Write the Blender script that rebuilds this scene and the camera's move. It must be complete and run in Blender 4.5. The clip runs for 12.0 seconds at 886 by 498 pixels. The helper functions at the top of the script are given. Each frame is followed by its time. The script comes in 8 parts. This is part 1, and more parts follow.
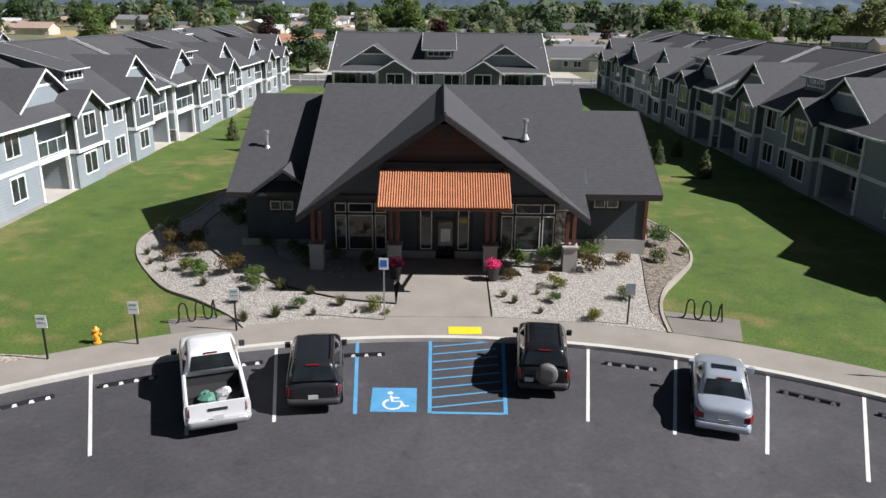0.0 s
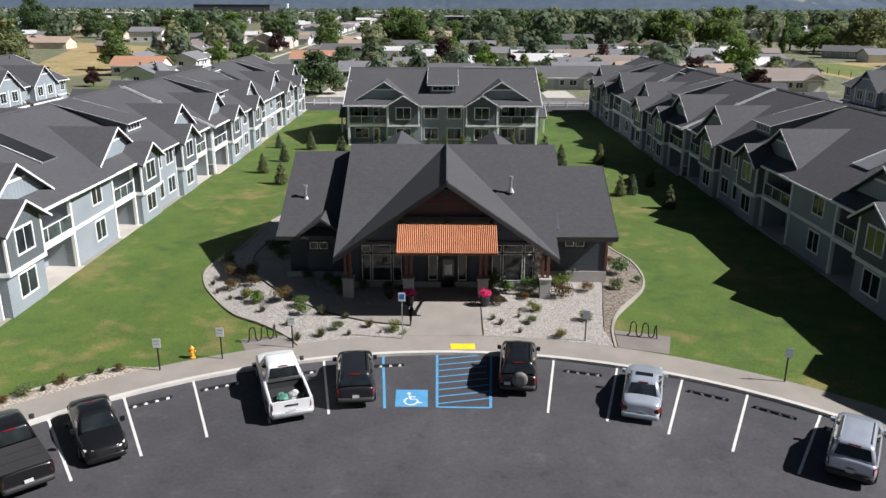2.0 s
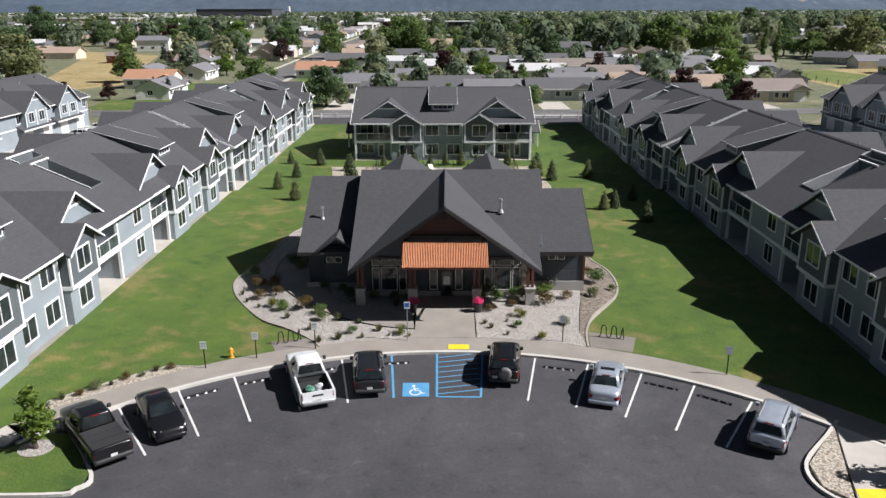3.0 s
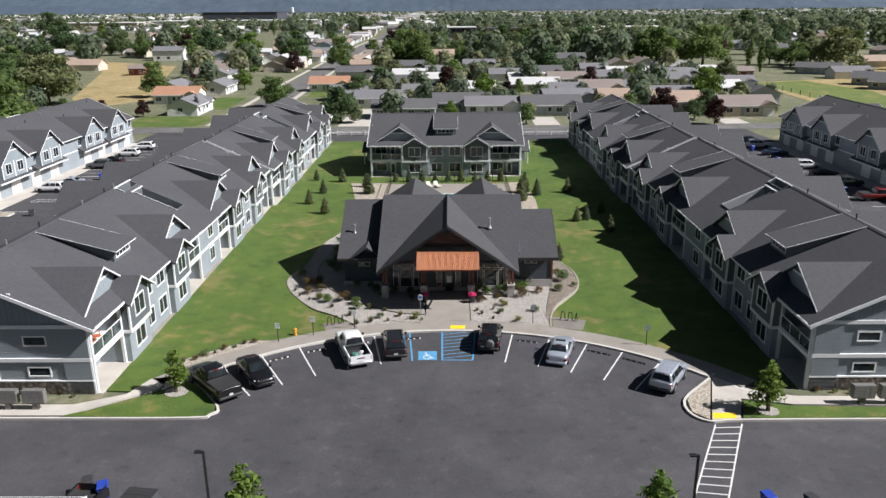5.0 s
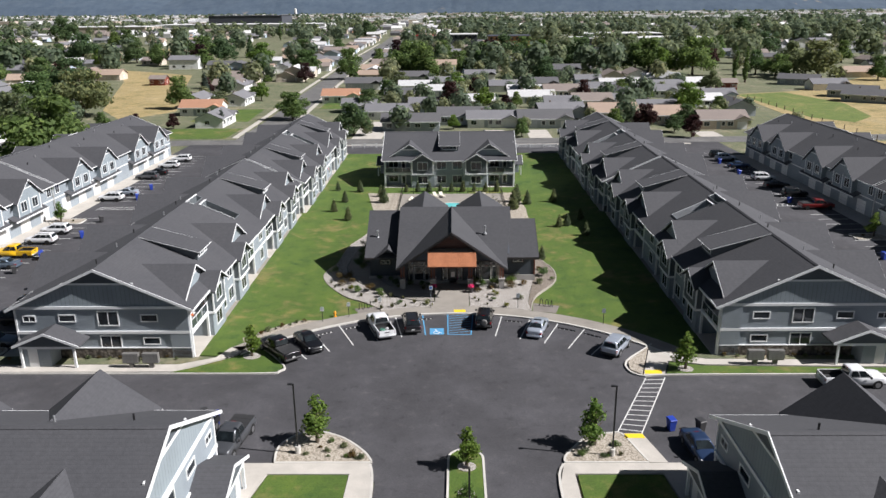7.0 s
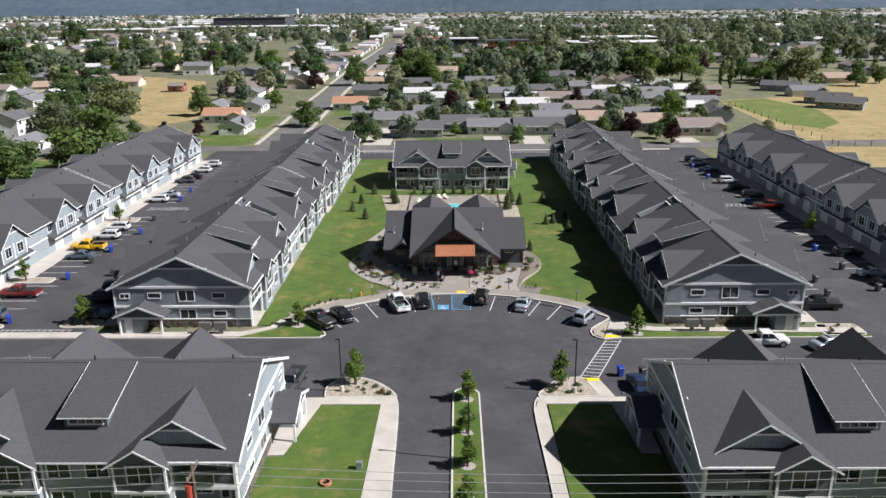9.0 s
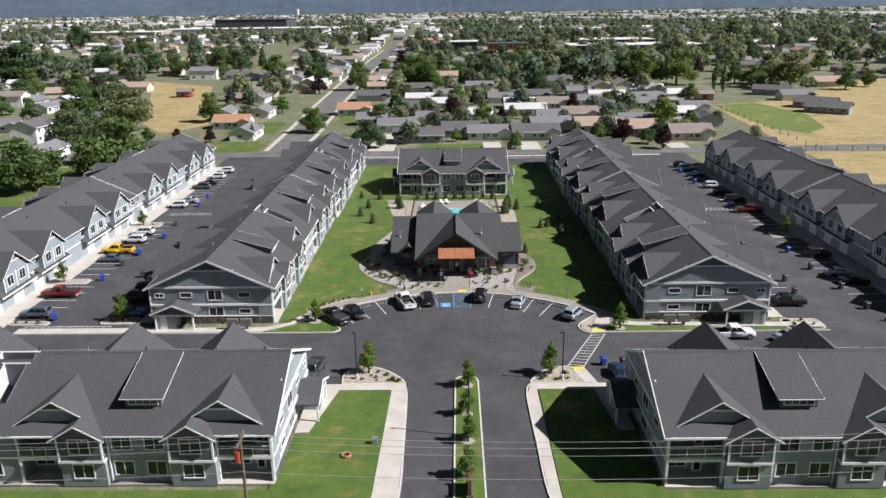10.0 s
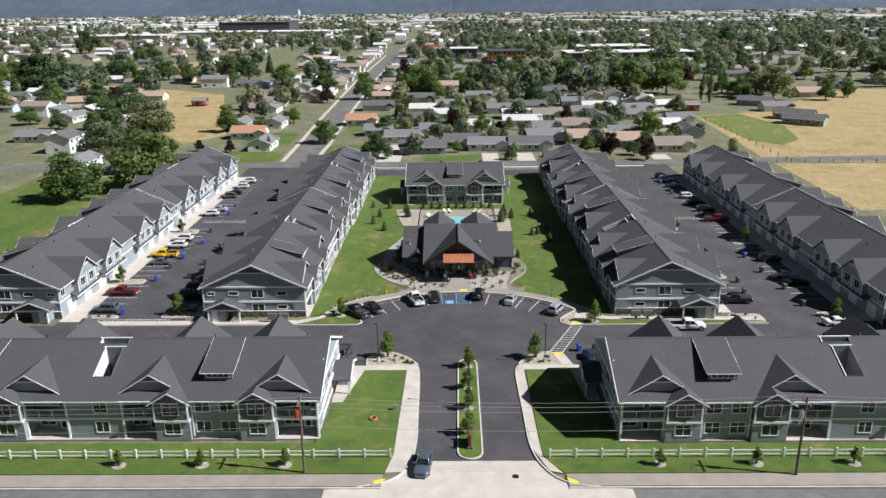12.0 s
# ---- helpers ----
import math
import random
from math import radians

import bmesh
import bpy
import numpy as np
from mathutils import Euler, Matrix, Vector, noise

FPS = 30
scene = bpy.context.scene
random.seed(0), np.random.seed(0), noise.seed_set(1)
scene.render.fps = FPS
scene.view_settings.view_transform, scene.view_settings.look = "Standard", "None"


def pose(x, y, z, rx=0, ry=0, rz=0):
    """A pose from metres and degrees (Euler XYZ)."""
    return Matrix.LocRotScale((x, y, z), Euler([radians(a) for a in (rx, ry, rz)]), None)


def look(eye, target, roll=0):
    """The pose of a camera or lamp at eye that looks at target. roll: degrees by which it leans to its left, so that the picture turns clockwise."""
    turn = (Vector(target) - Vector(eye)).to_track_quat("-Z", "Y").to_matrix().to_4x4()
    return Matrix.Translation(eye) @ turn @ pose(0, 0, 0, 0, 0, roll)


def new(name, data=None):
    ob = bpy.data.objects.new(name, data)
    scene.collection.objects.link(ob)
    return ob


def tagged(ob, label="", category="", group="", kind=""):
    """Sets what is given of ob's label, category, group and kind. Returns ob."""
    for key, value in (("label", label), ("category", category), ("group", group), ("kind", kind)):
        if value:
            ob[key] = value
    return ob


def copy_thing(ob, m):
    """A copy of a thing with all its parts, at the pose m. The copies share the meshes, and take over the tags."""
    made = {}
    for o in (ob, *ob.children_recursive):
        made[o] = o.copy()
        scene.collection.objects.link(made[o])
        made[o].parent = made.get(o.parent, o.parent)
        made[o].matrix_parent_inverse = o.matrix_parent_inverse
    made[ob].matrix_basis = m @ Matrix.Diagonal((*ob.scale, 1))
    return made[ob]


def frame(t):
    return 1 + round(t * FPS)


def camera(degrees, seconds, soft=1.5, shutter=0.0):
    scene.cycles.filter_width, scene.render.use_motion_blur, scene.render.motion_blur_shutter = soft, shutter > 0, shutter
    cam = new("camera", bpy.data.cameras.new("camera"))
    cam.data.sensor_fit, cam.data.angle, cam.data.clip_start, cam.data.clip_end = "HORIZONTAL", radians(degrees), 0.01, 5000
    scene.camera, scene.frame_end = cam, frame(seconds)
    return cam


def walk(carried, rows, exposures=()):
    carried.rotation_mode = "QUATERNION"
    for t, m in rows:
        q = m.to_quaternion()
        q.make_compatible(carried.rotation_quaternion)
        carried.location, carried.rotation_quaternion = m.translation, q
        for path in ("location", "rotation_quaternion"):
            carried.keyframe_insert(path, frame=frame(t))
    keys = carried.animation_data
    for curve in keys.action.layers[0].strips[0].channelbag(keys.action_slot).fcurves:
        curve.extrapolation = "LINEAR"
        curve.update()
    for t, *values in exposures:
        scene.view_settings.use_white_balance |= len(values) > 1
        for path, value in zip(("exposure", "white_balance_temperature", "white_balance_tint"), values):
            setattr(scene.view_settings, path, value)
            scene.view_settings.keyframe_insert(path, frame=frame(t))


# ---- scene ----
cam = camera(60.5, 12.0)
PATH = [
    (0, (0.251, -21.428, 12.244), (0.301, -11.893, 9.229), 0.70),
    (0.5, (0.274, -23.405, 12.862), (0.319, -13.870, 9.837), 0.70),
    (1, (0.310, -25.692, 14.183), (0.325, -16.162, 11.153), 0.50),
    (1.5, (0.256, -28.156, 15.791), (0.256, -18.626, 12.761), 0.30),
    (2, (0.311, -30.583, 17.204), (0.291, -21.048, 14.184), 0.20),
    (2.5, (0.404, -33.840, 18.730), (0.369, -24.300, 15.730), 0.00),
    (3, (0.585, -37.339, 20.290), (0.530, -27.804, 17.285), -0.20),
    (5, (0.719, -54.737, 26.622), (0.619, -45.207, 23.597), -0.50),
    (5.5, (0.606, -59.443, 28.332), (0.506, -49.913, 25.307), -0.40),
    (6, (0.569, -64.045, 29.947), (0.459, -54.515, 26.917), -0.50),
    (6.5, (0.591, -68.694, 31.353), (0.471, -59.164, 28.328), -0.60),
    (7, (0.517, -73.310, 32.702), (0.392, -63.780, 29.677), -0.50),
    (9, (0.246, -92.992, 38.070), (0.106, -83.467, 35.030), -0.60),
    (9.5, (0.196, -98.063, 39.986), (0.051, -88.538, 36.941), -0.70),
    (10, (0.151, -102.832, 41.824), (0.001, -93.312, 38.774), -0.80),
    (10.5, (0.007, -107.566, 43.791), (-0.138, -98.041, 40.736), -0.80),
    (11, (-0.060, -112.305, 45.540), (-0.210, -102.785, 42.490), -0.80),
    (11.5, (-0.206, -117.202, 47.368), (-0.356, -107.677, 44.313), -0.70),
    (12, (-0.361, -122.317, 49.295), (-0.506, -112.797, 46.235), -0.70),
]
walk(cam, [(t, look(eye, target, roll)) for t, eye, target, roll in PATH])

# ---- light ----
SUN_DIR = Vector((7.0, -1.25, 6.4)).normalized()
world = bpy.data.worlds.new("sky")
scene.world = world
world.use_nodes = True
wn = world.node_tree
sky = wn.nodes.new("ShaderNodeTexSky")
sky.sky_type, sky.sun_disc = "NISHITA", False
sky.sun_elevation = math.asin(SUN_DIR.z)
sky.sun_rotation = math.atan2(SUN_DIR.x, SUN_DIR.y)
sky.air_density, sky.dust_density = 1.0, 1.2
wn.nodes["Background"].inputs["Strength"].default_value = 0.0175
wn.links.new(sky.outputs[0], wn.nodes["Background"].inputs["Color"])
sun = new("sun", bpy.data.lights.new("sun", "SUN"))
sun.data.energy, sun.data.angle, sun.data.color = 5.0, radians(0.6), (1.0, 0.973, 0.985)
sun.matrix_world = look(SUN_DIR * 100, (0, 0, 0))
scene.view_settings.exposure = 0.66


# ---- materials ----
class Nodes:
    """A material's node tree in few words."""

    def __init__(self, name, rough=0.8, metal=0.0):
        self.mat = bpy.data.materials.new(name)
        self.mat.use_nodes = True
        self.tree = self.mat.node_tree
        self.bsdf = self.tree.nodes["Principled BSDF"]
        self.bsdf.inputs["Roughness"].default_value = rough
        self.bsdf.inputs["Metallic"].default_value = metal
        self.coord = self.add("ShaderNodeTexCoord")

    def add(self, kind, **values):
        n = self.tree.nodes.new(kind)
        for k, v in values.items():
            n.inputs[k].default_value = v
        return n

    def link(self, a, b):
        self.tree.links.new(a, b)

    def noise(self, scale, detail=3.0, rough=0.55, space="Object", stretch=None):
        n = self.add("ShaderNodeTexNoise", Scale=scale, Detail=detail, Roughness=rough)
        src = self.coord.outputs[space]
        if stretch:
            m = self.add("ShaderNodeMapping", Scale=stretch)
            self.link(src, m.inputs["Vector"])
            src = m.outputs["Vector"]
        self.link(src, n.inputs["Vector"])
        return n.outputs["Fac"]

    def ramp(self, fac, stops):
        r = self.add("ShaderNodeValToRGB")
        while len(r.color_ramp.elements) < len(stops):
            r.color_ramp.elements.new(0.5)
        for e, (p, c) in zip(r.color_ramp.elements, stops):
            e.position, e.color = p, (*c, 1)
        self.link(fac, r.inputs["Fac"])
        return r.outputs["Color"]

    def mix(self, fac, a, b, mode="MIX"):
        m = self.tree.nodes.new("ShaderNodeMix")
        m.data_type, m.blend_type = "RGBA", mode
        for sock, v in ((m.inputs[0], fac), (m.inputs[6], a), (m.inputs[7], b)):
            if isinstance(v, bpy.types.NodeSocket):
                self.link(v, sock)
            elif isinstance(v, (int, float)):
                sock.default_value = v
            else:
                sock.default_value = (*v, 1)
        return m.outputs[2]

    def colour(self, c):
        if isinstance(c, bpy.types.NodeSocket):
            self.link(c, self.bsdf.inputs["Base Color"])
        else:
            self.bsdf.inputs["Base Color"].default_value = (*c, 1)

    def bump(self, height, strength=0.3, distance=0.02):
        b = self.add("ShaderNodeBump", Strength=strength, Distance=distance)
        self.link(height, b.inputs["Height"])
        self.link(b.outputs["Normal"], self.bsdf.inputs["Normal"])

    def stripes(self, axis, size, space="Object"):
        """A saw from 0 to 1 along one axis, size metres a tooth."""
        sep = self.add("ShaderNodeSeparateXYZ")
        self.link(self.coord.outputs[space], sep.inputs[0])
        d = self.tree.nodes.new("ShaderNodeMath")
        d.operation = "DIVIDE"
        self.link(sep.outputs[axis], d.inputs[0])
        d.inputs[1].default_value = size
        f = self.tree.nodes.new("ShaderNodeMath")
        f.operation = "FRACT"
        self.link(d.outputs[0], f.inputs[0])
        return f.outputs[0]

    def math(self, op, a, b=0.0):
        m = self.tree.nodes.new("ShaderNodeMath")
        m.operation = op
        for sock, v in ((m.inputs[0], a), (m.inputs[1], b)):
            if isinstance(v, bpy.types.NodeSocket):
                self.link(v, sock)
            else:
                sock.default_value = v
        return m.outputs[0]


def scaled(c, k):
    return tuple(min(1.0, v * k) for v in c)


def plain(name, c, rough=0.6, metal=0.0, vary=0.12, scale=3.0):
    """Paint or plastic with slight wear at two scales."""
    n = Nodes(name, rough, metal)
    big, fine = n.noise(scale), n.noise(scale * 14)
    both = n.math("ADD", n.math("MULTIPLY", big, 0.65), n.math("MULTIPLY", fine, 0.35))
    n.colour(n.ramp(both, [(0.3, scaled(c, 1 - vary)), (0.7, scaled(c, 1 + vary))]))
    return n.mat


def siding(name, c, lap=0.19, axis=2, rough=0.7):
    """Lap boards with a dark line under each, faintly weathered."""
    n = Nodes(name, rough)
    saw = n.stripes(axis, lap)
    line = n.ramp(saw, [(0.0, (0.45, 0.45, 0.45)), (0.12, (1, 1, 1)), (1.0, (1, 1, 1))])
    base = n.ramp(n.noise(0.5, 4), [(0.3, scaled(c, 0.9)), (0.7, scaled(c, 1.08))])
    n.colour(n.mix(1.0, base, line, "MULTIPLY"))
    n.bump(saw, 0.5, 0.02)
    return n.mat


def shingle(name, c, course=0.28):
    """Asphalt shingles: courses along the slope, tabs of uneven tone."""
    n = Nodes(name, 0.9)
    saw = n.stripes(2, course * 0.42)
    line = n.ramp(saw, [(0.0, (0.84, 0.84, 0.84)), (0.2, (1, 1, 1)), (1.0, (1.03, 1.03, 1.03))])
    tabs = n.ramp(n.noise(3.2, 2, 0.6), [(0.3, scaled(c, 0.9)), (0.7, scaled(c, 1.1))])
    grain = n.ramp(n.noise(0.18, 3), [(0.3, (0.93, 0.93, 0.94)), (0.7, (1.07, 1.06, 1.05))])
    n.colour(n.mix(1.0, n.mix(1.0, tabs, line, "MULTIPLY"), grain, "MULTIPLY"))
    n.bump(n.noise(9.0, 2), 0.4, 0.03)
    return n.mat


def grass(name, dark, mid, dry):
    n = Nodes(name, 0.95)
    big, mids, fine = n.noise(0.09, 4, 0.6), n.noise(0.7, 3), n.noise(9, 3, 0.7)
    both = n.math("ADD", n.math("MULTIPLY", big, 0.6), n.math("MULTIPLY", mids, 0.4))
    col = n.ramp(both, [(0.35, dark), (0.46, mid), (0.53, mid), (0.63, dry)])
    tone = n.ramp(fine, [(0.3, (0.55, 0.58, 0.55)), (0.7, (1.38, 1.35, 1.3))])
    patch = n.ramp(n.noise(0.3, 5, 0.7), [(0.3, (0.75, 0.8, 0.8)), (0.5, (1, 1, 1)), (0.72, (1.3, 1.18, 1.1))])
    col = n.mix(1.0, col, patch, "MULTIPLY")
    n.colour(n.mix(1.0, col, tone, "MULTIPLY"))
    n.bump(n.noise(22, 2), 0.7, 0.05)
    return n.mat


def asphalt(name, c):
    n = Nodes(name, 0.85)
    stains = n.ramp(n.noise(0.16, 5, 0.6), [(0.33, scaled(c, 0.78)), (0.5, c), (0.68, scaled(c, 1.32))])
    spots = n.ramp(n.noise(0.9, 4, 0.65), [(0.25, (0.62, 0.62, 0.62)), (0.42, (1, 1, 1)), (0.58, (1.05, 1.05, 1.04)), (0.72, (1.45, 1.42, 1.36))])
    grain = n.ramp(n.noise(40, 2, 0.7), [(0.3, (0.75, 0.75, 0.75)), (0.7, (1.25, 1.25, 1.25))])
    blots = n.ramp(n.noise(6.0, 3, 0.65), [(0.28, (0.8, 0.8, 0.81)), (0.5, (1, 1, 1)), (0.74, (1.2, 1.19, 1.17))])
    grain = n.mix(1.0, grain, blots, "MULTIPLY")
    n.colour(n.mix(1.0, n.mix(1.0, stains, spots, "MULTIPLY"), grain, "MULTIPLY"))
    n.bump(n.noise(60, 2), 0.4, 0.01)
    return n.mat


def concrete(name, c, joint=0.0):
    n = Nodes(name, 0.85)
    col = n.ramp(n.noise(0.5, 5, 0.6), [(0.3, scaled(c, 0.85)), (0.7, scaled(c, 1.1))])
    grain = n.ramp(n.noise(30, 2), [(0.3, (0.88, 0.88, 0.88)), (0.7, (1.1, 1.1, 1.1))])
    n.colour(n.mix(1.0, col, grain, "MULTIPLY"))
    n.bump(n.noise(50, 2), 0.25, 0.01)
    return n.mat


def pebbles(name, tones, scale=9.0):
    """Loose stones, each cell with its own tone."""
    n = Nodes(name, 0.85)
    v = n.add("ShaderNodeTexVoronoi", Scale=scale)
    n.link(n.coord.outputs["Object"], v.inputs["Vector"])
    bw = n.add("ShaderNodeSeparateColor")
    n.link(v.outputs["Color"], bw.inputs[0])
    step = 1.0 / len(tones)
    col = n.ramp(bw.outputs[0], [(i * step, t) for i, t in enumerate(tones)])
    gap = n.ramp(v.outputs["Distance"], [(0.35, (1, 1, 1)), (0.75, (0.48, 0.46, 0.43))])
    n.colour(n.mix(1.0, col, gap, "MULTIPLY"))
    n.bump(v.outputs["Distance"], 0.8, -0.04)
    return n.mat


def leafy(name, c, spread=0.35):
    n = Nodes(name, 0.7)
    isl = n.add("ShaderNodeNewGeometry")
    info = n.add("ShaderNodeObjectInfo")
    r = n.ramp(isl.outputs["Random Per Island"], [(0.0, scaled(c, 1 - spread)), (0.6, c), (1.0, scaled((c[0] * 1.25, c[1] * 1.1, c[2]), 1 + spread))])
    o = n.ramp(info.outputs["Random"], [(0.0, (0.8, 0.86, 0.9)), (1.0, (1.2, 1.1, 0.95))])
    n.colour(n.mix(1.0, r, o, "MULTIPLY"))
    n.bsdf.inputs["Specular IOR Level"].default_value = 0.25
    thin = n.add("ShaderNodeBsdfTranslucent")
    both = n.add("ShaderNodeMixShader", Fac=0.55)
    n.link(n.bsdf.inputs["Base Color"].links[0].from_socket, thin.inputs["Color"])
    out = [k for k in n.tree.nodes if k.type == "OUTPUT_MATERIAL"][0]
    n.link(n.bsdf.outputs[0], both.inputs[1])
    n.link(thin.outputs[0], both.inputs[2])
    n.link(both.outputs[0], out.inputs["Surface"])
    return n.mat


def glass(name, c=(0.02, 0.025, 0.03), rough=0.06):
    """Window glass over a dark room."""
    n = Nodes(name, rough)
    n.colour(n.ramp(n.noise(0.9, 2), [(0.35, scaled(c, 0.6)), (0.7, scaled(c, 1.8))]))
    n.bsdf.inputs["Specular IOR Level"].default_value = 0.6
    return n.mat


GRASS = grass("lawn_grass", (0.038, 0.084, 0.012), (0.07, 0.119, 0.016), (0.165, 0.155, 0.048))
GRASS_ROUGH = grass("rough_grass", (0.075, 0.098, 0.048), (0.128, 0.138, 0.08), (0.24, 0.21, 0.15))
PASTURE = grass("pasture_grass", (0.085, 0.13, 0.025), (0.11, 0.15, 0.032), (0.22, 0.2, 0.075))
FIELD = grass("dry_field", (0.16, 0.14, 0.05), (0.32, 0.25, 0.12), (0.38, 0.30, 0.17))
ASPHALT = asphalt("asphalt", (0.052, 0.051, 0.056))
STREET = asphalt("street_asphalt", (0.12, 0.118, 0.115))
CONCRETE = concrete("concrete", (0.46, 0.43, 0.385))
CURB = concrete("curb_concrete", (0.52, 0.50, 0.46))
WALK_TAN = concrete("tan_concrete", (0.265, 0.243, 0.212))
EDGING = concrete("edging_concrete", (0.33, 0.30, 0.26))
GRAVEL = pebbles("pale_gravel", [(0.28, 0.26, 0.24), (0.43, 0.4, 0.37), (0.55, 0.53, 0.5), (0.36, 0.33, 0.3)], 16.0)
GRAVEL_TAN = pebbles("tan_gravel", [(0.3, 0.26, 0.21), (0.42, 0.37, 0.3), (0.5, 0.45, 0.38)], 9.0)
GRAVEL_DARK = pebbles("brown_gravel", [(0.12, 0.1, 0.08), (0.2, 0.17, 0.14), (0.28, 0.24, 0.2)], 9.0)
WHITE_LINE = plain("white_road_paint", (0.6, 0.6, 0.58), 0.7, vary=0.2, scale=2.0)
BLUE_LINE = plain("blue_road_paint", (0.08, 0.28, 0.49), 0.7, vary=0.18, scale=2.0)
YELLOW = plain("yellow_paint", (0.8, 0.56, 0.02), 0.7)
SHINGLE = shingle("charcoal_shingles", (0.061, 0.062, 0.068))
SHINGLE_CLUB = shingle("club_shingles", (0.052, 0.053, 0.058))
SIDE_GREY = siding("grey_siding", (0.27, 0.307, 0.337))
SIDE_DARK = siding("slate_siding", (0.125, 0.14, 0.15))
BATTEN = siding("batten_boards", (0.25, 0.29, 0.315), 0.4, 0)
BATTEN_DARK = siding("dark_batten_boards", (0.10, 0.115, 0.125), 0.4, 0)
GABLE_DARK = siding("dark_gable_siding", (0.085, 0.10, 0.115))
TRIM = plain("white_trim", (0.76, 0.77, 0.77), 0.55, vary=0.05)
WINDOW_GLASS = glass("window_glass")
RAIL_GLASS = glass("rail_panel", (0.05, 0.062, 0.066), 0.12)
DOOR_WHITE = plain("white_door", (0.74, 0.74, 0.73), 0.5, vary=0.05)
DOOR_GARAGE = siding("garage_panels", (0.74, 0.74, 0.73), 0.55, 2, 0.5)
DOOR_GREY = plain("grey_door", (0.3, 0.33, 0.35), 0.5, vary=0.06)
BLACK = plain("black_metal", (0.015, 0.015, 0.016), 0.45, vary=0.2)
METAL = plain("galvanised_metal", (0.5, 0.51, 0.52), 0.4, 0.7)
STONE = pebbles("ledge_stone", [(0.07, 0.06, 0.052), (0.14, 0.12, 0.1), (0.19, 0.165, 0.14), (0.1, 0.085, 0.075)], 3.5)


# ---- mesh helpers ----
class Mesh:
    """Vertices and faces gathered before one mesh is made; faces carry a material slot."""

    def __init__(self):
        self.v, self.f, self.m = [], [], []

    def face(self, pts, slot=0):
        k = len(self.v)
        self.v += [tuple(p) for p in pts]
        self.f.append(tuple(range(k, k + len(pts))))
        self.m.append(slot)
        return self

    def hull(self, low, high, slot=0):
        """A prism between two rings of equal count (both counter-clockwise from above)."""
        n, k = len(low), len(self.v)
        self.v += [tuple(p) for p in low] + [tuple(p) for p in high]
        self.f.append(tuple(range(k + n - 1, k - 1, -1)))
        self.f.append(tuple(range(k + n, k + 2 * n)))
        for i in range(n):
            j = (i + 1) % n
            self.f.append((k + i, k + j, k + n + j, k + n + i))
        self.m += [slot] * (n + 2)
        return self

    def box(self, x0, x1, y0, y1, z0, z1, slot=0):
        ring = [(x0, y0), (x1, y0), (x1, y1), (x0, y1)]
        return self.hull([(*p, z0) for p in ring], [(*p, z1) for p in ring], slot)

    def slab(self, pts, z0, z1, slot=0):
        if sum(a[0] * b[1] - b[0] * a[1] for a, b in zip(pts, pts[1:] + pts[:1])) < 0:
            pts = pts[::-1]
        return self.hull([(*p, z0) for p in pts], [(*p, z1) for p in pts], slot)

    def sheet(self, quad, thick, slot=0):
        """A sloping plate: the four corners of its top, counter-clockwise, and its depth straight down."""
        return self.hull([(x, y, z - thick) for x, y, z in quad], quad, slot)

    def prism(self, profile, axis, a, b, slot=0):
        """A profile of (s, z), counter-clockwise, pulled along x or y from a to b."""
        if axis == "x":
            return self.hull([(a, s, z) for s, z in profile], [(b, s, z) for s, z in profile], slot)
        return self.hull([(s, b, z) for s, z in profile], [(s, a, z) for s, z in profile], slot)

    def rod(self, p, q, r, sides=6, slot=0, r2=None):
        p, q = Vector(p), Vector(q)
        d = (q - p).normalized()
        a = d.orthogonal().normalized()
        b = d.cross(a)
        r2 = r if r2 is None else r2
        turn = [(math.cos(2 * math.pi * i / sides), math.sin(2 * math.pi * i / sides)) for i in range(sides)]
        return self.hull([p + (a * c + b * s) * r for c, s in turn], [q + (a * c + b * s) * r2 for c, s in turn], slot)

    def data(self, name, mats):
        me = bpy.data.meshes.new(name)
        me.from_pydata(self.v, [], self.f)
        for m in mats if isinstance(mats, (list, tuple)) else [mats]:
            me.materials.append(m)
        me.polygons.foreach_set("material_index", self.m)
        me.update()
        return me


def loft(rings):
    """A skin over rings of equal count, closed at both ends."""
    m = Mesh()
    n = len(rings[0])
    for r in rings:
        m.v += [tuple(p) for p in r]
    for i in range(len(rings) - 1):
        for j in range(n):
            k = (j + 1) % n
            m.f.append((i * n + j, i * n + k, (i + 1) * n + k, (i + 1) * n + j))
            m.m.append(0)
    m.f.append(tuple(range(n - 1, -1, -1)))
    m.f.append(tuple(range((len(rings) - 1) * n, len(rings) * n)))
    m.m += [0, 0]
    return m


def part(name, mesh, mats, parent=None, label="", at=None):
    ob = new(name, mesh.data(name, mats) if isinstance(mesh, Mesh) else mesh)
    ob.parent = parent
    if at is not None:
        ob.matrix_basis = at
    return tagged(ob, label)


def thing(name, label, category, at=None, group="", kind=""):
    ob = new(name)
    if at is not None:
        ob.matrix_basis = at
    return tagged(ob, label, category, group, kind)


def structure(name, mesh, mats, label, category):
    return tagged(part(name, mesh, mats), label, category, "", "structure")


def arc(cx, cy, r, a0, a1, n):
    """Points of an arc; angles in degrees from +x."""
    return [(cx + r * math.cos(radians(a0 + (a1 - a0) * i / n)), cy + r * math.sin(radians(a0 + (a1 - a0) * i / n))) for i in range(n + 1)]


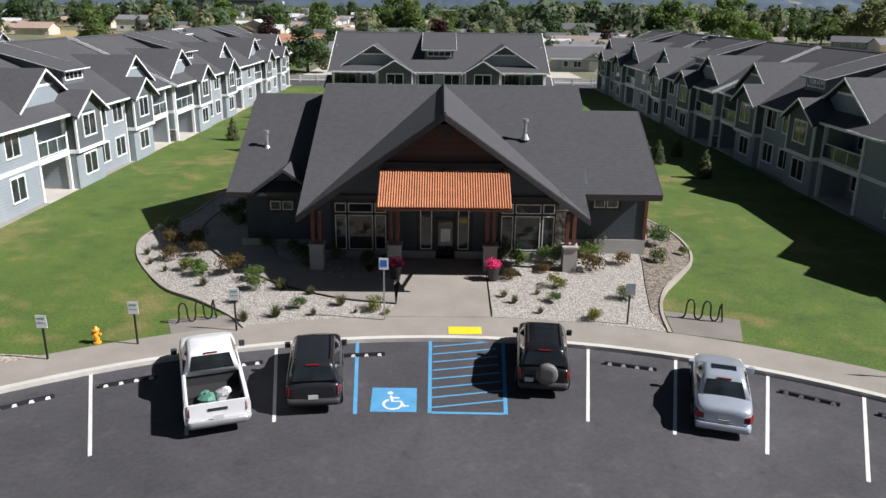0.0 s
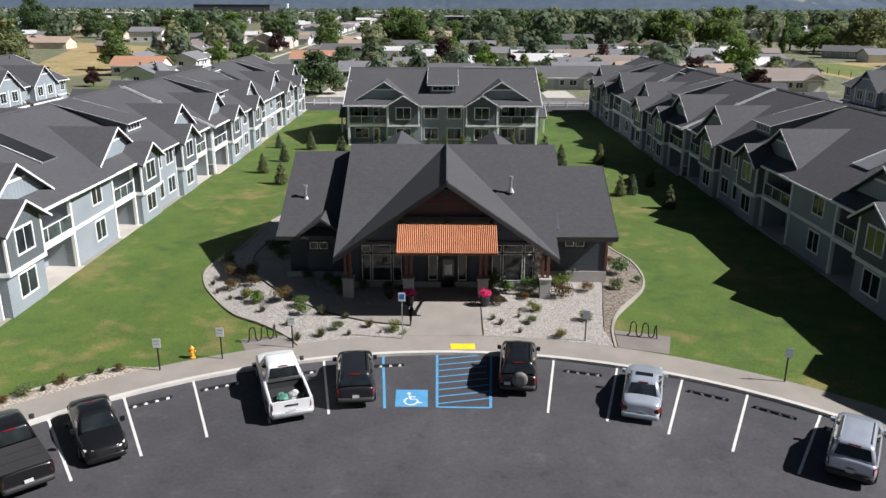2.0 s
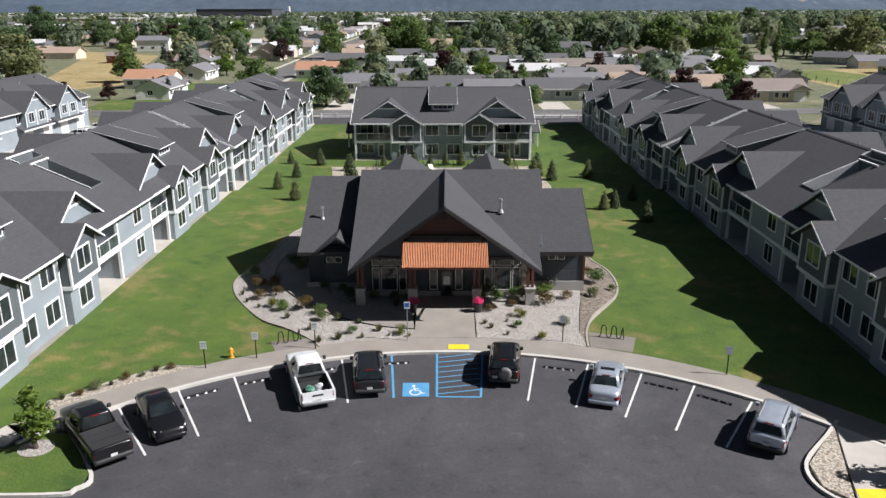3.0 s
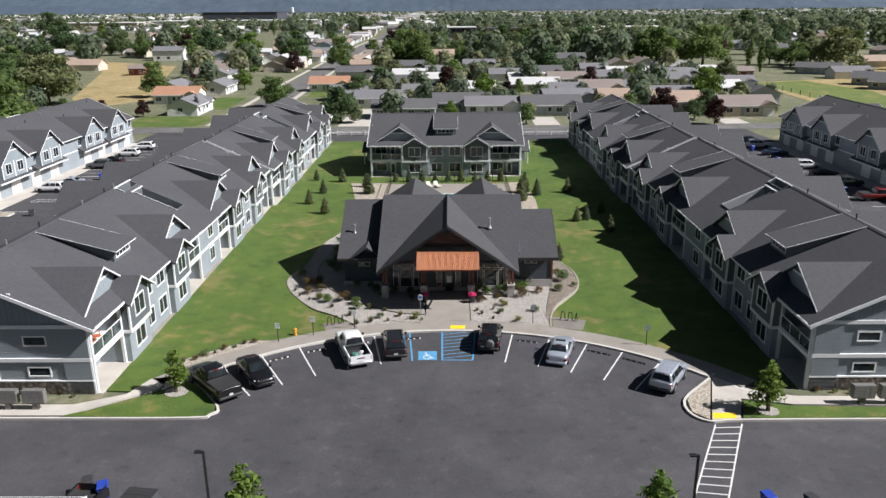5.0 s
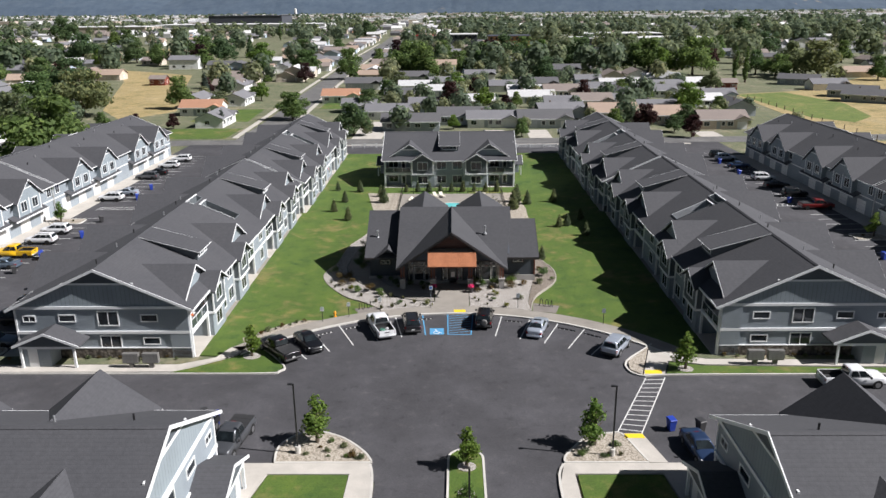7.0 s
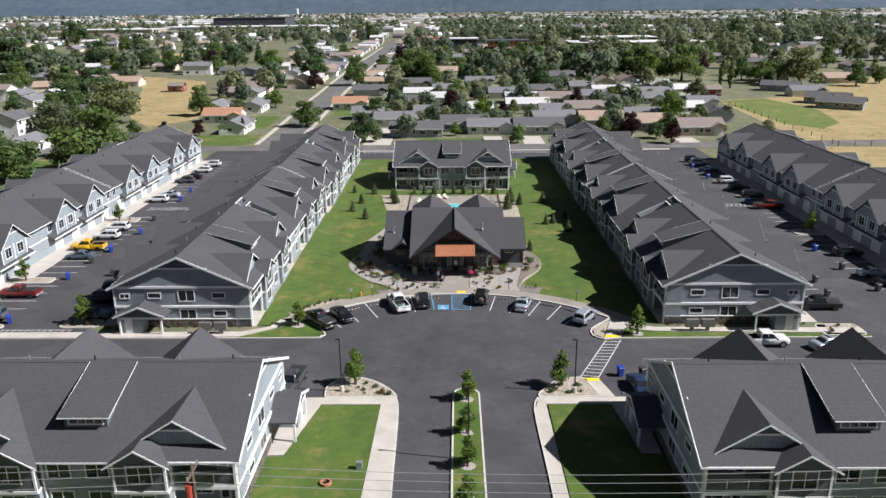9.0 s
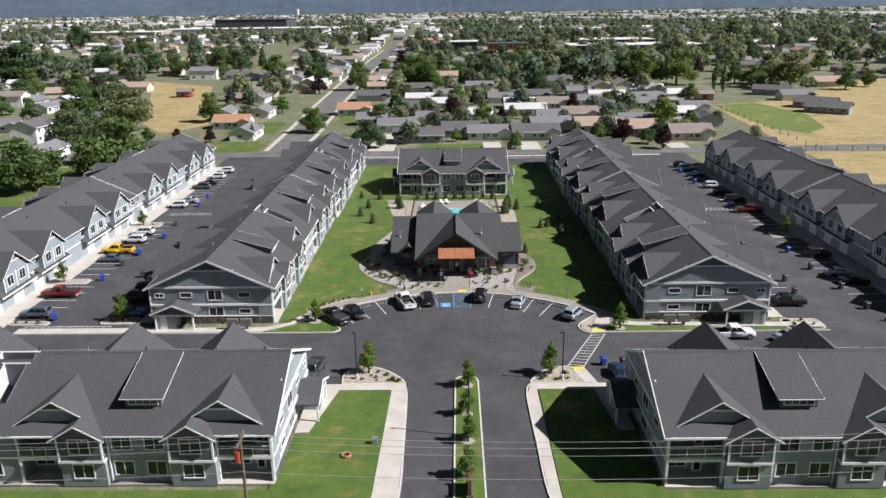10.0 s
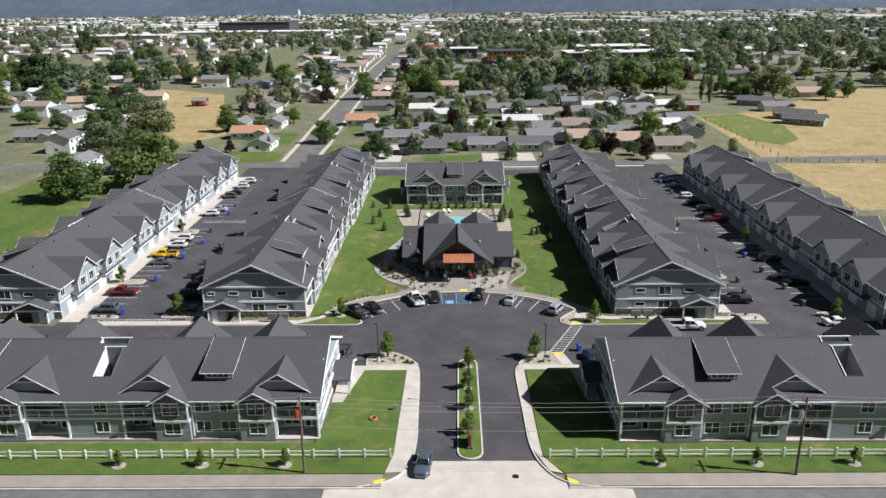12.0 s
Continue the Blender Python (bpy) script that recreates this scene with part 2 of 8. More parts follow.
def smooth_line(pts, n=6):
    """A Catmull-Rom curve through points of the plan."""
    p = [pts[0]] + list(pts) + [pts[-1]]
    out = []
    for i in range(1, len(p) - 2):
        for k in range(n):
            t = k / n
            a, b, c, d = (Vector(q) for q in p[i - 1:i + 3])
            out.append(tuple(0.5 * (2 * b + (c - a) * t + (2 * a - 5 * b + 4 * c - d) * t * t + (3 * b - a - 3 * c + d) * t ** 3)))
    return out + [tuple(pts[-1])]


def ribbon(mesh, line, width, z0, z1, slot=0, close=False):
    """A band of that width along a line of the plan."""
    n = len(line)
    left, right = [], []
    for i in range(n):
        a = Vector(line[i - 1] if i or close else line[0])
        b = Vector(line[(i + 1) % n] if i < n - 1 or close else line[-1])
        d = (b - a).normalized()
        o = Vector((-d.y, d.x)) * width / 2
        left.append(tuple(Vector(line[i]) + o))
        right.append(tuple(Vector(line[i]) - o))
    for i in range(n if close else n - 1):
        j = (i + 1) % n
        mesh.slab([right[i], right[j], left[j], left[i]], z0, z1, slot)
    return mesh


# ---- ground, roads, walks ----
LOT = (0.5, -20.7)      # centre of the curved parking bay
R_CURB, R_WALK = 26.25, 28.35
TOP = 0.14              # walks and lawns stand this far over the asphalt

structure("ground", Mesh().face([(-6000, -1500, -0.08), (6000, -1500, -0.08), (6000, 5500, -0.08), (-6000, 5500, -0.08)]), GRASS_ROUGH,
          "wide flat ground of dry and green grass", "ground")
yard = Mesh()
yard.slab([(-66, -26), (67.5, -26), (67.5, 118), (-66, 118)], -0.06, 0.0)
yard.slab([(-5.2, -54), (8.6, -54), (8.6, -26.001), (-5.2, -26.001)], -0.06, 0.0)
yard.slab([(-120, -26), (-66.001, -26), (-66.001, -8.5), (-120, -8.5)], -0.06, 0.0)
yard.slab([(67.501, -26), (120, -26), (120, -9.2), (67.501, -9.2)], -0.06, 0.0)
structure("road", yard, ASPHALT, "dark grey asphalt drive and parking court", "road")
structure("street", Mesh().slab([(-400, -66), (400, -66), (400, -53.0), (-400, -53.0)], -0.06, -0.012), STREET, "grey asphalt street along the front fence", "road")
structure("street_apron", Mesh().slab([(-14.5, -54.6), (18.5, -54.6), (18.5, -52.9), (14.5, -52.6), (12.0, -51.8), (9.9, -49.7), (9.3, -47.6), (-5.6, -47.6), (-6.1, -49.7), (-8.0, -51.6), (-11.0, -52.6), (-14.5, -52.9)], -0.05, 0.006), CONCRETE, "pale concrete apron at the driveway mouth", "pavement")

# courtyard lawn with its bowed southern edge
a0, a1 = 142.0, 36.5
edge = arc(*LOT, R_WALK, a0, a1, 40)
lawn = [(-25.0, -5.0), (-22.5, -5.2)] + edge + [(23.4, -5.0), (26.2, -4.8), (26.2, 103.5), (-25.0, 103.5)]
structure("lawn", Mesh().slab(lawn, -0.05, TOP - 0.02), GRASS, "mown green courtyard lawn with dry patches", "lawn")
walk_m = Mesh()
outer, inner = arc(*LOT, R_WALK, a0, a1, 40), arc(*LOT, R_CURB + 0.16, a0, a1, 40)
for i in range(40):
    walk_m.slab([inner[i], outer[i], outer[i + 1], inner[i + 1]], -0.05, TOP)
structure("pavement", walk_m, WALK_TAN, "curved tan concrete walk behind the parking bay", "pavement")
structure("curb", ribbon(Mesh(), arc(*LOT, R_CURB + 0.03, a0 + 1, a1 - 1, 44), 0.26, -0.05, TOP + 0.012), CURB, "pale concrete kerb round the parking bay", "kerb")

# ---- apartment buildings ----
EAVE, RIDGE, DEEP, OVER = 5.3, 9.4, 17.0, 0.6
SLOPE = (RIDGE - EAVE) / (DEEP / 2 + OVER)
FLOOR2 = 2.85


def roof_z(v):
    return EAVE + SLOPE * (v + OVER) if v <= DEEP / 2 else EAVE + SLOPE * (DEEP + OVER - v)


def window_part(parent, u, z, w, h, v, face=-1, panes=2, name="window", axis="u"):
    """A trimmed sliding window in a wall along u (axis u) or along v (axis v); face: the way that it looks."""
    t = 0.1
    fr, gl = Mesh(), Mesh()

    def bar(m, a0, a1, z0, z1, d0, d1):
        lo, hi = sorted((v + face * d0, v + face * d1))
        if axis == "u":
            m.box(a0, a1, lo, hi, z0, z1)
        else:
            m.box(lo, hi, a0, a1, z0, z1)
    bar(fr, u - w / 2 - t, u + w / 2 + t, z + h, z + h + t * 1.2, -0.02, 0.06)
    bar(fr, u - w / 2 - t, u + w / 2 + t, z - t, z, -0.02, 0.07)
    bar(fr, u - w / 2 - t, u - w / 2, z, z + h, -0.02, 0.055)
    bar(fr, u + w / 2, u + w / 2 + t, z, z + h, -0.02, 0.055)
    for i in range(1, panes):
        c = u - w / 2 + w * i / panes
        bar(fr, c - 0.03, c + 0.03, z, z + h, -0.02, 0.04)
    bar(gl, u - w / 2, u + w / 2, z, z + h, -0.02, 0.015)
    win = part(name, fr, TRIM, parent)
    part("pane", gl, WINDOW_GLASS, win)
    return win


def gable_dormer(parent, u, half, face_v, peak, flip=False, base=None, wall=BATTEN, deep=None, over=0.45, dark=True, low=None):
    """A cross gable: face wall, vent triangle, white rakes and a roof that runs back into the main slope."""
    zb = roof_z(max(face_v, -OVER)) if base is None else base
    back = (peak - EAVE) / SLOPE - OVER if deep is None else deep
    s = (peak - zb) / half
    lo_u = half + 0.4
    zl = peak - s * lo_u
    Y = (lambda v: DEEP - v) if flip else (lambda v: v)

    def P(a, v, z):
        return (u + (-a if flip else a), Y(v), z)
    wallm = Mesh()
    zlow = zb - 0.3 if low is None else low
    wallm.hull([P(-half, face_v, zlow), P(half, face_v, zlow), P(half, face_v, zb), P(0, face_v, peak - 0.1), P(-half, face_v, zb)],
               [P(-half, face_v + 0.12, zlow), P(half, face_v + 0.12, zlow), P(half, face_v + 0.12, zb), P(0, face_v + 0.12, peak - 0.1), P(-half, face_v + 0.12, zb)])
    g = part("gable", wallm, wall, parent, "small gable with battens and white rake boards")
    if dark:
        k = 0.42
        zt = peak - (peak - zb) * k
        part("vent_panel", Mesh().hull([P(-half * k, face_v - 0.02, zt), P(half * k, face_v - 0.02, zt), P(0, face_v - 0.02, peak - 0.12)],
                                       [P(-half * k, face_v, zt), P(half * k, face_v, zt), P(0, face_v, peak - 0.12)]), GABLE_DARK, g)
        part("trim_band", Mesh().hull([P(-half * k, face_v - 0.05, zt - 0.16), P(half * k, face_v - 0.05, zt - 0.16), P(half * k, face_v - 0.05, zt), P(-half * k, face_v - 0.05, zt)],
                                      [P(-half * k, face_v, zt - 0.16), P(half * k, face_v, zt - 0.16), P(half * k, face_v, zt), P(-half * k, face_v, zt)]), TRIM, g)
    f = face_v - over
    # back edge of each slope: where it runs into the main roof
    def back_v(z):
        return min(back, (z - EAVE) / SLOPE - OVER)
    rf = Mesh()
    top = peak + 0.12
    for sgn in (-1, 1):
        q = [P(0, f, top), P(0, back + 0.3, top), P(sgn * lo_u, max(f + 0.05, back_v(zl) + 0.25), zl + 0.12), P(sgn * lo_u, f, zl + 0.12)]
        low_q = [(x, y, z - 0.14) for x, y, z in q]
        rf.hull(low_q, q)
    part("roof_plane", rf, SHINGLE, g, "charcoal shingled gable roof")
    rk, e = Mesh(), 0.015 if flip else 0.05
    for sgn in (-1, 1):
        rk.hull([P(0, f - e, top - 0.16), P(sgn * lo_u, f - e, zl - 0.04), P(sgn * lo_u, f - e, zl + 0.1), P(0, f - e, top - 0.02)],
                [P(0, f + 0.02, top - 0.16), P(sgn * lo_u, f + 0.02, zl - 0.04), P(sgn * lo_u, f + 0.02, zl + 0.1), P(0, f + 0.02, top - 0.02)])
    part("rake_board", rk, TRIM, g)
    return g


def shed_dormer(parent, u, half, flip=False):
    Y = (lambda v: DEEP - v) if flip else (lambda v: v)
    v0, v1 = 2.3, 8.3
    z0, z1 = roof_z(v0), roof_z(v1)
    zt = z0 + 1.0
    m = Mesh()
    m.prism([(Y(v0), z0 - 0.1), (Y(v1), z1 - 0.05), (Y(v0), zt)] if not flip else [(Y(v1), z1 - 0.05), (Y(v0), z0 - 0.1), (Y(v0), zt)], "x", u - half, u + half)
    d = part("shed_dormer", m, SIDE_DARK, parent, "low shed dormer with a strip of small windows")
    top = Mesh().sheet([(u - half - 0.35, Y(v0 - 0.4), zt + 0.05), (u + half + 0.35, Y(v0 - 0.4), zt + 0.05), (u + half + 0.35, Y(v1 + 0.25), z1 + 0.12), (u - half - 0.35, Y(v1 + 0.25), z1 + 0.12)], 0.13)
    part("roof_plane", top, SHINGLE, d)
    edge = Mesh()
    a, b = sorted((Y(v0 - 0.44), Y(v0 - 0.4)))
    edge.box(u - half - 0.35, u + half + 0.35, a, b, zt - 0.03, zt + 0.05)
    for sx in (-1, 1):
        x = u + sx * (half + 0.36)
        edge.hull([(x - 0.012, Y(v0 - 0.4), zt - 0.04), (x + 0.012, Y(v0 - 0.4), zt - 0.04), (x + 0.012, Y(v1), z1 + 0.04), (x - 0.012, Y(v1), z1 + 0.04)],
                  [(x - 0.015, Y(v0 - 0.4), zt + 0.03), (x + 0.015, Y(v0 - 0.4), zt + 0.03), (x + 0.015, Y(v1), z1 + 0.1), (x - 0.015, Y(v1), z1 + 0.1)])
    part("fascia", edge, TRIM, d)
    window_part(d, u, z0 + 0.36, half * 1.55, 0.45, Y(v0), 1 if flip else -1, 4, "window")


def balcony_bay(b, u0, u1):
    """Ground patio and upper balcony set back into the facade."""
    d = 2.0
    part("wall", Mesh().box(u0 + 0.001, u1 - 0.001, d, d + 0.2, 0, EAVE + 0.2), SIDE_GREY, b)
    for u in (u0, u1):
        part("recess_wall", Mesh().box(u - 0.12, u + 0.12, 0.1, d - 0.001, 0, EAVE + 0.15), SIDE_GREY, b)
    part("balcony_slab", Mesh().box(u0 + 0.002, u1 - 0.002, -0.15, d - 0.001, FLOOR2 - 0.32, FLOOR2), TRIM, b, "white boxed balcony edge")
    rail = Mesh()
    rail.box(u0 + 0.15, u1 - 0.15, -0.1, -0.04, FLOOR2 + 1.0, FLOOR2 + 1.06)
    rail.box(u0 + 0.15, u1 - 0.15, -0.1, -0.04, FLOOR2 + 0.08, FLOOR2 + 0.13)
    for k in range(4):
        x = u0 + 0.18 + (u1 - u0 - 0.36) * k / 3
        rail.box(x - 0.03, x + 0.03, -0.1, -0.04, FLOOR2, FLOOR2 + 1.0)
    r = part("balcony_rail", rail, TRIM, b, "white rail with clear panels")
    part("rail_panel", Mesh().box(u0 + 0.2, u1 - 0.2, -0.08, -0.06, FLOOR2 + 0.14, FLOOR2 + 0.98), RAIL_GLASS, r)
    for u in (u0 + 0.12, u1 - 0.12):
        part("corner_post", Mesh().box(u - 0.11, u + 0.11, -0.12, 0.1, 0, EAVE + 0.05), TRIM, b)
    w = u1 - u0
    for z, tall in ((0.05, 2.05), (FLOOR2 + 0.05, 2.05)):
        dr = part("door", Mesh().box(u0 + w * 0.58, u0 + w * 0.58 + 0.95, d - 0.05, d - 0.001, z, z + tall), DOOR_WHITE, b, "white glazed patio door")
        part("pane", Mesh().box(u0 + w * 0.58 + 0.2, u0 + w * 0.58 + 0.75, d - 0.07, d - 0.051, z + 0.35, z + tall - 0.25), WINDOW_GLASS, dr)
        window_part(b, u0 + w * 0.3, z + 0.75, 1.7, 1.15, d)
    part("patio_slab", Mesh().box(u0, u1, -0.45, d, -0.05, 0.16), CONCRETE, b)
    part("soffit", Mesh().box(u0, u1, -OVER, d, EAVE - 0.02, EAVE + 0.02), TRIM, b)


def bay(b, u0, u1):
    """A shallow projecting bay with a small gable."""
    d = -0.75
    part("wall", Mesh().box(u0, u1, d + 0.2, 0.35, 0, FLOOR2 - 0.25), SIDE_GREY, b)
    part("bay_panel", Mesh().box(u0, u1, d, 0.35, FLOOR2, EAVE - 0.05), BATTEN_DARK, b, "dark batten bay panel")
    part("trim_band", Mesh().box(u0 - 0.06, u1 + 0.06, d - 0.05, 0.35, FLOOR2 - 0.25, FLOOR2), TRIM, b)
    for u in (u0 + 0.07, u1 - 0.07):
        part("corner_board", Mesh().box(u - 0.09, u + 0.09, d - 0.03, d + 0.1, FLOOR2, EAVE - 0.05), TRIM, b)
    c = (u0 + u1) / 2
    window_part(b, c, 0.95, 1.8, 1.35, d + 0.2)
    window_part(b, c, FLOOR2 + 0.75, 1.8, 1.4, d)
    gable_dormer(b, c, (u1 - u0) / 2 + 0.1, d, EAVE + 1.25, base=EAVE - 0.05, wall=BATTEN_DARK, dark=False, low=EAVE - 0.1)


def module(b, o):
    """Balcony, bay, windows, bay, balcony: 24.6 m of the garden facade."""
    balcony_bay(b, o if o < 10 else o + 1.1, o + 5.2)
    bay(b, o + 5.2, o + 9.3)
    part("wall", Mesh().box(o + 9.3, o + 15.3, 0, 0.25, 0, EAVE + 0.2), SIDE_GREY, b)
    for u in (o + 10.8, o + 13.8):
        window_part(b, u, 0.95, 1.7, 1.35, 0)
        window_part(b, u, FLOOR2 + 0.75, 1.7, 1.35, 0)
    for u in (o + 9.55, o + 15.05):
        part("downpipe", Mesh().box(u - 0.06, u + 0.06, -0.14, -0.001, 0.1, EAVE), TRIM, b)
    bay(b, o + 15.3, o + 19.4)
    balcony_bay(b, o + 19.4, o + 24.6)
    for u in (o + 4.7, o + 19.9):
        gable_dormer(b, u, 3.5, 0.9, 8.15)
    shed_dormer(b, o + 12.3, 1.7)


def rear_module(b, o):
    """The parking side: garages below, gabled rooms above."""
    for k in range(4):
        u = o + 3.4 + k * 5.9
        part("garage_door", Mesh().box(u - 1.35, u + 1.35, DEEP - 0.03, DEEP + 0.04, 0.02, 2.2), DOOR_GARAGE, b, "white panelled garage door")
    tops = (o + 8.8, o + 19.6) if o < 10 else (o + 5.4, o + 16.4)
    for u in tops:
        sk = Mesh().sheet([(u - 4.8, DEEP, FLOOR2 + 0.35), (u - 4.8, DEEP + 1.2, FLOOR2 - 0.3), (u + 4.8, DEEP + 1.2, FLOOR2 - 0.3), (u + 4.8, DEEP, FLOOR2 + 0.35)][::-1], 0.15)
        part("skirt_roof", sk, SHINGLE, b, "narrow shingled roof over the garages")
        part("fascia", Mesh().box(u - 4.8, u + 4.8, DEEP + 1.2, DEEP + 1.25, FLOOR2 - 0.5, FLOOR2 - 0.28), TRIM, b)
        part("bay_panel", Mesh().box(u - 3.3, u + 3.3, DEEP - 0.1, DEEP + 0.9, FLOOR2, EAVE), BATTEN, b)
        for c in (u - 3.22, u, u + 3.22):
            part("corner_board", Mesh().box(c - 0.1, c + 0.1, DEEP + 0.9, DEEP + 0.94, FLOOR2, EAVE), TRIM, b)
        gable_dormer(b, u, 3.7, -0.9, 8.1, flip=True, base=EAVE - 0.05, wall=BATTEN, low=EAVE - 0.1)
        for w in (-1.6, 1.6):
            window_part(b, u + w, FLOOR2 + 0.7, 1.5, 1.4, DEEP + 0.9, 1)
    for u in (o + 1.2, o + 23.4):
        window_part(b, u, FLOOR2 + 0.75, 1.2, 1.35, DEEP, 1)


def end_wall(b, u, face):
    """The gable end: stone foot, lap siding, white bands, battens under a dark peak, small porch."""
    a, c = sorted((u, u - face * 0.25))
    prof = [(0, 0), (DEEP, 0), (DEEP, EAVE + 0.24), (DEEP / 2, RIDGE - 0.12), (0, EAVE + 0.24)]
    w = part("end_wall", Mesh().prism(prof, "x", a, c), SIDE_GREY, b, "lap-sided gable end")
    f0, f1 = sorted((u, u + face * 0.05))
    part("stone_foot", Mesh().box(*sorted((u, u + face * 0.12)), 0.1, DEEP - 0.1, 0, 1.15), STONE, w, "ledge stone along the foot of the wall")
    for z in (1.15, FLOOR2 - 0.15, EAVE - 0.02):
        part("trim_band", Mesh().box(*sorted((u, u + face * 0.14)), 0.02, DEEP - 0.02, z, z + (0.1 if z < 2 else 0.28)), TRIM, w)
    zb, zk = EAVE + 0.26, 7.75
    yb = (zk - EAVE - 0.2) / SLOPE
    part("batten_panel", Mesh().prism([(0.4, zb), (DEEP - 0.4, zb), (DEEP - yb, zk), (yb, zk)], "x", f0, f1), siding_end, w)
    part("trim_band", Mesh().box(*sorted((u, u + face * 0.1)), yb, DEEP - yb, zk, zk + 0.18), TRIM, w)
    part("vent_panel", Mesh().prism([(yb + 0.3, zk + 0.18), (DEEP - yb - 0.3, zk + 0.18), (DEEP / 2, RIDGE - 0.2)], "x", f0, f1), GABLE_DARK, w)
    for v in (0.08, DEEP - 0.08):
        part("corner_board", Mesh().box(*sorted((u + face * 0.0, u + face * 0.06)), v - 0.09, v + 0.09, 0, EAVE), TRIM, w)
    for v, z, ww, h in ((3.9, 4.0, 1.5, 0.6), (3.9, 1.6, 1.5, 0.6), (7.9, 3.6, 1.9, 1.35), (7.9, 1.05, 1.9, 1.35), (11.9, 4.0, 1.5, 0.6), (15.6, 4.0, 1.1, 0.5)):
        window_part(w, v, z, ww, h, u, face, 2 if ww > 1.6 or ww < 1.2 else 1, "window", "v")
    # porch
    p0, p1 = sorted((u, u + face * 2.3))
    v0, v1 = 10.4, 15.8
    vm = (v0 + v1) / 2
    pr = Mesh()
    for s in (-1, 1):
        q = [(p0 - 0.2 * (face < 0), vm, 3.75), (p1 + 0.2 * (face > 0), vm, 3.75), (p1 + 0.2 * (face > 0), vm + s * 3.2, 2.45), (p0 - 0.2 * (face < 0), vm + s * 3.2, 2.45)]
        pr.sheet(q if s < 0 else q[::-1], 0.14)
    porch = part("porch_roof", pr, SHINGLE, b, "shingled porch gable on white posts")
    e = u + face * 2.3
    part("gable", Mesh().prism([(v0, 2.35), (v1, 2.35), (vm, 3.58)], "x", *sorted((e, e - face * 0.1))), GABLE_DARK, porch)
    for s in (-1, 1):
        part("rake_board", Mesh().hull([(e + face * 0.2, vm, 3.55), (e + face * 0.2, vm + s * 3.2, 2.25), (e + face * 0.2, vm + s * 3.2, 2.5), (e + face * 0.2, vm, 3.8)],
                                       [(e + face * 0.26, vm, 3.55), (e + face * 0.26, vm + s * 3.2, 2.25), (e + face * 0.26, vm + s * 3.2, 2.5), (e + face * 0.26, vm, 3.8)]), TRIM, porch)
    part("beam", Mesh().box(*sorted((e, e - face * 0.15)), v0, v1, 2.1, 2.35), TRIM, porch)
    for v in (v0 + 0.15, v1 - 0.15):
        part("post", Mesh().box(*sorted((e, e - face * 0.2)), v - 0.1, v + 0.1, 0, 2.1), TRIM, porch)
    part("storage_wall", Mesh().box(*sorted((u + face * 0.06, e - face * 0.3)), 13.0, v1 - 0.2, 0, 2.3), SIDE_GREY, porch)
    part("door", Mesh().box(*sorted((e - face * 0.3, e - face * 0.24)), 14.2, 15.1, 0.05, 2.05), DOOR_WHITE, porch, "white storage door")
    part("door", Mesh().box(*sorted((u, u + face * 0.08)), 11.2, 12.2, 0.05, 2.1), DOOR_GREY, porch, "grey entrance door under the porch")
    rk = Mesh()
    x0, x1 = sorted((u + face * 0.45, u + face * 0.52))
    for s in (-1, 1):
        rk.prism([(DEEP / 2, RIDGE - 0.2), (DEEP / 2, RIDGE + 0.07), (DEEP / 2 + s * (DEEP / 2 + OVER), EAVE + 0.05), (DEEP / 2 + s * (DEEP / 2 + OVER), EAVE - 0.22)], "x", x0, x1)
    part("rake_board", rk, TRIM, w)


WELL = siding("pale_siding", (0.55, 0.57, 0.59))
siding_end = siding("end_battens", (0.25, 0.29, 0.315), 0.42, 1)


def light_well(b, u0, u1, v0, v1):
    """An open shaft through the roof: one pale wall, the others dark, and a thin white edge."""
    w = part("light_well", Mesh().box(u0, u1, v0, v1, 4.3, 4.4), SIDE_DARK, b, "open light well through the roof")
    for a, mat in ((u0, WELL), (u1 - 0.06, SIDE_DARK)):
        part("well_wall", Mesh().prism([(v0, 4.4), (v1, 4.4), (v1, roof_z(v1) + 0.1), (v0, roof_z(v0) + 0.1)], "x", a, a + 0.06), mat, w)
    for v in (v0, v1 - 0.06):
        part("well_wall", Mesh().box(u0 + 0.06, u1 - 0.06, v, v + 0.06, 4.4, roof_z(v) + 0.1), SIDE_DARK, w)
    e = Mesh()
    for a in (u0 - 0.05,):
        e.sheet([(a, v0, roof_z(v0) + 0.14), (a + 0.07, v0, roof_z(v0) + 0.14), (a + 0.07, v1, roof_z(v1) + 0.14), (a, v1, roof_z(v1) + 0.14)], 0.05)
    e.box(u0 - 0.3, u1 + 0.3, v1 - 0.02, v1 + 0.12, roof_z(v1) + 0.05, roof_z(v1) + 0.17)
    part("well_trim", e, TRIM, w)


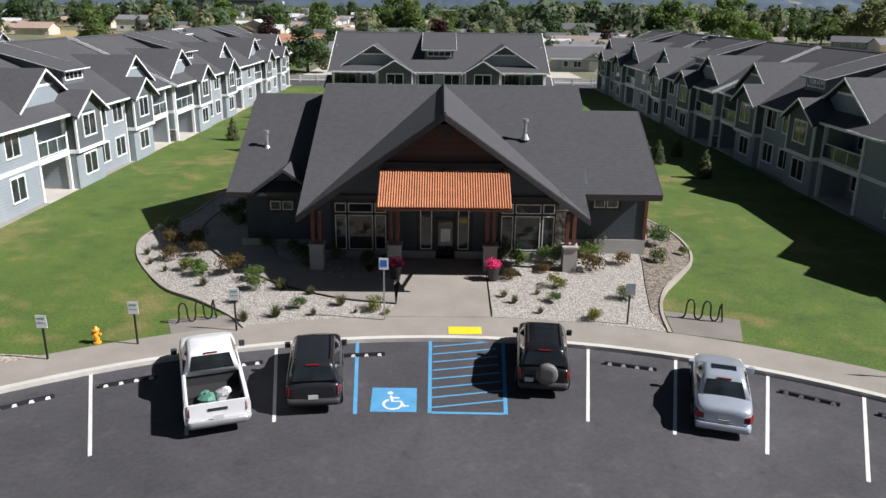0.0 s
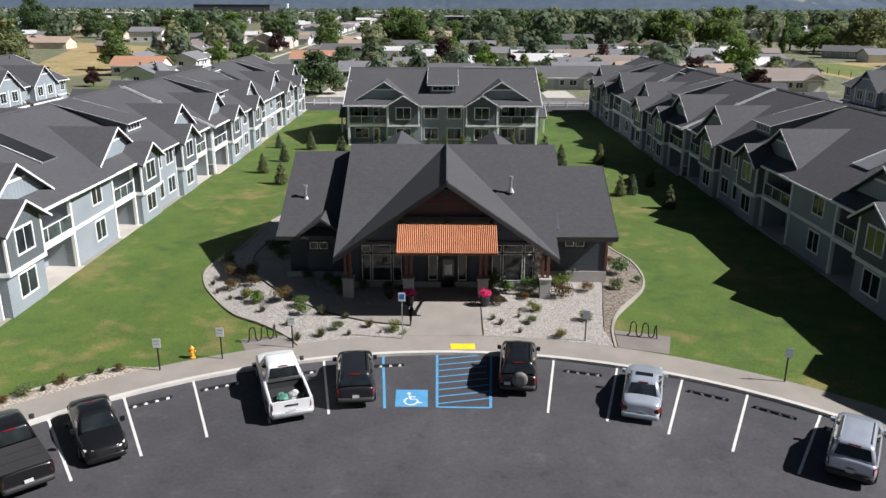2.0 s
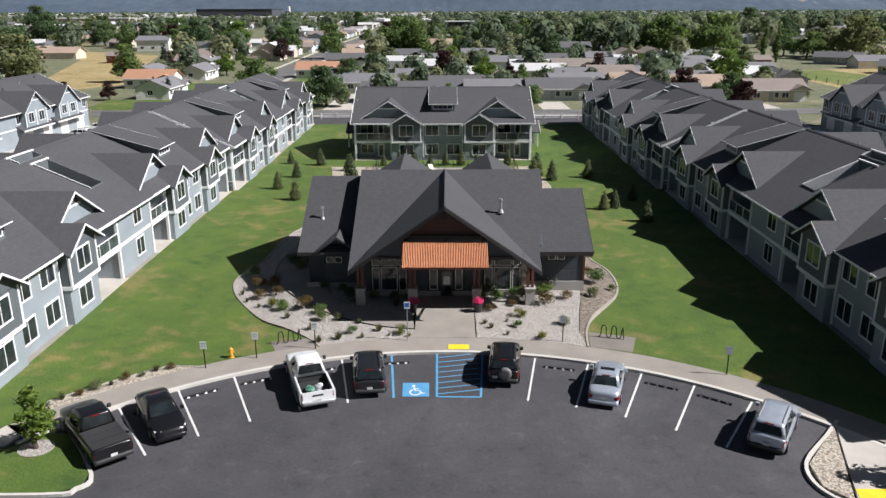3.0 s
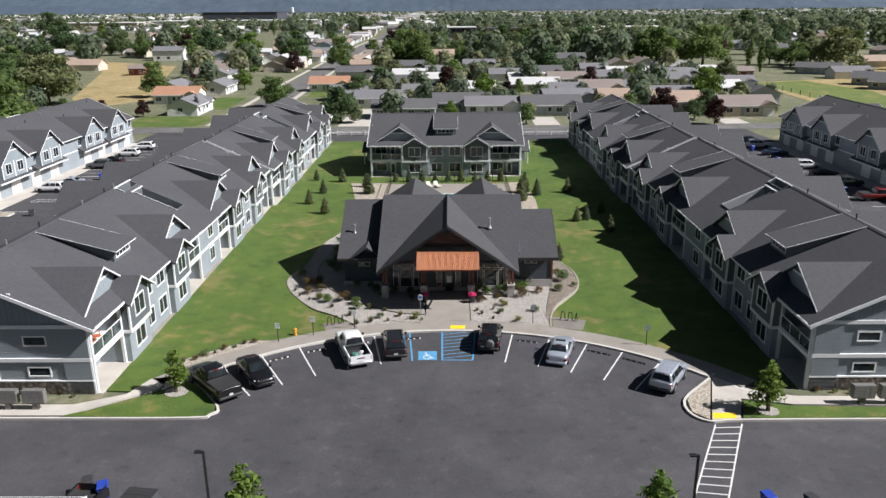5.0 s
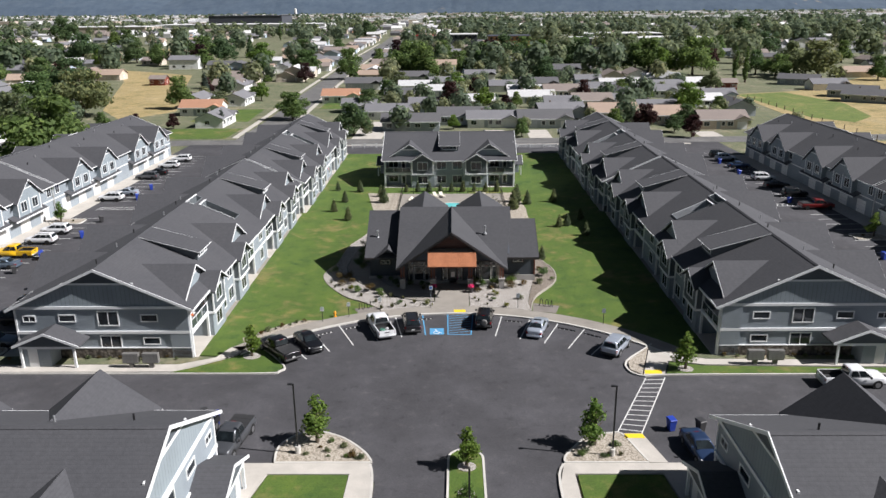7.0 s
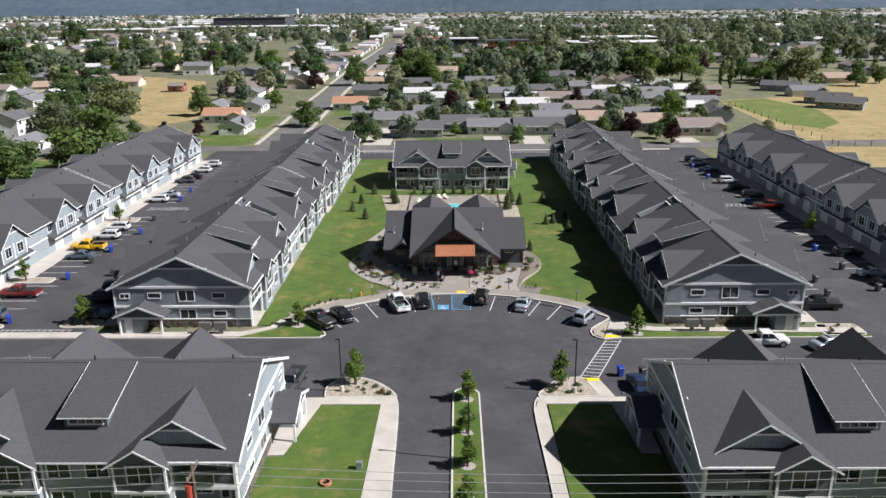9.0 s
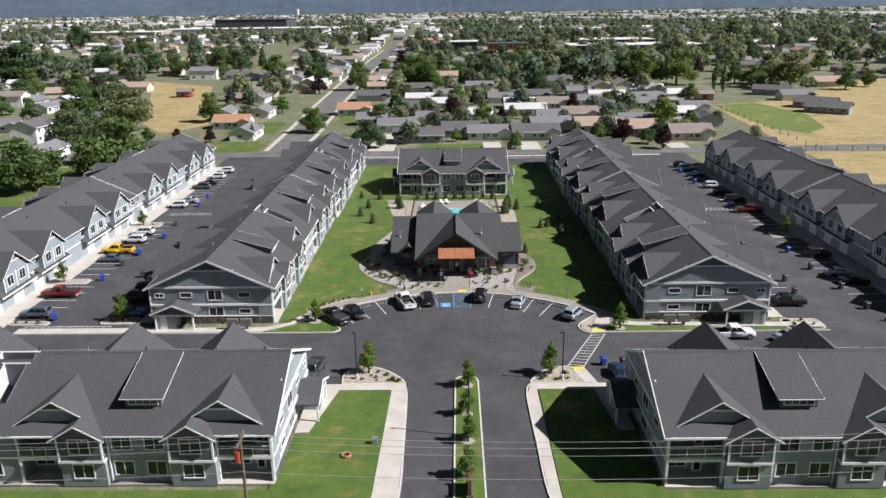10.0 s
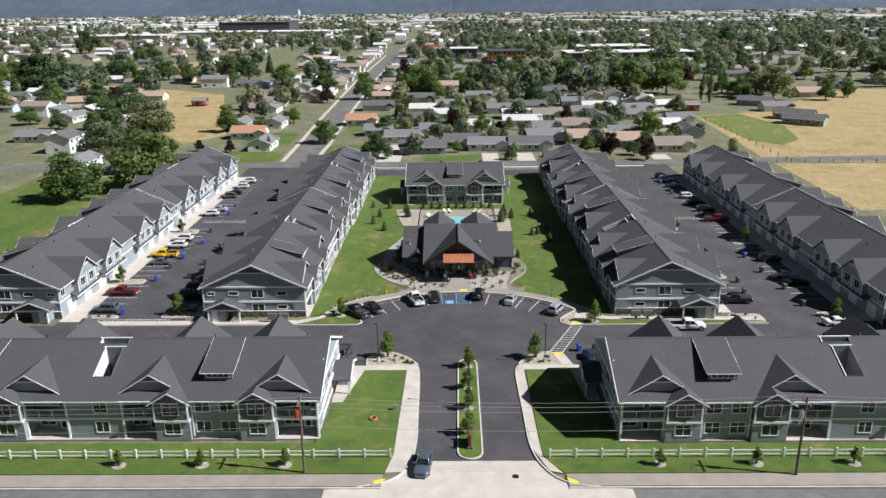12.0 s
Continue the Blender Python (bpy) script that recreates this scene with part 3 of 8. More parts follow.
def apartment(name, label, plan, at, ends=(True, True)):
    """plan: 'M' a module, 'W' a plain stretch between two. Garden side at v = 0, parking side at v = DEEP."""
    b = thing(name, label, "apartment building", at)
    o, wells = 0.0, []
    for k in plan:
        if k == "M":
            module(b, o)
            rear_module(b, o)
            o += 24.6
        else:
            part("wall", Mesh().box(o, o + 6.5, 0, 0.25, 0, EAVE + 0.2), SIDE_GREY, b)
            part("trim_band", Mesh().box(o, o + 6.5, -0.05, -0.001, FLOOR2 - 0.25, FLOOR2), TRIM, b)
            for z in (0.95, FLOOR2 + 0.75):
                window_part(b, o + 4.0, z, 1.5, 1.35, 0)
            wells.append(o)
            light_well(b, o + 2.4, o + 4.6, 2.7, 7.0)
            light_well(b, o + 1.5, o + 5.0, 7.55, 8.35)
            o += 5.4
    part("rear_wall", Mesh().box(0.01, o - 0.01, DEEP - 0.25, DEEP, 0, EAVE + 0.2), SIDE_GREY, b)
    part("trim_band", Mesh().box(0.01, o - 0.01, DEEP, DEEP + 0.04, FLOOR2 - 0.1, FLOOR2 + 0.1), TRIM, b)
    rf = Mesh()
    cells, last = [], -0.5
    for w in wells:
        cells.append((last, w + 1.5, [(-OVER, DEEP / 2)]))
        cells.append((w + 1.5, w + 2.4, [(-OVER, 7.55), (8.35, DEEP / 2)]))
        cells.append((w + 2.4, w + 4.6, [(-OVER, 2.7), (7.0, 7.55), (8.35, DEEP / 2)]))
        cells.append((w + 4.6, w + 5.0, [(-OVER, 7.55), (8.35, DEEP / 2)]))
        last = w + 5.0
    cells.append((last, o + 0.5, [(-OVER, DEEP / 2)]))
    for u0, u1, runs in cells:
        for v0, v1 in runs:
            rf.sheet([(u0, v0, roof_z(v0)), (u1, v0, roof_z(v0)), (u1, v1, roof_z(v1)), (u0, v1, roof_z(v1))], 0.16)
    rf.sheet([(-0.5, DEEP / 2, RIDGE), (o + 0.5, DEEP / 2, RIDGE), (o + 0.5, DEEP + OVER, EAVE), (-0.5, DEEP + OVER, EAVE)], 0.16)
    part("roof", rf, SHINGLE, b, "charcoal asphalt shingle roof")
    part("ridge_cap", Mesh().prism([(DEEP / 2 - 0.2, RIDGE - 0.05), (DEEP / 2 + 0.2, RIDGE - 0.05), (DEEP / 2, RIDGE + 0.06)], "x", -0.5, o + 0.5), SHINGLE, b)
    fs = Mesh()
    fs.box(-0.5, o + 0.5, -OVER - 0.05, -OVER - 0.001, EAVE - 0.15, EAVE - 0.01)
    part("gutter", fs, TRIM, b)
    part("gutter", Mesh().box(-0.5, o + 0.5, DEEP + OVER + 0.001, DEEP + OVER + 0.05, EAVE - 0.15, EAVE - 0.01), TRIM, b)
    for k in range(int(o / 6)):
        u = 3 + k * 6 + (k * 37 % 5) * 0.5
        v = DEEP / 2 + 1.2 + (k * 13 % 3)
        part("vent_pipe", Mesh().rod((u, v, roof_z(v) - 0.1), (u, v, roof_z(v) + 0.45), 0.07), METAL if k % 2 else BLACK, b)
    end_wall(b, 0.0, -1)
    end_wall(b, o, 1)
    part("foundation", Mesh().box(-0.05, o + 0.05, -0.45, -0.001, -0.05, 0.13), WALK_TAN, b)
    return b


def spin(x, y, deg):
    return pose(x, y, 0.0, 0, 0, deg)


GREY_BLOCK = "grey two-storey apartment block with white trim"
row = apartment("apartment_building", GREY_BLOCK + ", facing the lawn", "MWM", spin(-25.0, -5.5, 90))
row["group"] = "apartment blocks"
copy_thing(row, spin(-24.4, 49.7, 90))
copy_thing(row, spin(26.3, 49.3, -90))
copy_thing(row, spin(25.7, 104.4, -90))
copy_thing(row, spin(-83.0, 49.3, -90))
copy_thing(row, spin(-83.0, 104.3, -90))
copy_thing(row, spin(84.6, -10.0, 90))
copy_thing(row, spin(84.6, 45.0, 90))
copy_thing(row, spin(-71.2, -42.6, 0))
copy_thing(row, spin(19.0, -43.4, 0))
back = apartment("apartment_building", GREY_BLOCK + ", behind the pool", "M", spin(-12.3, 68.5, 0))
back["group"] = "apartment blocks"

# ---- clubhouse grounds ----
def rise(x, y):
    """The ground climbs gently to the clubhouse."""
    a = min(1, max(0, (y - 7.0) / 6.5))
    b = min(1, max(0, (14.0 - abs(x - 0.4)) / 5.0))
    c = min(1, max(0, (44.0 - y) / 8.0))
    return 0.34 * a * a * (3 - 2 * a) * b * b * (3 - 2 * b) * c


def bed(name, pts, lift, mat, label, category, step=1.0):
    """A sheet over the rising ground, cut into strips so that it bends with it."""
    bm = bmesh.new()
    f = bm.faces.new([bm.verts.new((x, y, 0)) for x, y in pts])
    bmesh.ops.triangulate(bm, faces=[f])
    xs, ys = [p[0] for p in pts], [p[1] for p in pts]
    for axis, lo, hi in ((0, min(xs), max(xs)), (1, min(ys), max(ys))):
        k = math.ceil(lo / step) * step
        while k < hi:
            geom = bm.verts[:] + bm.edges[:] + bm.faces[:]
            co = (k, 0, 0) if axis == 0 else (0, k, 0)
            no = (1, 0, 0) if axis == 0 else (0, 1, 0)
            bmesh.ops.bisect_plane(bm, geom=geom, plane_co=co, plane_no=no)
            k += step
    for v in bm.verts:
        v.co.z = lift + rise(v.co.x, v.co.y)
    edges = [e for e in bm.edges if e.is_boundary]
    r = bmesh.ops.extrude_edge_only(bm, edges=edges)
    for v in r["geom"]:
        if isinstance(v, bmesh.types.BMVert):
            v.co.z = -0.05
    bmesh.ops.recalc_face_normals(bm, faces=bm.faces)
    me = bpy.data.meshes.new(name)
    bm.to_mesh(me)
    bm.free()
    me.materials.append(mat)
    return tagged(new(name, me), label, category, "", "structure")


def bank(line, w):
    """A kerb strip along a line on the rising ground."""
    m = Mesh()
    for i in range(len(line) - 1):
        a, b = Vector(line[i]), Vector(line[i + 1])
        d = (b - a).normalized()
        o = Vector((-d.y, d.x)) * w / 2
        ring = [a - o, b - o, b + o, a + o]
        top = [(p.x, p.y, TOP + 0.05 + rise(p.x, p.y)) for p in ring]
        m.hull([(x, y, 0.0) for x, y, z in top], top)
    return m


left_edge = smooth_line([(-7.4, 6.25), (-8.3, 7.5), (-10.0, 9.0), (-11.9, 10.4), (-13.7, 12.9), (-15.1, 15.4), (-15.9, 18.0), (-15.7, 20.4), (-14.9, 23.0), (-14.6, 27.0), (-14.2, 31.0), (-12.6, 36.0), (-11.0, 42.0)])
walk_out = smooth_line([(-1.6, 8.8), (-4.1, 9.3), (-6.8, 10.6), (-8.7, 12.2), (-10.4, 14.2), (-12.3, 17.5), (-13.3, 20.8), (-13.2, 25.0), (-12.6, 31.0)])
right_edge = smooth_line([(9.4, 6.15), (9.7, 8.5), (10.4, 10.5), (11.8, 12.8), (13.0, 15.0), (13.6, 17.6), (13.5, 20.7), (12.6, 23.5), (12.2, 28.0), (12.0, 34.0)])
front = [p for p in arc(*LOT, R_WALK + 0.02, 106.5, 95.0, 8)]
bed("gravel_bed", [(-7.2, 6.45)] + left_edge[1:] + [(-10.2, 40.0), (-10.2, 31.0)] + walk_out[::-1] + [(-1.5, 7.6)] + front[::-1], TOP - 0.01, GRAVEL, "pale crushed gravel bed with scattered shrubs", "gravel bed")
bed("path", walk_out + [(-10.0, 31.0), (-10.0, 18.0), (-8.5, 16.8), (-7.8, 14.3), (-4.3, 11.4), (-1.8, 11.2), (-1.6, 8.85)], TOP + 0.004, WALK_TAN, "curving tan concrete path to the side of the clubhouse", "path")
bed("gravel_bed", [(-1.8, 11.25), (-4.3, 11.45), (-7.75, 14.35), (-8.45, 16.85), (-9.9, 18.0), (-9.9, 20.0), (-1.2, 20.0), (-1.2, 13.0)], TOP, GRAVEL, "shaded gravel strip under the clubhouse wall", "gravel bed")
bed("entry_walk", [p for p in arc(*LOT, R_WALK + 0.01, 95.0, 86.0, 6)] + [(2.4, 7.7), (2.45, 13.0), (2.45, 19.5), (-1.15, 19.5), (-1.55, 11.3), (-1.55, 8.9)], TOP + 0.002, WALK_TAN, "tan concrete walk to the entrance", "path")
rbed = [p for p in arc(*LOT, R_WALK + 0.01, 86.0, 71.8, 8)]
bed("gravel_bed", rbed + [(9.2, 8.5), (9.6, 11.0), (10.2, 14.0), (10.8, 17.5), (11.3, 21.0), (2.5, 21.0), (2.5, 8.0)], TOP + 0.001, GRAVEL, "pale crushed gravel bed with low shrubs", "gravel bed")
bed("gravel_bed", [(9.21, 6.6)] + right_edge + [(11.0, 34.0), (11.35, 21.0), (10.85, 17.5), (10.25, 14.0), (9.65, 11.0), (9.25, 8.5)], TOP - 0.004, GRAVEL_DARK, "brown gravel strip inside the kerb", "gravel bed")
structure("edging", bank(left_edge, 0.13), EDGING, "pale concrete edging round the gravel", "edging")
structure("edging", bank(right_edge, 0.13), EDGING, "pale concrete edging round the brown gravel", "edging")
structure("edging", bank(walk_out[:-6], 0.07), BLACK, "dark steel edging along the path", "edging")
for pts in ([(-10.7, 7.0), (-8.35, 7.55), (-7.6, 6.35), (-9.9, 5.2)], [(9.8, 8.5), (12.7, 7.6), (12.0, 5.4), (9.55, 6.2)]):
    structure("bike_pad", Mesh().slab(pts, 0.0, TOP - 0.004), concrete("grey_pad", (0.2, 0.18, 0.16)), "grey concrete pad for bicycles", "pavement")

# ---- clubhouse ----
CLUB_WALL = siding("charcoal_siding", (0.056, 0.067, 0.084), 0.2)
CLUB_TRIM = plain("black_brown_trim", (0.028, 0.024, 0.024), 0.6)
RED_BOARDS = siding("red_brown_boards", (0.088, 0.04, 0.033), 0.3)
TIMBER = plain("stained_timber", (0.13, 0.042, 0.024), 0.6, vary=0.3)
CAP = concrete("pillar_stone", (0.36, 0.345, 0.33))
COPPER = plain("rusted_copper_sheet", (0.33, 0.125, 0.052), 0.55, 0.25, vary=0.22)
FRAME_PALE = plain("pale_window_frame", (0.78, 0.77, 0.73), 0.5)

club = thing("clubhouse", "charcoal clubhouse with a big front gable and copper awning", "clubhouse")
XC, YR, ZR = 0.42, 22.0, 8.2
YF, XL, XR_ = 11.6, -6.2, 7.05
SM = (ZR - 3.3) / (YR - YF)
# walls
front_wall = Mesh().box(-5.7, 6.5, 14.3, 14.6, 0.0, 4.4)
fw = part("front_wall", front_wall, CLUB_WALL, club)
part("foundation", Mesh().box(-5.75, 6.55, 14.22, 14.3, 0, 0.85), CAP, fw)
part("gable_wall", Mesh().prism([(-4.7, 4.2), (5.54, 4.2), (XC, 7.75)], "y", 12.0, 12.3), CLUB_WALL, club)
part("gable_cladding", Mesh().prism([(XC - 2.9, 5.75), (XC + 2.9, 5.75), (XC, 7.75)], "y", 11.9, 11.999), RED_BOARDS, club, "red-brown boards in the gable peak")
part("gable_beam", Mesh().box(XC - 3.1, XC + 3.1, 11.7, 11.899, 5.5, 5.76), CLUB_TRIM, club)
part("lintel", Mesh().box(-5.0, 5.85, 11.9, 12.3, 4.0, 4.2), CLUB_TRIM, club)
part("porch_ceiling", Mesh().box(-5.0, 5.85, 12.3, 14.3, 4.1, 4.2), CLUB_TRIM, club)
part("peak_block", Mesh().box(XC - 0.22, XC + 0.22, 11.0, 11.9, 7.1, 7.55), CLUB_TRIM, club)
for x0, x1, y0, y1, h in ((-5.7, -5.4, 14.6, 32.0, 4.6), (6.2, 6.5, 14.6, 32.0, 4.6), (-5.7, 6.5, 31.7, 32.0, 4.6)):
    part("side_wall", Mesh().box(x0, x1, y0, y1, 0, h), CLUB_WALL, club)
part("left_gable_wall", Mesh().prism([(14.6, 4.2), (29.4, 4.2), (YR, 7.85)], "x", -5.95, -5.7), CLUB_WALL, club)
part("right_gable_wall", Mesh().prism([(14.6, 4.2), (29.4, 4.2), (YR, 7.85)], "x", 7.2, 7.45), CLUB_WALL, club)
# wings
part("wing_wall", Mesh().box(-9.9, -5.75, 17.3, 28.5, 0.3, 3.5), CLUB_WALL, club)
part("wing_wall", Mesh().box(-8.6, -5.75, 16.3, 17.299, 0.3, 3.9), CLUB_WALL, club)
part("wing_wall", Mesh().box(6.55, 10.6, 15.4, 25.6, 0.3, 3.9), CLUB_WALL, club)
part("foundation", Mesh().box(6.55, 10.65, 15.32, 15.42, 0.2, 1.2), CAP, club)
part("foundation", Mesh().box(-9.95, -5.75, 16.2, 16.3, 0.2, 0.8), CAP, club)
part("corner_board", Mesh().box(10.5, 10.66, 15.33, 15.5, 0.4, 3.7), TIMBER, club)
# roofs
EX0, EX1 = -6.2, 7.95
mainroof = Mesh()
for tri in ([(EX0, YF, 3.3), (XC, YR, ZR), (EX0, YR, ZR)], [(XR_, YF, 3.3), (XR_, YR, ZR), (XC, YR, ZR)]):
    mainroof.hull([(x, y, z - 0.2) for x, y, z in tri], tri)
mainroof.sheet([(XR_, 13.2, 3.3 + SM * 1.6), (EX1, 20.2, 3.3 + SM * 8.6), (EX1, YR, ZR), (XR_, YR, ZR)], 0.2)
mainroof.sheet([(EX0, YR, ZR), (EX1, YR, ZR), (EX1, 32.6, 3.7), (EX0, 32.6, 3.7)], 0.2)
part("roof", mainroof, SHINGLE_CLUB, club, "charcoal shingle roof")
gr = Mesh()
gr.sheet([(XL, 11.45, 3.3), (XC, 10.6, 8.08), (XC, YR, 8.2), (XL, 11.65, 3.3)][::-1], 0.16)
gr.sheet([(XC, 10.6, 8.08), (XR_, 11.45, 3.3), (XR_, 11.65, 3.3), (XC, YR, 8.2)][::-1], 0.16)
part("gable_roof", gr, SHINGLE_CLUB, club, "steep front gable of charcoal shingles")
rk = Mesh()
for x in (XL, XR_):
    rk.hull([(XC, 10.53, 7.78), (x, 11.38, 3.0), (x, 11.38, 3.24), (XC, 10.53, 8.02)], [(XC, 10.6, 7.78), (x, 11.45, 3.0), (x, 11.45, 3.24), (XC, 10.6, 8.02)])
part("rake_board", rk, CLUB_TRIM, club)
part("ridge_cap", Mesh().rod((XC, 10.6, 8.08), (XC, YR, 8.2), 0.07), SHINGLE_CLUB, club)
lw = Mesh()
lw.sheet([(-10.3, 15.2, 3.5), (-5.8, 15.2, 3.5), (-5.8, 23.0, 7.5), (-10.3, 23.0, 7.5)], 0.18)
lw.sheet([(-10.3, 23.0, 7.5), (-5.8, 23.0, 7.5), (-5.8, 30.0, 3.9), (-10.3, 30.0, 3.9)], 0.18)
part("wing_roof", lw, SHINGLE_CLUB, club, "charcoal shingle roof of the lower wing")
part("wing_gable_wall", Mesh().prism([(17.3, 3.4), (28.5, 3.4), (22.95, 7.2)], "x", -9.9, -9.7), CLUB_WALL, club)
part("fascia", Mesh().box(-10.3, -8.9, 15.14, 15.2, 3.25, 3.5), CLUB_TRIM, club)
# cross gable of the left wing
cg = Mesh()
for s in (-1, 1):
    q = [(-7.4, 15.0, 4.7), (-7.4, 18.0, 4.7), (-7.4 + s * 1.6, 15.4, 3.6), (-7.4 + s * 1.6, 15.0, 3.6)]
    cg.hull([(x, y, z - 0.16) for x, y, z in q], q)
part("small_gable_roof", cg, SHINGLE_CLUB, club)
part("small_gable", Mesh().prism([(-8.6, 3.5), (-6.2, 3.5), (-7.4, 4.45)], "y", 16.0, 16.2), CLUB_WALL, club)
rw = Mesh()
rw.sheet([(6.9, 14.3, 3.8), (10.98, 14.3, 3.8), (10.98, 20.3, 7.05), (6.9, 20.3, 7.05)], 0.2)
rw.sheet([(6.9, 20.3, 7.05), (10.98, 20.3, 7.05), (10.98, 26.3, 3.8), (6.9, 26.3, 3.8)], 0.2)
part("wing_roof", rw, SHINGLE_CLUB, club, "charcoal shingle roof of the lower wing")
part("wing_gable_wall", Mesh().prism([(15.4, 3.8), (25.6, 3.8), (20.4, 6.75)], "x", 10.35, 10.6), CLUB_WALL, club)
part("fascia", Mesh().box(6.9, 10.98, 14.24, 14.3, 3.5, 3.8), CLUB_TRIM, club)
part("rake_board", Mesh().prism([(14.3, 3.55), (20.3, 6.82), (20.3, 7.06), (14.3, 3.8)], "x", 10.98, 11.04), CLUB_TRIM, club)
# copper awning: a corrugated sheet on a frame
aw = Mesh()
n = 52
pts = [(-2.38 + 5.64 * i / (2 * n), 0.05 * (i % 2)) for i in range(2 * n + 1)]
k = len(pts)
for y, z in ((9.2, 4.35), (11.05, 5.53), (11.05, 5.5), (9.2, 4.32)):
    aw.v += [(x, y, z + dz) for x, dz in pts]
for i in range(k - 1):
    for a, b in ((0, 1), (1, 2), (2, 3), (3, 0)):
        aw.f.append((a * k + i, a * k + i + 1, b * k + i + 1, b * k + i))
        aw.m.append(0)
awn = part("awning", aw, COPPER, club, "rust-orange corrugated copper awning")
part("awning_beam", Mesh().box(-2.38, 3.26, 9.22, 9.36, 4.21, 4.315), TIMBER, awn)
for x in (-2.2, 0.4, 3.0):
    part("rafter", Mesh().prism([(9.3, 4.22), (11.98, 5.3), (11.98, 5.45), (11.0, 5.45), (9.3, 4.35)], "x", x - 0.08, x + 0.08), TIMBER, awn)
    part("bracket", Mesh().rod((x, 11.9, 4.05), (x, 9.6, 4.35), 0.07, 4), TIMBER, awn)


def pillar(x, y, top):
    p = part("pillar", Mesh().box(x - 0.32, x + 0.32, y - 0.32, y + 0.32, 0.0, 1.62), CAP, club, "pale stone pillar with paired timber posts")
    part("pillar_cap", Mesh().box(x - 0.38, x + 0.38, y - 0.38, y + 0.38, 1.62, 1.7), CAP, p)
    for dx in (-0.16, 0.16):
        part("post", Mesh().box(x + dx - 0.09, x + dx + 0.09, y - 0.1, y + 0.1, 1.7, top), TIMBER, p)


for x, top in ((-5.5, 3.25), (-1.85, 3.95), (2.65, 3.95), (6.4, 3.25)):
    pillar(x, 12.75, top)
part("beam", Mesh().box(-5.0, 5.85, 12.6, 12.9, 3.95, 4.099), TIMBER, club)
# front windows and door
def club_window(x0, x1, z0, z1, y, parent, cols=(0.25, 0.5, 0.25), split=0.78):
    t = 0.045
    back_m, fr = Mesh().box(x0 - 0.14, x1 + 0.14, y - 0.02, y, z0 - 0.14, z1 + 0.14), Mesh()
    w = part("window", back_m, CLUB_TRIM, parent, "dark window with thin pale sashes")
    x = x0
    for c in cols:
        xe = x + (x1 - x0) * c
        for a, b in (((z0, z0 + (z1 - z0) * split - 0.08), (z0 + (z1 - z0) * split + 0.04, z1)) if split < 1 else ((z0, z1),)):
            fr = Mesh()
            l, r = x + 0.05, xe - 0.05
            fr.box(l, r, y - 0.06, y - 0.021, a, a + t).box(l, r, y - 0.06, y - 0.021, b - t, b)
            fr.box(l, l + t, y - 0.06, y - 0.021, a + t, b - t).box(r - t, r, y - 0.06, y - 0.021, a + t, b - t)
            s = part("sash", fr, FRAME_PALE, w)
            part("pane", Mesh().box(l + t, r - t, y - 0.04, y - 0.022, a + t, b - t), WINDOW_GLASS, s)
        x = xe


club_window(-4.88, -2.3, 0.9, 3.25, 14.3, club)
club_window(3.22, 5.9, 0.92, 3.27, 14.3, club)
club_window(-0.74, -0.06, 0.95, 3.4, 14.3, club, (1.0,), 0.86)
club_window(1.1, 1.74, 0.95, 3.4, 14.3, club, (1.0,), 0.86)
d = part("door", Mesh().box(0.08, 1.02, 14.22, 14.3, 0.4, 2.5), CLUB_TRIM, club, "dark glazed entrance door")
part("pane", Mesh().box(0.2, 0.9, 14.2, 14.219, 0.65, 2.35), WINDOW_GLASS, d)
part("notice", Mesh().box(0.32, 0.78, 14.185, 14.199, 1.35, 2.0), FRAME_PALE, d)
club_window(7.9, 9.2, 2.86, 3.3, 15.4, club, (0.5, 0.5), 1.0)
club_window(-8.45, -7.2, 2.34, 2.8, 16.3, club, (0.5, 0.5), 1.0)
part("stone_panel", Mesh().box(5.9, 6.5, 14.2, 14.299, 0.4, 3.0), STONE, club, "ledge stone beside the window")
for x, y, z in ((-8.9, 18.5, 5.15), (4.55, 17.1, 6.1)):
    v = part("roof_vent", Mesh().rod((x, y, z - 0.2), (x, y, z + 0.75), 0.09, 10), METAL, club, "pale flue pipe on the roof")
    part("vent_cap", Mesh().rod((x, y, z + 0.75), (x, y, z + 0.9), 0.15, 10), METAL, v)
    part("flashing", Mesh().rod((x, y, z - 0.15), (x, y, z + 0.12), 0.24, 10, r2=0.12), METAL, v)

# ---- paint on the asphalt ----
def radial(angle, r):
    return (LOT[0] + r * math.cos(radians(angle)), LOT[1] + r * math.sin(radians(angle)))


def stripe(mesh, a, b, w, z=0.006, thick=0.005):
    a, b = Vector(a), Vector(b)
    d = (b - a).normalized()
    o = Vector((-d.y, d.x)) * w / 2
    mesh.slab([tuple(a - o), tuple(b - o), tuple(b + o), tuple(a + o)], z - thick, z)
    return mesh


STALLS = [(133.8, 131.9), (126.5, 124.9), (119.2, 118.0), (111.9, 111.2), (104.8, 104.0), (77.6, 78.0), (70.4, 71.0), (63.2, 64.1), (56.0, 57.5), (49.0, 50.6)]
for inner_a, outer_a in STALLS:
    inner_p, outer_p = radial(inner_a, 20.75), radial(outer_a, 26.2)
    structure("stall_line", stripe(Mesh(), inner_p, outer_p, 0.11), WHITE_LINE, "worn white parking stall line", "road marking")
blue = [(-2.36, -0.1, -2.85, 5.35), (0.0, 0.0, -0.05, 5.5), (2.42, -0.05, 2.75, 5.4)]
for x0, y0, x1, y1 in blue:
    structure("accessible_line", stripe(Mesh(), (x0, y0), (x1, y1), 0.13), BLUE_LINE, "blue accessible stall line", "road marking")
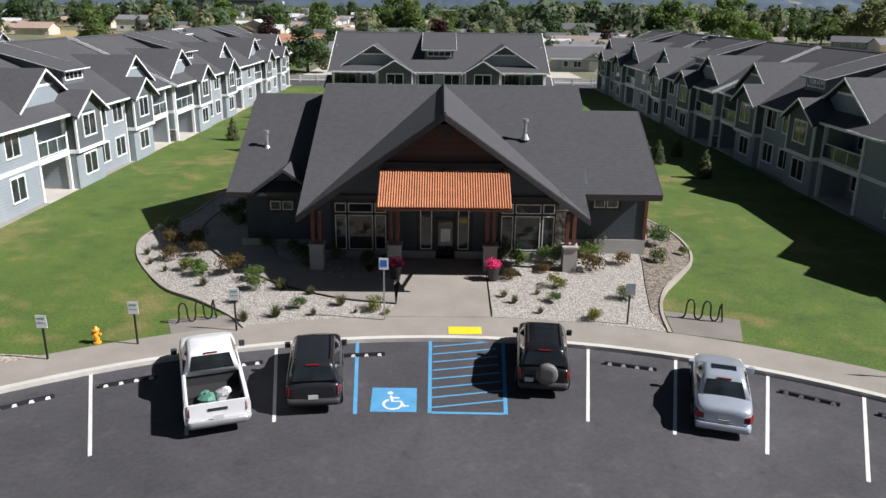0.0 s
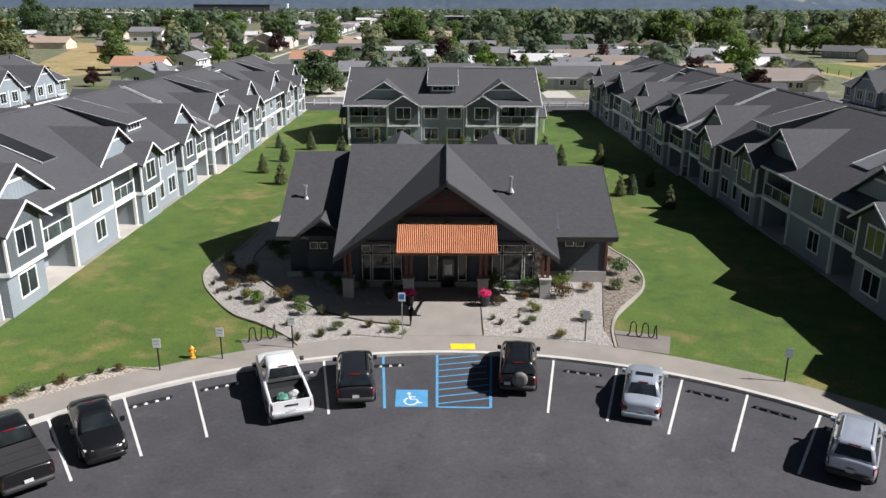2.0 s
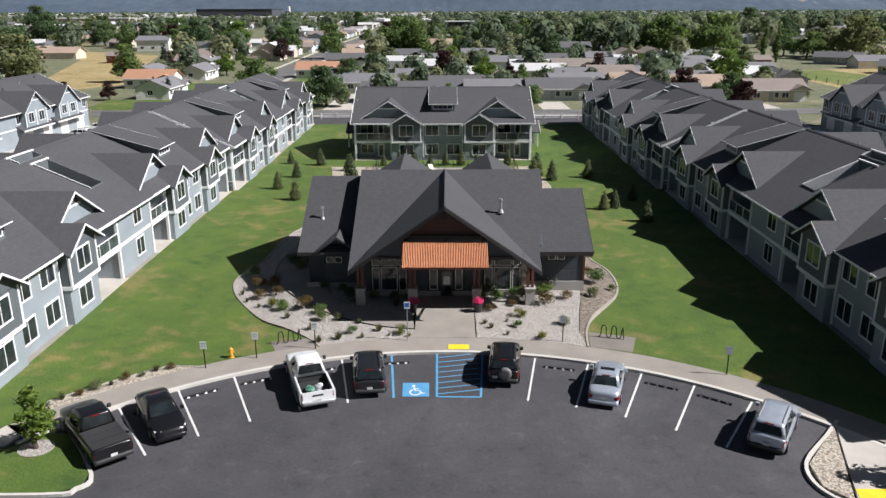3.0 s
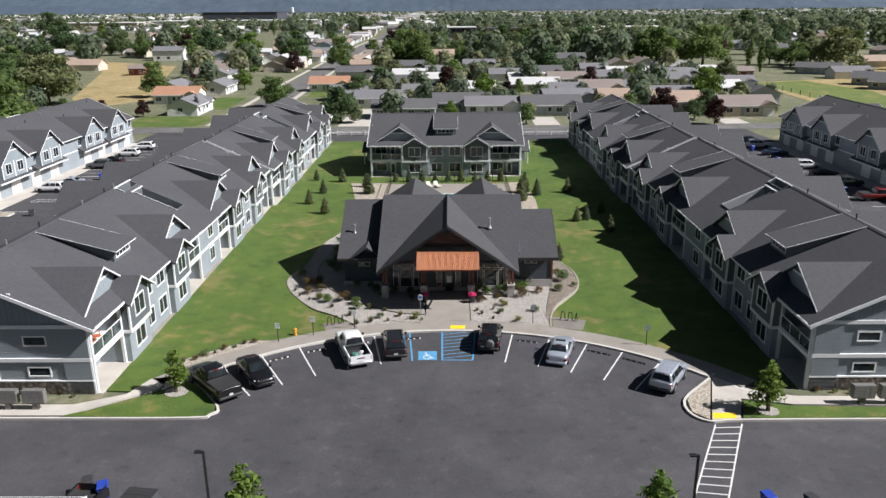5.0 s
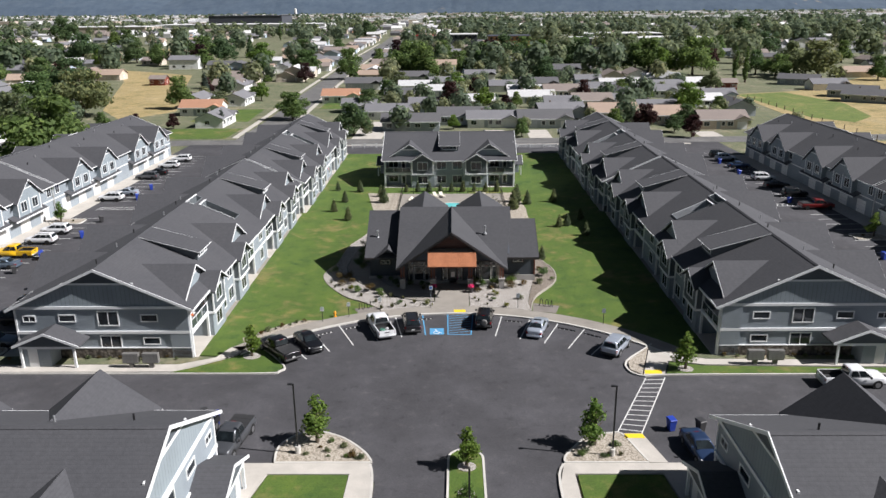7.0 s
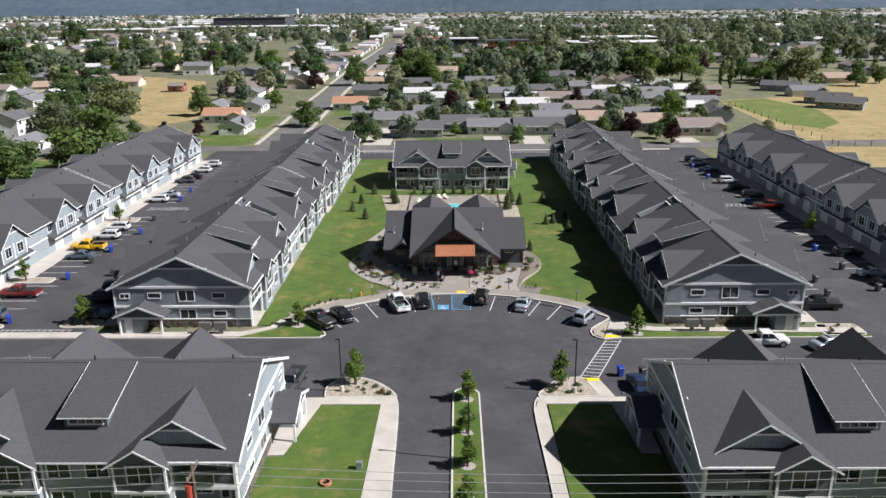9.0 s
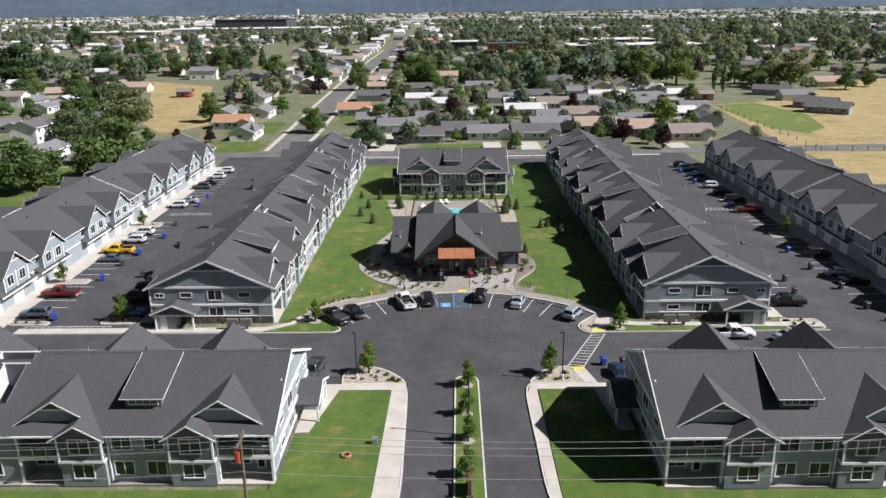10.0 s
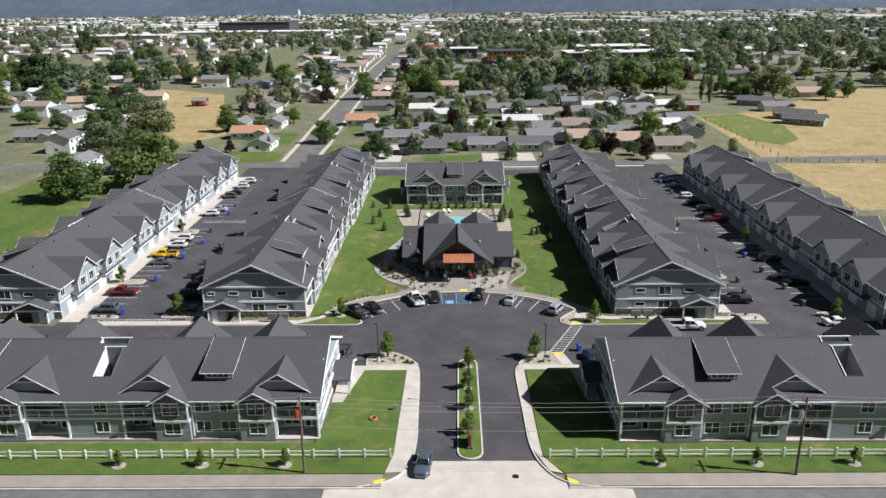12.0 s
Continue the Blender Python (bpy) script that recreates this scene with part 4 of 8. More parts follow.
structure("accessible_line", stripe(Mesh(), (0.07, 0.03), (2.36, -0.01), 0.13, 0.007), BLUE_LINE, "blue line closing the access aisle", "road marking")
for k in range(8):
    y = 0.45 + k * 0.66
    structure("aisle_hatch", stripe(Mesh(), (0.06, y - 0.1), (2.44, y + 0.42), 0.085, 0.007), BLUE_LINE, "blue hatching in the access aisle", "road marking")
sq = thing("accessible_symbol", "blue painted square with a white wheelchair symbol", "road marking")
part("square", Mesh().slab([(-1.9, 0.05), (-0.42, 0.05), (-0.45, 1.65), (-1.95, 1.65)], 0.001, 0.007), BLUE_LINE, sq)
sym = Mesh()
ribbon(sym, [(-1.2 + 0.3 * math.cos(radians(a)), 0.55 + 0.33 * math.sin(radians(a))) for a in range(120, 380, 20)], 0.09, 0.007, 0.011)
ribbon(sym, [(-1.3, 1.1), (-1.22, 0.72), (-0.95, 0.72), (-0.82, 0.4), (-0.68, 0.45)], 0.09, 0.007, 0.0112)
ribbon(sym, [(-1.26, 0.95), (-1.0, 0.95)], 0.08, 0.007, 0.0108)
sym.slab([(-1.32 + 0.1 * math.cos(i * 0.785), 1.28 + 0.11 * math.sin(i * 0.785)) for i in range(8)], 0.007, 0.011)
part("symbol", sym, WHITE_LINE, sq)


def tactile(pts):
    structure("tactile_pad", Mesh().slab(pts, TOP, TOP + 0.012), YELLOW, "yellow tactile pad at the ramp", "tactile pad")


tactile([(0.65, 5.85), (1.95, 5.85), (1.95, 6.55), (0.65, 6.55)])


def wheel_stop(ang, r=25.1):
    x, y = radial(ang, r)
    w = thing("wheel_stop", "low dark rubber wheel stop with pale marks", "wheel stop", pose(x, y, 0, 0, 0, ang - 90), "wheel stops")
    part("block", Mesh().prism([(-0.08, 0.0), (0.08, 0.0), (0.05, 0.1), (-0.05, 0.1)], "x", -0.92, 0.92), BLACK, w)
    for k in range(4):
        cx = -0.72 + k * 0.48
        part("mark", Mesh().hull([(cx - 0.085, -0.094, 0.01), (cx + 0.085, -0.094, 0.01), (cx + 0.085, -0.07, 0.01), (cx - 0.085, -0.07, 0.01)],
                                 [(cx - 0.05, -0.062, 0.098), (cx + 0.05, -0.062, 0.098), (cx + 0.05, -0.04, 0.098), (cx - 0.05, -0.04, 0.098)]), WHITE_LINE, w)


for ang in (129.0, 122.8, 115.5, 107.3, 97.2, 74.5, 67.7, 61.0, 54.3, 47.5):
    wheel_stop(ang, 25.0)

# ---- walks and lawns south of the courtyard ----
def lawn_piece(pts, label="green lawn strip", mat=GRASS):
    structure("lawn", Mesh().slab(pts, -0.05, TOP - 0.02), mat, label, "lawn")


def walk_piece(pts, label="pale concrete walk", mat=CONCRETE, z=TOP):
    structure("pavement", Mesh().slab(pts, -0.05, z), mat, label, "pavement")


def kerb_piece(line, label="pale concrete kerb", close=False):
    structure("curb", ribbon(Mesh(), line, 0.17, -0.05, TOP + 0.012, close=close), CURB, label, "kerb")


# south-west corner of the courtyard
walk_piece([(-60, -7.1), (-26.0, -7.1), (-22.8, -5.6), (-21.9, -3.2), (-20.3, -2.9), (-20.9, -5.0), (-24.6, -7.6), (-26.0, -8.6), (-60, -8.6)][::-1])
lawn_piece([(-26.2, -8.7), (-24.4, -7.8), (-20.7, -5.2), (-19.5, -3.9), (-18.2, -4.0), (-15.8, -7.3), (-15.9, -8.4), (-17.0, -8.9)])
kerb_piece(smooth_line([(-62, -8.75), (-40, -8.85), (-26.5, -8.95), (-17.2, -8.95), (-15.9, -8.5), (-15.7, -7.4), (-18.6, -3.6), (-20.2, -2.6)], 4), "pale concrete kerb round the corner lawn")
lawn_piece([(-45, -7.0), (-26.0, -7.0), (-22.6, -5.5), (-25.0, -5.2), (-45, -5.2)], "narrow planted strip under the gable wall", GRASS_ROUGH)
# south-east corner
walk_piece([(20.2, -3.4), (22.2, -5.1), (25.0, -6.2), (50, -6.7), (50, -8.2), (24.5, -7.4), (21.2, -6.6), (20.2, -9.3), (18.2, -9.5)])
walk_piece([(20.1, -3.4), (19.4, -4.2), (17.4, -6.6), (17.2, -8.4), (18.1, -9.4)], "grey gravel nose of the corner island", GRAVEL_TAN, TOP - 0.01)
lawn_piece([(20.4, -9.2), (21.3, -6.8), (24.4, -7.6), (50, -8.4), (50, -9.2)])
lawn_piece([(22.3, -5.0), (25.0, -6.1), (46, -6.5), (46, -4.9), (24, -4.9)], "narrow planted strip under the gable wall", GRASS_ROUGH)
kerb_piece(smooth_line([(20.6, -2.7), (19.4, -4.1), (17.3, -6.5), (17.0, -8.4), (18.0, -9.6), (20.2, -9.45), (30, -9.4), (50, -9.4)], 4), "pale concrete kerb round the corner island")
tactile([(18.35, -9.35), (19.95, -9.3), (20.1, -8.6), (18.5, -8.6)])
# crosswalk ladder
for a, b in (((18.3, -9.9), (13.8, -19.2)), ((20.1, -9.8), (15.6, -19.6))):
    structure("crosswalk_line", stripe(Mesh(), a, b, 0.1), WHITE_LINE, "white crosswalk side line", "road marking")
for k in range(12):
    f = (k + 0.5) / 12
    structure("crosswalk_rung", stripe(Mesh(), (18.3 - 4.5 * f, -9.9 - 9.3 * f), (20.1 - 4.5 * f, -9.8 - 9.8 * f), 0.09, 0.007), WHITE_LINE, "white crosswalk rung", "road marking")
for y in (-6.1, -7.9):
    structure("crosswalk_line", stripe(Mesh(), (-60.0, y), (-47.6, y), 0.1), WHITE_LINE, "white crosswalk side line", "road marking")
for k in range(16):
    x = -59.6 + k * 0.78
    structure("crosswalk_rung", stripe(Mesh(), (x - 0.25, -7.85), (x + 0.25, -6.15), 0.09, 0.007), WHITE_LINE, "white crosswalk rung", "road marking")


# planted islands beside the drive
def south_corner(s, edge_pts, walk_pts, lawn_pts):
    structure("gravel_bed", Mesh().slab(edge_pts, -0.05, TOP - 0.01), GRAVEL_TAN, "tan gravel island with small shrubs", "gravel bed")
    kerb_piece(edge_pts, "pale concrete kerb round the gravel island", True)
    walk_piece(walk_pts)
    lawn_piece(lawn_pts, "square green lawn beside the drive")


south_corner(-1, smooth_line([(-13.0, -23.7), (-13.1, -21.4), (-11.9, -19.7), (-10.3, -19.3), (-8.2, -20.3), (-6.4, -22.2), (-5.6, -23.7)], 4),
             [(-17.0, -23.8), (-5.75, -23.8), (-5.4, -26.5), (-5.15, -36.4), (-5.1, -45.0), (-6.2, -49.8), (-8.2, -50.0), (-7.5, -46.5), (-7.15, -25.2), (-13.2, -25.2), (-15.1, -34.2), (-16.9, -34.3)][::-1],
             [(-13.1, -25.3), (-7.2, -25.3), (-7.55, -46.6), (-8.3, -50.1), (-72.0, -50.1), (-72.0, -43.9), (-17.0, -43.9), (-16.9, -34.5), (-15.0, -34.4)][::-1])
south_corner(1, smooth_line([(8.9, -23.7), (9.2, -22.6), (11.3, -20.0), (13.0, -19.6), (14.0, -19.7), (14.7, -21.9), (15.2, -23.7)], 4),
             [(8.2, -26.5), (8.8, -23.8), (13.9, -23.81), (18.6, -23.8), (18.6, -34.0), (16.9, -34.0), (15.9, -25.2), (9.4, -25.2), (9.5, -44.0), (9.6, -47.0), (11.5, -50.2), (10.0, -49.7), (8.5, -45.0), (8.3, -36.5)],
             [(9.6, -25.3), (15.8, -25.3), (16.8, -34.1), (18.7, -34.2), (18.9, -44.2), (75, -44.2), (75, -50.1), (11.6, -50.1), (9.7, -47.0), (9.6, -44.0)])
walk_piece([(14.05, -19.7), (15.6, -19.7), (16.6, -23.78), (15.25, -23.75), (14.75, -21.9)], "pale concrete ramp walk")
tactile([(14.1, -20.4), (15.7, -20.4), (15.6, -19.75), (14.15, -19.75)])
kerb_piece(smooth_line([(-5.75, -23.9), (-5.35, -26.5), (-5.1, -36.4), (-5.05, -45.0), (-6.1, -49.6), (-8.0, -51.6), (-11, -52.6)], 4))
kerb_piece(smooth_line([(8.75, -23.9), (8.15, -26.5), (8.25, -36.5), (8.45, -45.0), (9.8, -49.6), (12.0, -51.9), (15.5, -52.7)], 4))
# median
med = arc(1.45, -23.2, 1.32, 0, 180, 10) + arc(1.35, -45.9, 1.42, 180, 360, 10)
structure("median", Mesh().slab(med, -0.05, TOP - 0.02), GRASS, "narrow grass median with young trees", "lawn")
kerb_piece(med, "pale concrete kerb round the median", True)
# walk and kerb along the street
for x0, x1 in ((-400, -8.4), (11.8, 400)):
    walk_piece([(x0, -52.5), (x1, -52.5), (x1, -50.3), (x0, -50.3)], "tan concrete street walk", WALK_TAN)
    kerb_piece([(x0, -52.75), (x1, -52.75)], "pale street kerb")
lawn_piece([(-400, -50.2), (-72.1, -50.2), (-72.1, -43.0), (-400, -43.0)], "rough grass along the street", GRASS_ROUGH)
tactile([(-9.6, -52.3), (-8.3, -51.6), (-8.0, -51.1), (-9.2, -51.5)])
tactile([(11.9, -51.7), (13.2, -52.4), (12.7, -51.6), (11.7, -51.0)])
structure("manhole", Mesh().slab([(6.2 + 0.4 * math.cos(i * 0.5236), -50.6 + 0.4 * math.sin(i * 0.5236)) for i in range(12)], 0.006, 0.012), BLACK, "dark round manhole cover", "manhole cover")

# ---- side lots ----
walk_piece([(-66.0, -7.0), (-62.6, -7.0), (-62.6, 104), (-66.0, 104)], "pale concrete apron before the garages", CONCRETE, 0.03)
walk_piece([(64.2, -8.5), (67.5, -8.5), (67.5, 100), (64.2, 100)], "pale concrete apron before the garages", CONCRETE, 0.03)
walk_piece([(-44.4, -5.4), (-42.0, -5.4), (-42.0, 104), (-44.4, 104)], "pale concrete apron before the garages", CONCRETE, 0.03)
walk_piece([(43.4, -5.4), (45.7, -5.4), (45.7, 104), (43.4, 104)], "pale concrete apron before the garages", CONCRETE, 0.03)
for k in range(36):
    y = 1.0 + k * 2.9
    if 50 < y < 57:
        continue
    for x0, x1 in ((-62.4, -57.2), (-49.6, -44.6), (45.9, 51.0), (59.0, 64.0)):
        structure("stall_line", stripe(Mesh(), (x0, y), (x1, y), 0.12), WHITE_LINE, "white parking stall line", "road marking")
for x0, x1 in ((-61.0, -48.0), (49.0, 62.0)):
    for y in (53.0, 54.6):
        structure("crosswalk_line", stripe(Mesh(), (x0, y), (x1, y), 0.1), WHITE_LINE, "white crosswalk side line", "road marking")
    for k in range(15):
        x = x0 + 0.4 + k * 0.86
        structure("crosswalk_rung", stripe(Mesh(), (x - 0.25, 53.05), (x + 0.25, 54.55), 0.09, 0.007), WHITE_LINE, "white crosswalk rung", "road marking")


def lot_island(x0, x1, y0, y1):
    pts = arc(x0 + 0.6, y0 + 0.6, 0.6, 180, 270, 4) + arc(x1 - 0.6, y0 + 0.6, 0.6, 270, 360, 4) + arc(x1 - 0.6, y1 - 0.6, 0.6, 0, 90, 4) + arc(x0 + 0.6, y1 - 0.6, 0.6, 90, 180, 4)
    structure("gravel_bed", Mesh().slab(pts, -0.05, TOP - 0.02), GRAVEL_TAN, "small gravel island in the parking lot", "gravel bed")
    kerb_piece(pts, "pale kerb round a parking island", True)


for box4 in ((-62.5, -56.8, -5.7, -4.6), (-49.5, -44.6, -5.6, -3.2), (44.8, 49.8, -8.9, -5.6), (59.5, 64.0, -8.4, -5.0),
             (-64.5, -59.5, 43.8, 46.6), (59.5, 64.4, 33.0, 36.0), (-64.5, -59.0, 10.8, 13.0), (46.0, 50.5, 11.6, 13.8), (46.0, 50.5, 44.0, 46.5), (-49.8, -45.0, 50.4, 52.6)):
    lot_island(*box4)

# ---- plants ----
def leaf_mesh(name, blobs, count, size, mat, seed, droop=0.0):
    """Many small leaf clumps spread through round masses, thin at the rim."""
    rng = np.random.default_rng(seed)
    blobs = np.array(blobs, float)
    pick = rng.choice(len(blobs), count, p=blobs[:, 3] ** 2 / np.sum(blobs[:, 3] ** 2))
    d = rng.normal(size=(count, 3))
    d /= np.linalg.norm(d, axis=1)[:, None]
    r = blobs[pick, 3] * (rng.random(count) ** 0.3) * rng.uniform(0.82, 1.12, count)
    c = blobs[pick, :3] + d * r[:, None] * np.array([1, 1, 0.85])
    a = rng.normal(size=(count, 3)) * 0.38 + d
    a /= np.linalg.norm(a, axis=1)[:, None]
    u = np.cross(a, rng.normal(size=(count, 3)))
    u /= np.linalg.norm(u, axis=1)[:, None]
    v = np.cross(a, u)
    s = size * rng.uniform(0.55, 1.35, count)[:, None]
    bend = a * s * rng.uniform(-0.35, 0.35, count)[:, None]
    q = np.stack([c - u * s, c - v * s * 0.7 + bend, c + u * s, c + v * s * 0.7 + bend], 1).reshape(-1, 3)
    me = bpy.data.meshes.new(name)
    me.from_pydata(q.tolist(), [], np.arange(count * 4).reshape(-1, 4).tolist())
    me.materials.append(mat)
    return me


BARK = plain("bark", (0.09, 0.07, 0.05), 0.9, vary=0.3)
LEAF = leafy("green_leaves", (0.125, 0.198, 0.07))
LEAF_BRIGHT = leafy("bright_leaves", (0.145, 0.235, 0.055))
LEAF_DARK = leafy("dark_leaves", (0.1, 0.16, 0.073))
LEAF_OLIVE = leafy("olive_leaves", (0.15, 0.19, 0.1))
LEAF_PURPLE = leafy("purple_leaves", (0.055, 0.028, 0.03))
LEAF_BLUE = leafy("blue_needles", (0.065, 0.095, 0.085))
LEAF_RUST = leafy("rust_leaves", (0.14, 0.105, 0.045))
LEAF_YELLOW = leafy("yellow_green_leaves", (0.17, 0.19, 0.03))
LEAF_GREY = leafy("grey_green_grass", (0.13, 0.14, 0.075))
PINK = leafy("pink_petals", (0.75, 0.07, 0.3))


def shrub_mesh(mat, seed, spiky=False):
    rng = random.Random(seed)
    if spiky:
        m = Mesh()
        for i in range(170):
            a, t = rng.uniform(0, 6.283), rng.uniform(0.1, 0.75)
            h = rng.uniform(0.55, 1.0)
            tip = (math.cos(a) * t * h, math.sin(a) * t * h, h * (1 - 0.35 * t))
            w = Vector((-math.sin(a), math.cos(a), 0)) * 0.022
            b = Vector((math.cos(a) * 0.08, math.sin(a) * 0.08, 0))
            m.face([b - w, b + w, tip])
        return m.data("shrub", mat)
    blobs = [(rng.uniform(-0.3, 0.3), rng.uniform(-0.3, 0.3), rng.uniform(0.3, 0.62), rng.uniform(0.28, 0.45)) for _ in range(6)]
    return leaf_mesh("shrub", blobs, 700, 0.05, mat, seed)


SHRUBS = {k: [shrub_mesh(m, 10 * i + j, s) for j in range(3)] for i, (k, m, s) in enumerate((
    ("green", LEAF, False), ("bright", LEAF_BRIGHT, False), ("rust", LEAF_RUST, False), ("yellow", LEAF_YELLOW, False),
    ("tuft", LEAF_GREY, True), ("olive", LEAF_OLIVE, False), ("dark", LEAF_DARK, False)))}
SHRUB_WORDS = {"green": "rounded green shrub in gravel", "bright": "bright green leafy shrub in gravel", "rust": "rust-brown barberry shrub in gravel",
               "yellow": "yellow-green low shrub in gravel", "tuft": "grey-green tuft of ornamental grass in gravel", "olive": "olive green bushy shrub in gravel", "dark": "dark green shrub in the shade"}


def shrub(kind, x, y, h, z=None):
    n = len(bpy.data.objects)
    ob = new("shrub", SHRUBS[kind][n % 3])
    s = h * (0.78 + 0.12 * math.sin(n))
    ob.matrix_basis = pose(x, y, (TOP + rise(x, y)) if z is None else z, 0, 0, n * 77) @ Matrix.Diagonal((s * 1.1, s * 1.1, s, 1))
    return tagged(ob, SHRUB_WORDS[kind], "shrub", "bedding shrubs")


for kind, x, y, h in (
        ("olive", -14.9, 19.4, 1.3), ("rust", -13.6, 16.6, 1.3), ("rust", -12.6, 16.9, 1.2), ("rust", -13.0, 14.6, 1.1), ("rust", -11.9, 15.1, 1.2), ("yellow", -11.8, 13.1, 1.1),
        ("bright", -11.0, 12.2, 1.2), ("rust", -9.4, 12.0, 1.2), ("green", -8.1, 11.1, 0.9), ("tuft", -14.6, 15.4, 0.6), ("tuft", -13.9, 13.9, 0.6), ("tuft", -12.8, 12.8, 0.6), ("tuft", -10.3, 10.6, 0.75)):
    shrub(kind, x, y, h)
for kind, x, y, h in (
        ("green", -8.0, 10.1, 0.9), ("tuft", -6.7, 10.2, 0.8), ("tuft", -8.4, 8.8, 0.75), ("tuft", -5.3, 9.7, 0.7), ("green", -5.6, 8.2, 0.9), ("tuft", -3.9, 8.6, 0.95), ("yellow", -2.5, 8.2, 0.8),
        ("tuft", -6.4, 7.4, 0.8), ("tuft", -7.6, 6.9, 0.8), ("tuft", -4.9, 7.6, 0.6), ("tuft", -3.2, 7.9, 0.35), ("yellow", -1.9, 7.8, 0.4), ("olive", -6.0, 12.9, 0.6), ("tuft", -3.0, 12.3, 0.9)):
    shrub(kind, x, y, h)
for kind, x, y, h in (
        ("green", 10.3, 17.3, 1.0), ("green", 11.9, 17.0, 1.7), ("olive", 11.2, 14.3, 1.3), ("rust", 9.2, 13.5, 1.1), ("olive", 8.0, 16.0, 1.9), ("bright", 7.6, 14.6, 1.1), ("rust", 7.3, 12.7, 1.2),
        ("yellow", 5.5, 10.6, 0.9), ("green", 5.2, 9.1, 0.8), ("rust", 3.6, 11.6, 0.9), ("tuft", 3.5, 9.0, 0.7), ("green", 5.5, 14.0, 1.1), ("bright", 4.0, 13.7, 1.0), ("yellow", 6.7, 7.4, 0.7)):
    shrub(kind, x, y, h)
for kind, x, y, h in (
        ("olive", 8.3, 9.5, 1.0), ("rust", 11.6, 19.6, 0.9), ("tuft", 4.5, 8.0, 0.55), ("tuft", 3.1, 9.6, 0.55), ("olive", 6.5, 13.6, 1.5), ("olive", 3.1, 14.0, 1.5), ("rust", 5.2, 12.4, 0.7), ("tuft", 4.6, 9.9, 0.5),
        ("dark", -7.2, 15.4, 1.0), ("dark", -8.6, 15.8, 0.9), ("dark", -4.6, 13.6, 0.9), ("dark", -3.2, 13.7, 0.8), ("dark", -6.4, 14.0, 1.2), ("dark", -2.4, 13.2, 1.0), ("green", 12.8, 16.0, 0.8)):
    shrub(kind, x, y, h)
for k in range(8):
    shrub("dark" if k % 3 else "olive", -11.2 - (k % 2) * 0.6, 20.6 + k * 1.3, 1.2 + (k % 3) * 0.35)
structure("gravel_bed", Mesh().slab(arc(*LOT, R_WALK + 0.01, 121, 139, 8) + arc(*LOT, R_WALK + 1.1, 138, 124, 8), 0.0, TOP - 0.006), GRAVEL_TAN, "tan gravel strip between lawn and walk", "gravel bed")
for k in range(9):
    x, y = arc(*LOT, R_WALK + 0.55 + (k % 2) * 0.2, 124 + k * 1.7, 124 + k * 1.7, 1)[0]
    shrub("rust" if k % 3 == 0 else "tuft" if k % 3 == 1 else "olive", x, y, 0.55 + (k % 2) * 0.2, TOP - 0.03)
for sx in (-1, 1):
    rng = random.Random(5 + sx)
    for k in range(13):
        x = 0.4 + sx * rng.uniform(6.6, 12.6) if sx < 0 else rng.uniform(9.6, 14.0)
        y = rng.uniform(-23.2, -20.9)
        if sx < 0 and x > -7.5 and y > -22.3:
            y = -23.1
        if sx > 0:
            x = max(x, 9.9 + (y + 23.2) * 0.75)
        shrub(rng.choice(["tuft", "rust", "olive", "green"]), x, y, rng.uniform(0.4, 0.75), TOP - 0.07)
for x, y in ((-61.5, -5.2), (-60.0, -5.1), (-58.2, -5.2), (-46.0, -4.8), (-48.4, -4.2), (46.2, -7.0), (47.4, -6.4), (48.6, -7.6), (45.7, -8.1), (61.2, -6.6), (-61.0, 45.0), (61.0, 34.6), (-47.0, 51.5)):
    shrub("rust" if (x * 7 + y) % 2 > 1 else "tuft", x, y, 0.7, TOP - 0.03)
for k in range(16):
    shrub("olive" if k % 2 else "rust", -43.0 + k * 1.1, -6.0 + (k % 3) * 0.2, 0.5, TOP)
    shrub("olive" if k % 3 else "rust", 27.0 + k * 1.1, -5.6 - (k % 3) * 0.2, 0.5, TOP)


